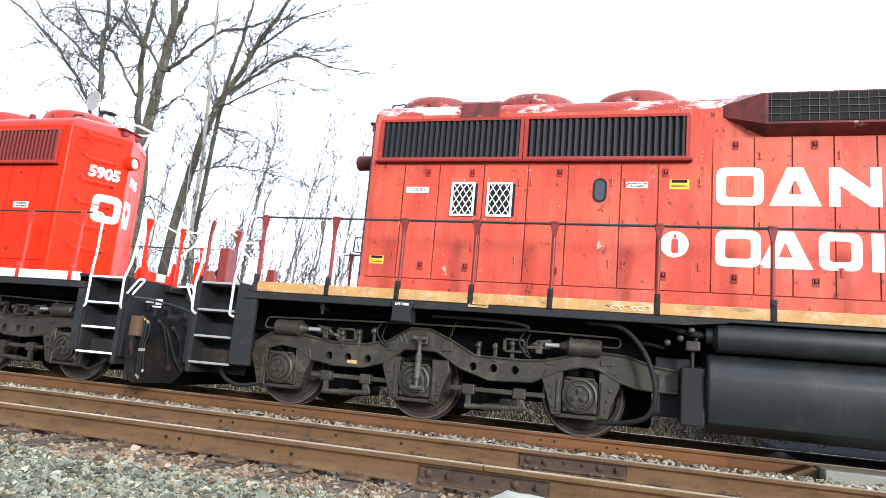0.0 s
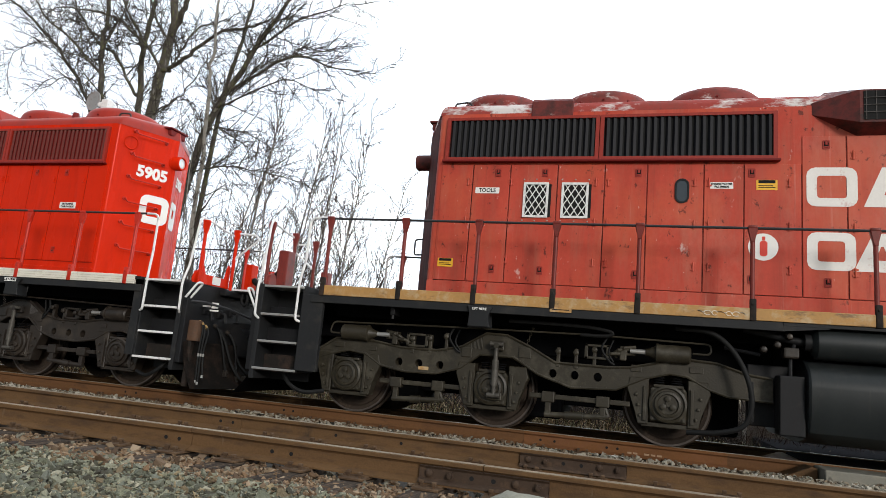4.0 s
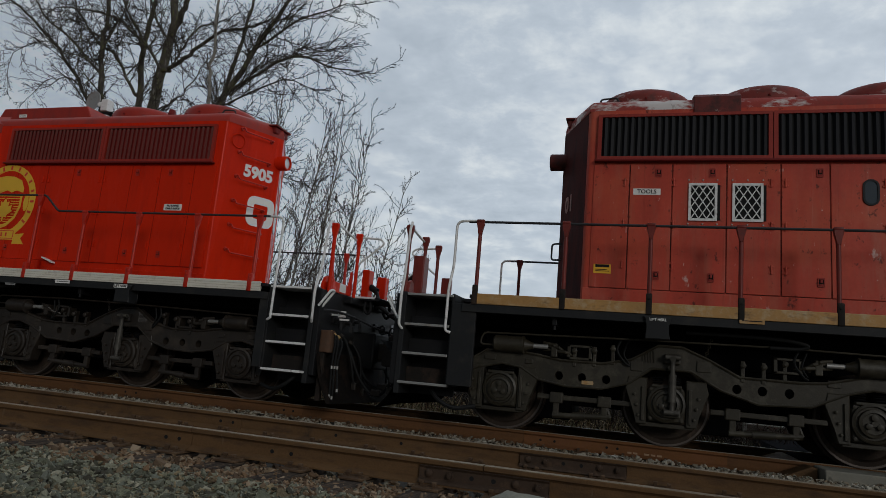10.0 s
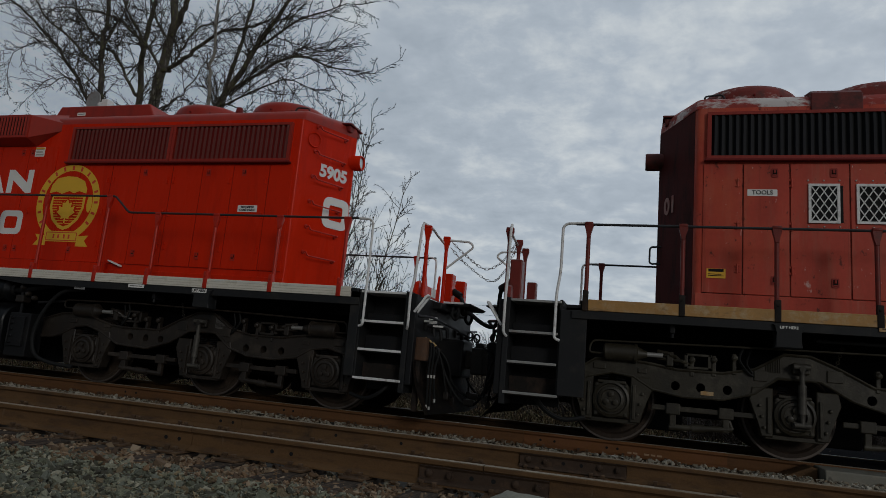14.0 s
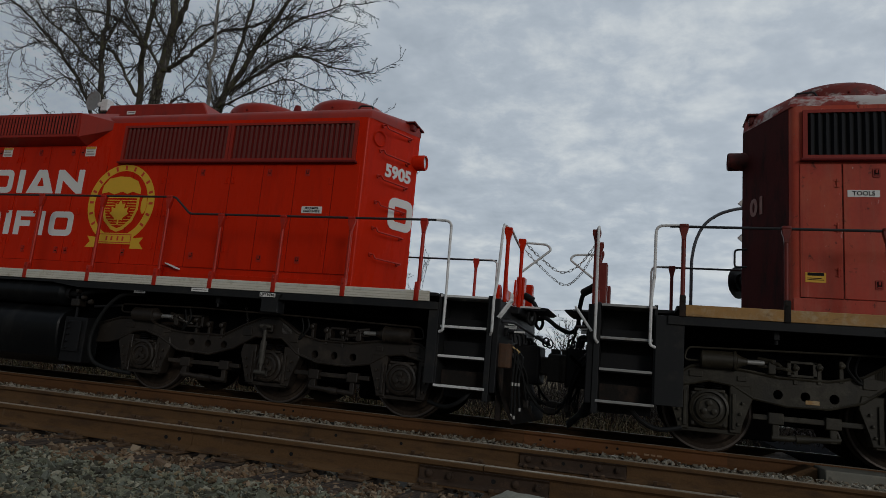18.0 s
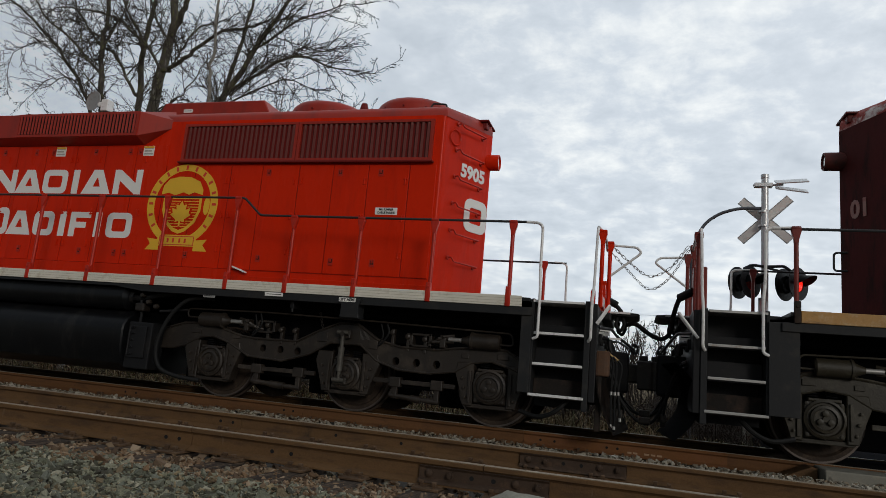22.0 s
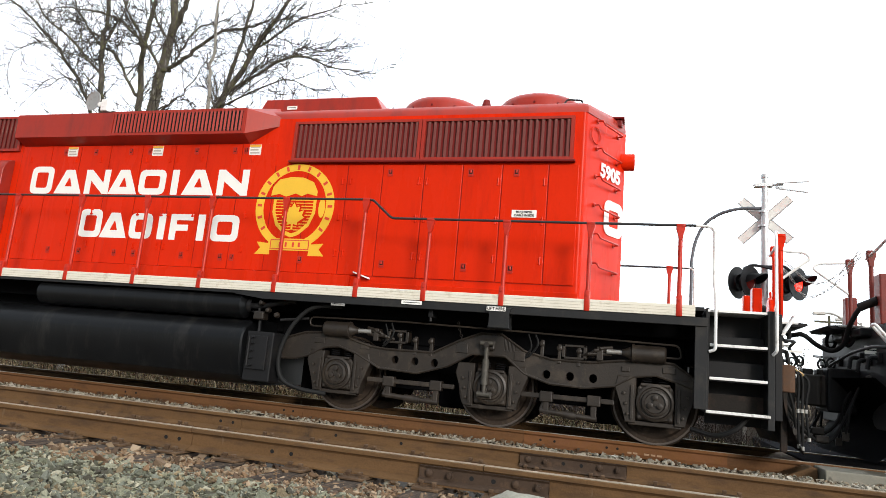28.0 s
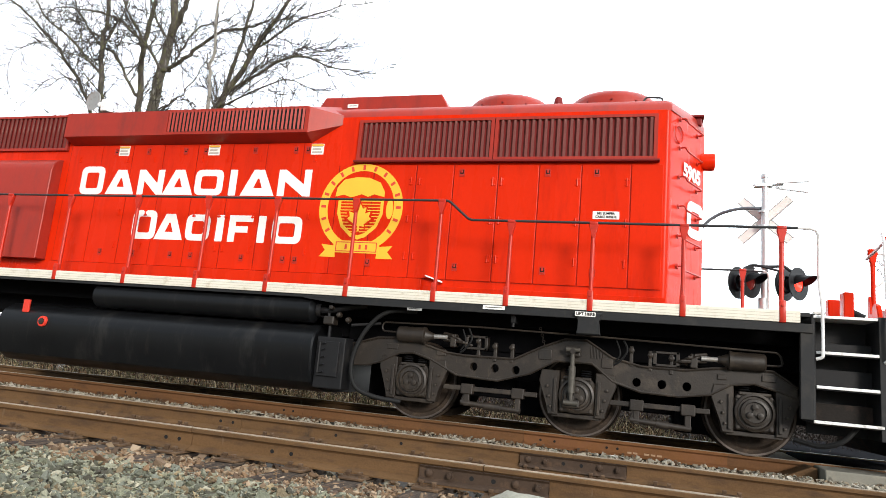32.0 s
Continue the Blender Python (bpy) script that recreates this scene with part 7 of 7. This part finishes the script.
bare_tree(11, (
    (((-19.8, -0.6), (-20.1, 4.7), (-20.3, 9.9), (-20.0, 13.5), (-20.3, 17.3)), 22.0, 22.4, 0.300, 0.150),
    (((-19.9, 13.8), (-19.4, 14.6), (-19.0, 15.2), (-18.5, 16.3)), 22.2, 21.6, 0.150, 0.090),
    (((-19.3, 12.2), (-18.2, 12.8), (-16.8, 13.4), (-15.4, 13.4), (-14.2, 13.4), (-12.9, 13.4)), 22.0, 20.8, 0.100, 0.020),
    (((-19.3, 12.9), (-18.7, 14.2), (-18.1, 14.5), (-17.1, 15.2)), 22.1, 23.0, 0.050, 0.015),
    (((-20.1, 12.2), (-20.7, 13.1), (-22.3, 14.4), (-23.6, 14.7), (-25.0, 14.9), (-25.9, 14.4)), 22.0, 20.9, 0.075, 0.020),
    (((-20.3, 13.9), (-21.6, 15.6), (-22.6, 17.4)), 22.2, 23.2, 0.060, 0.030),
    (((-19.9, 10.2), (-18.4, 10.8), (-17.4, 11.7), (-16.8, 12.3)), 22.0, 21.0, 0.045, 0.012),
    (((-19.7, 6.5), (-18.7, 6.3), (-17.6, 5.7)), 22.0, 21.0, 0.050, 0.020),
), "tall bare tree with a stout mossy trunk")
bare_tree(12, (
    (((-20.2, -0.6), (-21.2, 7.9), (-21.6, 10.8), (-21.8, 12.7), (-21.8, 14.1), (-21.7, 15.6), (-21.7, 17.1)), 22.8, 22.8, 0.160, 0.080),
    (((-21.8, 13.5), (-22.6, 14.7), (-23.7, 16.0), (-24.7, 17.9)), 22.8, 23.6, 0.070, 0.030),
    (((-21.9, 11.5), (-22.9, 13.0), (-24.2, 14.1), (-25.4, 15.7), (-25.9, 16.9)), 22.8, 21.8, 0.080, 0.030),
    (((-21.8, 13.3), (-21.1, 14.1), (-21.2, 13.7)), 22.8, 22.5, 0.040, 0.020),
), "bare dark tree with an upright forked stem")
bare_tree(13, (
    (((-20.7, -0.6), (-21.9, 7.6), (-22.6, 11.1), (-23.0, 13.1), (-23.1, 14.6), (-23.4, 16.6)), 21.6, 21.8, 0.150, 0.070),
    (((-22.9, 12.0), (-24.3, 13.4), (-25.8, 14.5), (-26.7, 15.7)), 21.6, 20.8, 0.070, 0.030),
    (((-22.5, 9.3), (-23.4, 10.8), (-25.3, 12.9), (-27.4, 14.7), (-29.8, 16.4), (-32.4, 18.3)), 21.6, 22.6, 0.095, 0.040),
    (((-26.6, 13.9), (-28.0, 13.9), (-29.1, 13.4), (-29.4, 11.9)), 22.2, 22.6, 0.035, 0.008),
    (((-24.5, 11.8), (-25.3, 12.0), (-26.7, 11.8), (-27.7, 11.0)), 21.9, 22.4, 0.040, 0.008),
    (((-22.9, 13.2), (-21.9, 14.4), (-21.3, 15.1)), 21.7, 21.0, 0.050, 0.020),
    (((-25.3, 12.9), (-24.1, 12.8), (-23.1, 12.2)), 22.0, 21.5, 0.025, 0.010),
    (((-22.7, 13.4), (-24.2, 14.2), (-26.0, 15.2), (-27.4, 16.3)), 21.7, 22.6, 0.040, 0.012),
), "bare tree with long limbs leaning aside")
bare_tree(14, (
    (((-17.6, -0.6), (-17.1, 6.4), (-16.2, 10.1), (-15.1, 12.1), (-13.3, 15.6)), 21.0, 21.4, 0.200, 0.060),
    (((-16.9, -0.6), (-16.5, 9.6), (-16.0, 14.1), (-16.3, 16.4)), 21.3, 22.4, 0.130, 0.040),
    (((-15.5, 10.7), (-12.9, 11.7), (-10.7, 10.9), (-9.1, 10.5)), 21.1, 20.0, 0.075, 0.010),
    (((-12.8, 11.6), (-11.3, 11.7), (-10.5, 11.8)), 20.5, 20.3, 0.035, 0.010),
    (((-15.2, 12.3), (-12.3, 13.5), (-9.6, 13.5)), 21.3, 20.4, 0.070, 0.010),
    (((-15.7, 10.0), (-13.1, 10.7), (-11.3, 10.0)), 21.0, 20.2, 0.060, 0.010),
    (((-15.9, 9.0), (-14.3, 8.6), (-12.6, 7.7)), 21.0, 20.3, 0.045, 0.010),
    (((-16.5, 7.3), (-15.0, 7.4), (-12.9, 7.0), (-11.2, 6.5)), 21.0, 20.2, 0.050, 0.010),
    (((-15.6, 10.5), (-14.6, 11.8), (-12.9, 12.7), (-11.4, 13.2)), 21.2, 22.2, 0.040, 0.010),
), "bare spreading tree with long drooping side limbs")
bare_tree(15, (
    (((-15.4, -0.6), (-16.0, 5.0), (-16.2, 9.8), (-16.3, 11.4), (-16.4, 12.9), (-16.5, 15.2)), 20.6, 20.6, 0.095, 0.045),
), "slender bare tree with pale blotched bark", BIRCH, reach=1.3, gap=.26)
# pale slender saplings, leaning towards the light
for i, (x, lean, h, y, r) in enumerate(((-14.3, 1.6, 12.4, 21, .06), (-13.4, 1.7, 11.6, 21.8, .05), (-12.6, 1.5, 11.2, 22.5, .045), (-11.6, 1.4, 10.4, 21.4, .04),
                                         (-15.0, 1.1, 10.8, 20.6, .05), (-18.6, .3, 11.0, 20.5, .05), (-13.9, .7, 9.2, 20.2, .04),
                                         (-10.9, 1.0, 10.2, 21.0, .038), (-10.0, 1.2, 9.4, 20.4, .034), (-9.2, .9, 7.8, 20.8, .03), (-12.1, .6, 9.8, 20.6, .04), (-16.0, .4, 9.6, 20.0, .04), (-17.6, -.3, 9.0, 20.4, .04), (-15.4, .8, 11.2, 22.2, .045), (-14.7, 1.2, 9.0, 22.8, .04), (-13.0, 1.0, 8.4, 20.0, .035), (-16.9, .6, 8.0, 21.0, .035))):
    w = Wood(50 + i)
    pts = w.wander(Vector((x, y, GROUND_FAR)), Vector((lean, .3, h)), h, 9, .03, .01)
    w.limb(pts, r, .012, seg=7)
    w.sprout(pts, r, .012, 2, 1.7, .21, (26, 58), .06, .22, .0082)
    w.finish("sapling", "slender grey-barked bare sapling", BIRCH, TWIG_PALE, "saplings behind the track", "tree")
# thin upright shoots beside the track
for i, (x, y, h, n) in enumerate(((-12.0, 20, 6.6, 11), (-10.6, 19.5, 6.2, 11), (-9.6, 20, 6.8, 10), (-8.7, 19.5, 5.8, 9), (-13.6, 19, 6.4, 11), (-15.2, 19.5, 6.6, 11), (-7.9, 20, 4.8, 8), (-11.3, 20.5, 7.0, 10),
                                   (-16.6, 20.0, 5.6, 10), (-18.0, 20.2, 5.4, 9))):
    w = Wood(80 + i)
    for k in range(n + 2):
        a = Vector((x + w.r.uniform(-.7, .7), y + w.r.uniform(-.5, .5), GROUND_FAR))
        d = Vector((w.r.gauss(.10, .15), w.r.gauss(0, .12), 1))
        hh = h * w.r.uniform(.55, 1.1)
        pts = w.wander(a, d, hh, 8, .035, .02)
        w.limb(pts, .0108, .0055, seg=4)
        w.sprout(pts, .010, .006, 1, .95, .26, (18, 45), .06, .25, .0064)
    w.finish("bare_shrub", "clump of thin bare upright stems", TWIG_PALE, TWIG_PALE, "shrubs behind the track", "shrub")

# ---- low growth behind the train ----


def brush(name, m, n, x0, x1, y0, y1, h, lean, wid, label, seed):
    """Dry blades and stalks, each a narrow bent strip."""
    rng = np.random.default_rng(seed)
    vs, fs = [], []
    for k in range(n):
        x, y = rng.uniform(x0, x1), rng.uniform(y0, y1)
        z = bed_height(x, y) - .02
        hh = h * rng.uniform(.4, 1.15)
        dx, dy = rng.normal(0, lean, 2)
        t = rng.uniform(0, math.pi)
        wx, wy = wid * math.cos(t), wid * math.sin(t)
        o = len(vs)
        for s, q in ((0, 1), (.5, .8), (1, .15)):
            px, py, pz = x + dx * s * s * hh, y + dy * s * s * hh, z + hh * s * (1 - .25 * s * math.hypot(dx, dy))
            vs += [(px - wx * q, py - wy * q, pz), (px + wx * q, py + wy * q, pz)]
        fs += [(o, o + 1, o + 3, o + 2), (o + 2, o + 3, o + 5, o + 4)]
    me = bpy.data.meshes.new(name)
    me.from_pydata(vs, [], fs)
    me.materials.append(m)
    return tagged(new(name, me), label, "grass", kind="stuff")


brush("dry_grass", STRAW, 30000, -24, 0.5, 11.7, 18.5, .62, .6, .006, "dry straw-coloured grass behind the track", 3)
brush("straw_litter", STRAW, 26000, -20, 5.5, 11.15, 13.2, .24, 1.1, .007, "matted pale straw at the foot of the bank", 8)
brush("dead_stalks", TWIG_PALE, 26000, -24, 9, 11.8, 19, 1.15, .9, .006, "tangled dead stalks behind the track", 4)
brush("bramble_thicket", TWIG, 30000, -30, 10, 14.5, 19.5, 1.5, 1.0, .009, "tangled dark brambles behind the track", 6)
brush("green_weeds", GREEN, 6000, -20, 7, 11.7, 16, .25, .7, .009, "low green weeds behind the track", 5)
# far scrub and hills
for i, (x, y, h, sx_) in enumerate(((3, 46, 5.2, 5), (0.5, 44, 4.6, 4), (12, 50, 3.6, 6), (20, 55, 3.6, 7), (-2.5, 48, 5.2, 4), (-9, 50, 4.4, 5), (-16, 50, 4.0, 6), (9, 44, 3.4, 4))):
    w = Wood(120 + i)
    for k in range(40):
        a = Vector((x + w.r.uniform(-sx_, sx_), y + w.r.uniform(-2, 2), -.6))
        pts = w.wander(a, Vector((w.r.gauss(0, .2), w.r.gauss(0, .2), 1)), h * w.r.uniform(.5, 1.1), 5, .08, .02)
        w.limb(pts, .05, .015, seg=4)
        w.sprout(pts, .05, .015, 1, 1.5, .30, (20, 50), .06, .15, .012)
    w.finish("scrub_thicket", "distant thicket of bare brown scrub", TWIG, TWIG_PALE, "far scrub", "thicket")
bm = bmesh.new()
n = 80
prev = None
for i in range(n + 1):
    x = -2200 + 4400 * i / n
    z = 26 + 34 * (noise.noise(Vector((i * .16, 2.2, 0))) + .4 * noise.noise(Vector((i * .6, 5.2, 0))))
    cur = [bm.verts.new((x, 2600, -5)), bm.verts.new((x, 2600, max(6, z))), bm.verts.new((x, 2900, -5))]
    if prev:
        bm.faces.new((prev[0], cur[0], cur[1], prev[1]))
        bm.faces.new((prev[1], cur[1], cur[2], prev[2]))
    prev = cur
setting(part("backdrop_hills", bm, HILL, None, smooth=60), "distant blue hills on the horizon", "hills")

# ---- wayside signal behind the train, seen from its back ----
ws_ = thing("wayside_signal", "tall railway signal with a round grey target and white lamp box", "railway signal", at=(-12.82, 12.6, 0))
bm = bmesh.new()
tube(bm, [(0, 0, -.5), (0, 0, 6.1)], .085, 14, .075)
part("mast", bm, ALU, ws_, smooth=40)
bm = bmesh.new()
lathe(bm, [(.255, 0), (.255, .012), (.0, .03)], (-.50, .0, 6.50), (.15, .98, 0), 36)
part("round_target", bm, STEEL, ws_, "round grey target disc", 40)
bm = bmesh.new()
box(bm, -.10, .10, -.14, .08, 6.17, 6.47, .02)
lathe(bm, [(.06, 0), (.06, .10), (0, .11)], (-.16, -.02, 6.35), (0, -1, 0), 14)
part("lamp_box", bm, WHITE_TUBE, ws_, "white signal lamp box")
bm = bmesh.new()
tube(bm, [(0, 0, 6.0), (0, 0, 6.2)], .045, 10)
box(bm, -.10, .24, -.10, .10, 6.10, 6.15, .01)
part("lamp_bracket", bm, BLACK, ws_)
bm = bmesh.new()
tube(bm, rounded([(.40, 0, 5.86), (1.02, 0, 5.80), (1.58, 0, 5.56), (1.22, 0, 5.54), (.66, 0, 5.60)], .03), .028, 8)
tube(bm, [(1.42, 0, 5.56), (1.26, 0, 5.10)], .034, 8)
tube(bm, [(.40, 0, 5.86), (.05, 0, 5.75)], .028, 8)
part("platform_rail", bm, WHITE_TUBE, ws_, "white bent tube rail", 40)

# ---- wires and lamps far behind ----
ul = thing("utility_line", "two thin overhead wires on far wooden poles", "utility line")
for x in (-30, 15, 60):
    bm = bmesh.new()
    tube(bm, [(x, 62, -.6), (x, 62, 7.6)], .14, 8, .10)
    box(bm, x - 1.1, x + 1.1, 61.9, 62.1, 7.0, 7.15)
    part("pole", bm, BARK, ul)
for dx, z in ((0, 5.6), (0, 6.3), (0, 7.2)):
    bm = bmesh.new()
    for a, b in ((-30, 15), (15, 60)):
        tube(bm, [(a + (b - a) * t / 10, 62, z - 4 * .5 * (t / 10) * (1 - t / 10)) for t in range(11)], .012, 4)
    part("wire", bm, PIPE, ul)
for x, y, h in ((11.2, 40, 5.6), (8.8, 34, 5.2)):
    lp = thing("street_lamp", "slim grey street lamp far behind the track", "street lamp", at=(x, y, -.6))
    bm = bmesh.new()
    tube(bm, curve([(0, 0, 0), (0, 0, h - .6), (-.1, 0, h - .2), (-.45, 0, h), (-.8, 0, h)], 5), .055, 8)
    part("lamp_post", bm, STEEL, lp, smooth=40)
    bm = bmesh.new()
    box(bm, -1.25, -.75, -.12, .12, h - .08, h + .06, .03)
    part("lamp_head", bm, STEEL, lp)


def motions():
    """The train rolls slowly along; its wheels turn with it."""
    for ob, (x, y, z) in CARRIED:
        walk(ob, [(t, pose(x + s, y, z)) for t, s in SHIFT])
    for ws, x in ROLLING:
        walk(ws, [(t, pose(x, 0, WHEEL_R, 0, math.degrees(s / WHEEL_R), 0)) for t, s in SHIFT])
    # the crossing lamps take turns once a second
    for disc, c, lit in FLASHING:
        a = 0 if lit else 180
        rows = [(0.0, pose(*c, 0, 0, a))]
        for k in range(32):
            for t in (k + .20, k + .63):
                rows += [(t + .04 * i, pose(*c, 0, 0, a + 60 * i)) for i in range(4)]
                a += 180
        walk(disc, rows + [(32.0, pose(*c, 0, 0, a))])


motions()
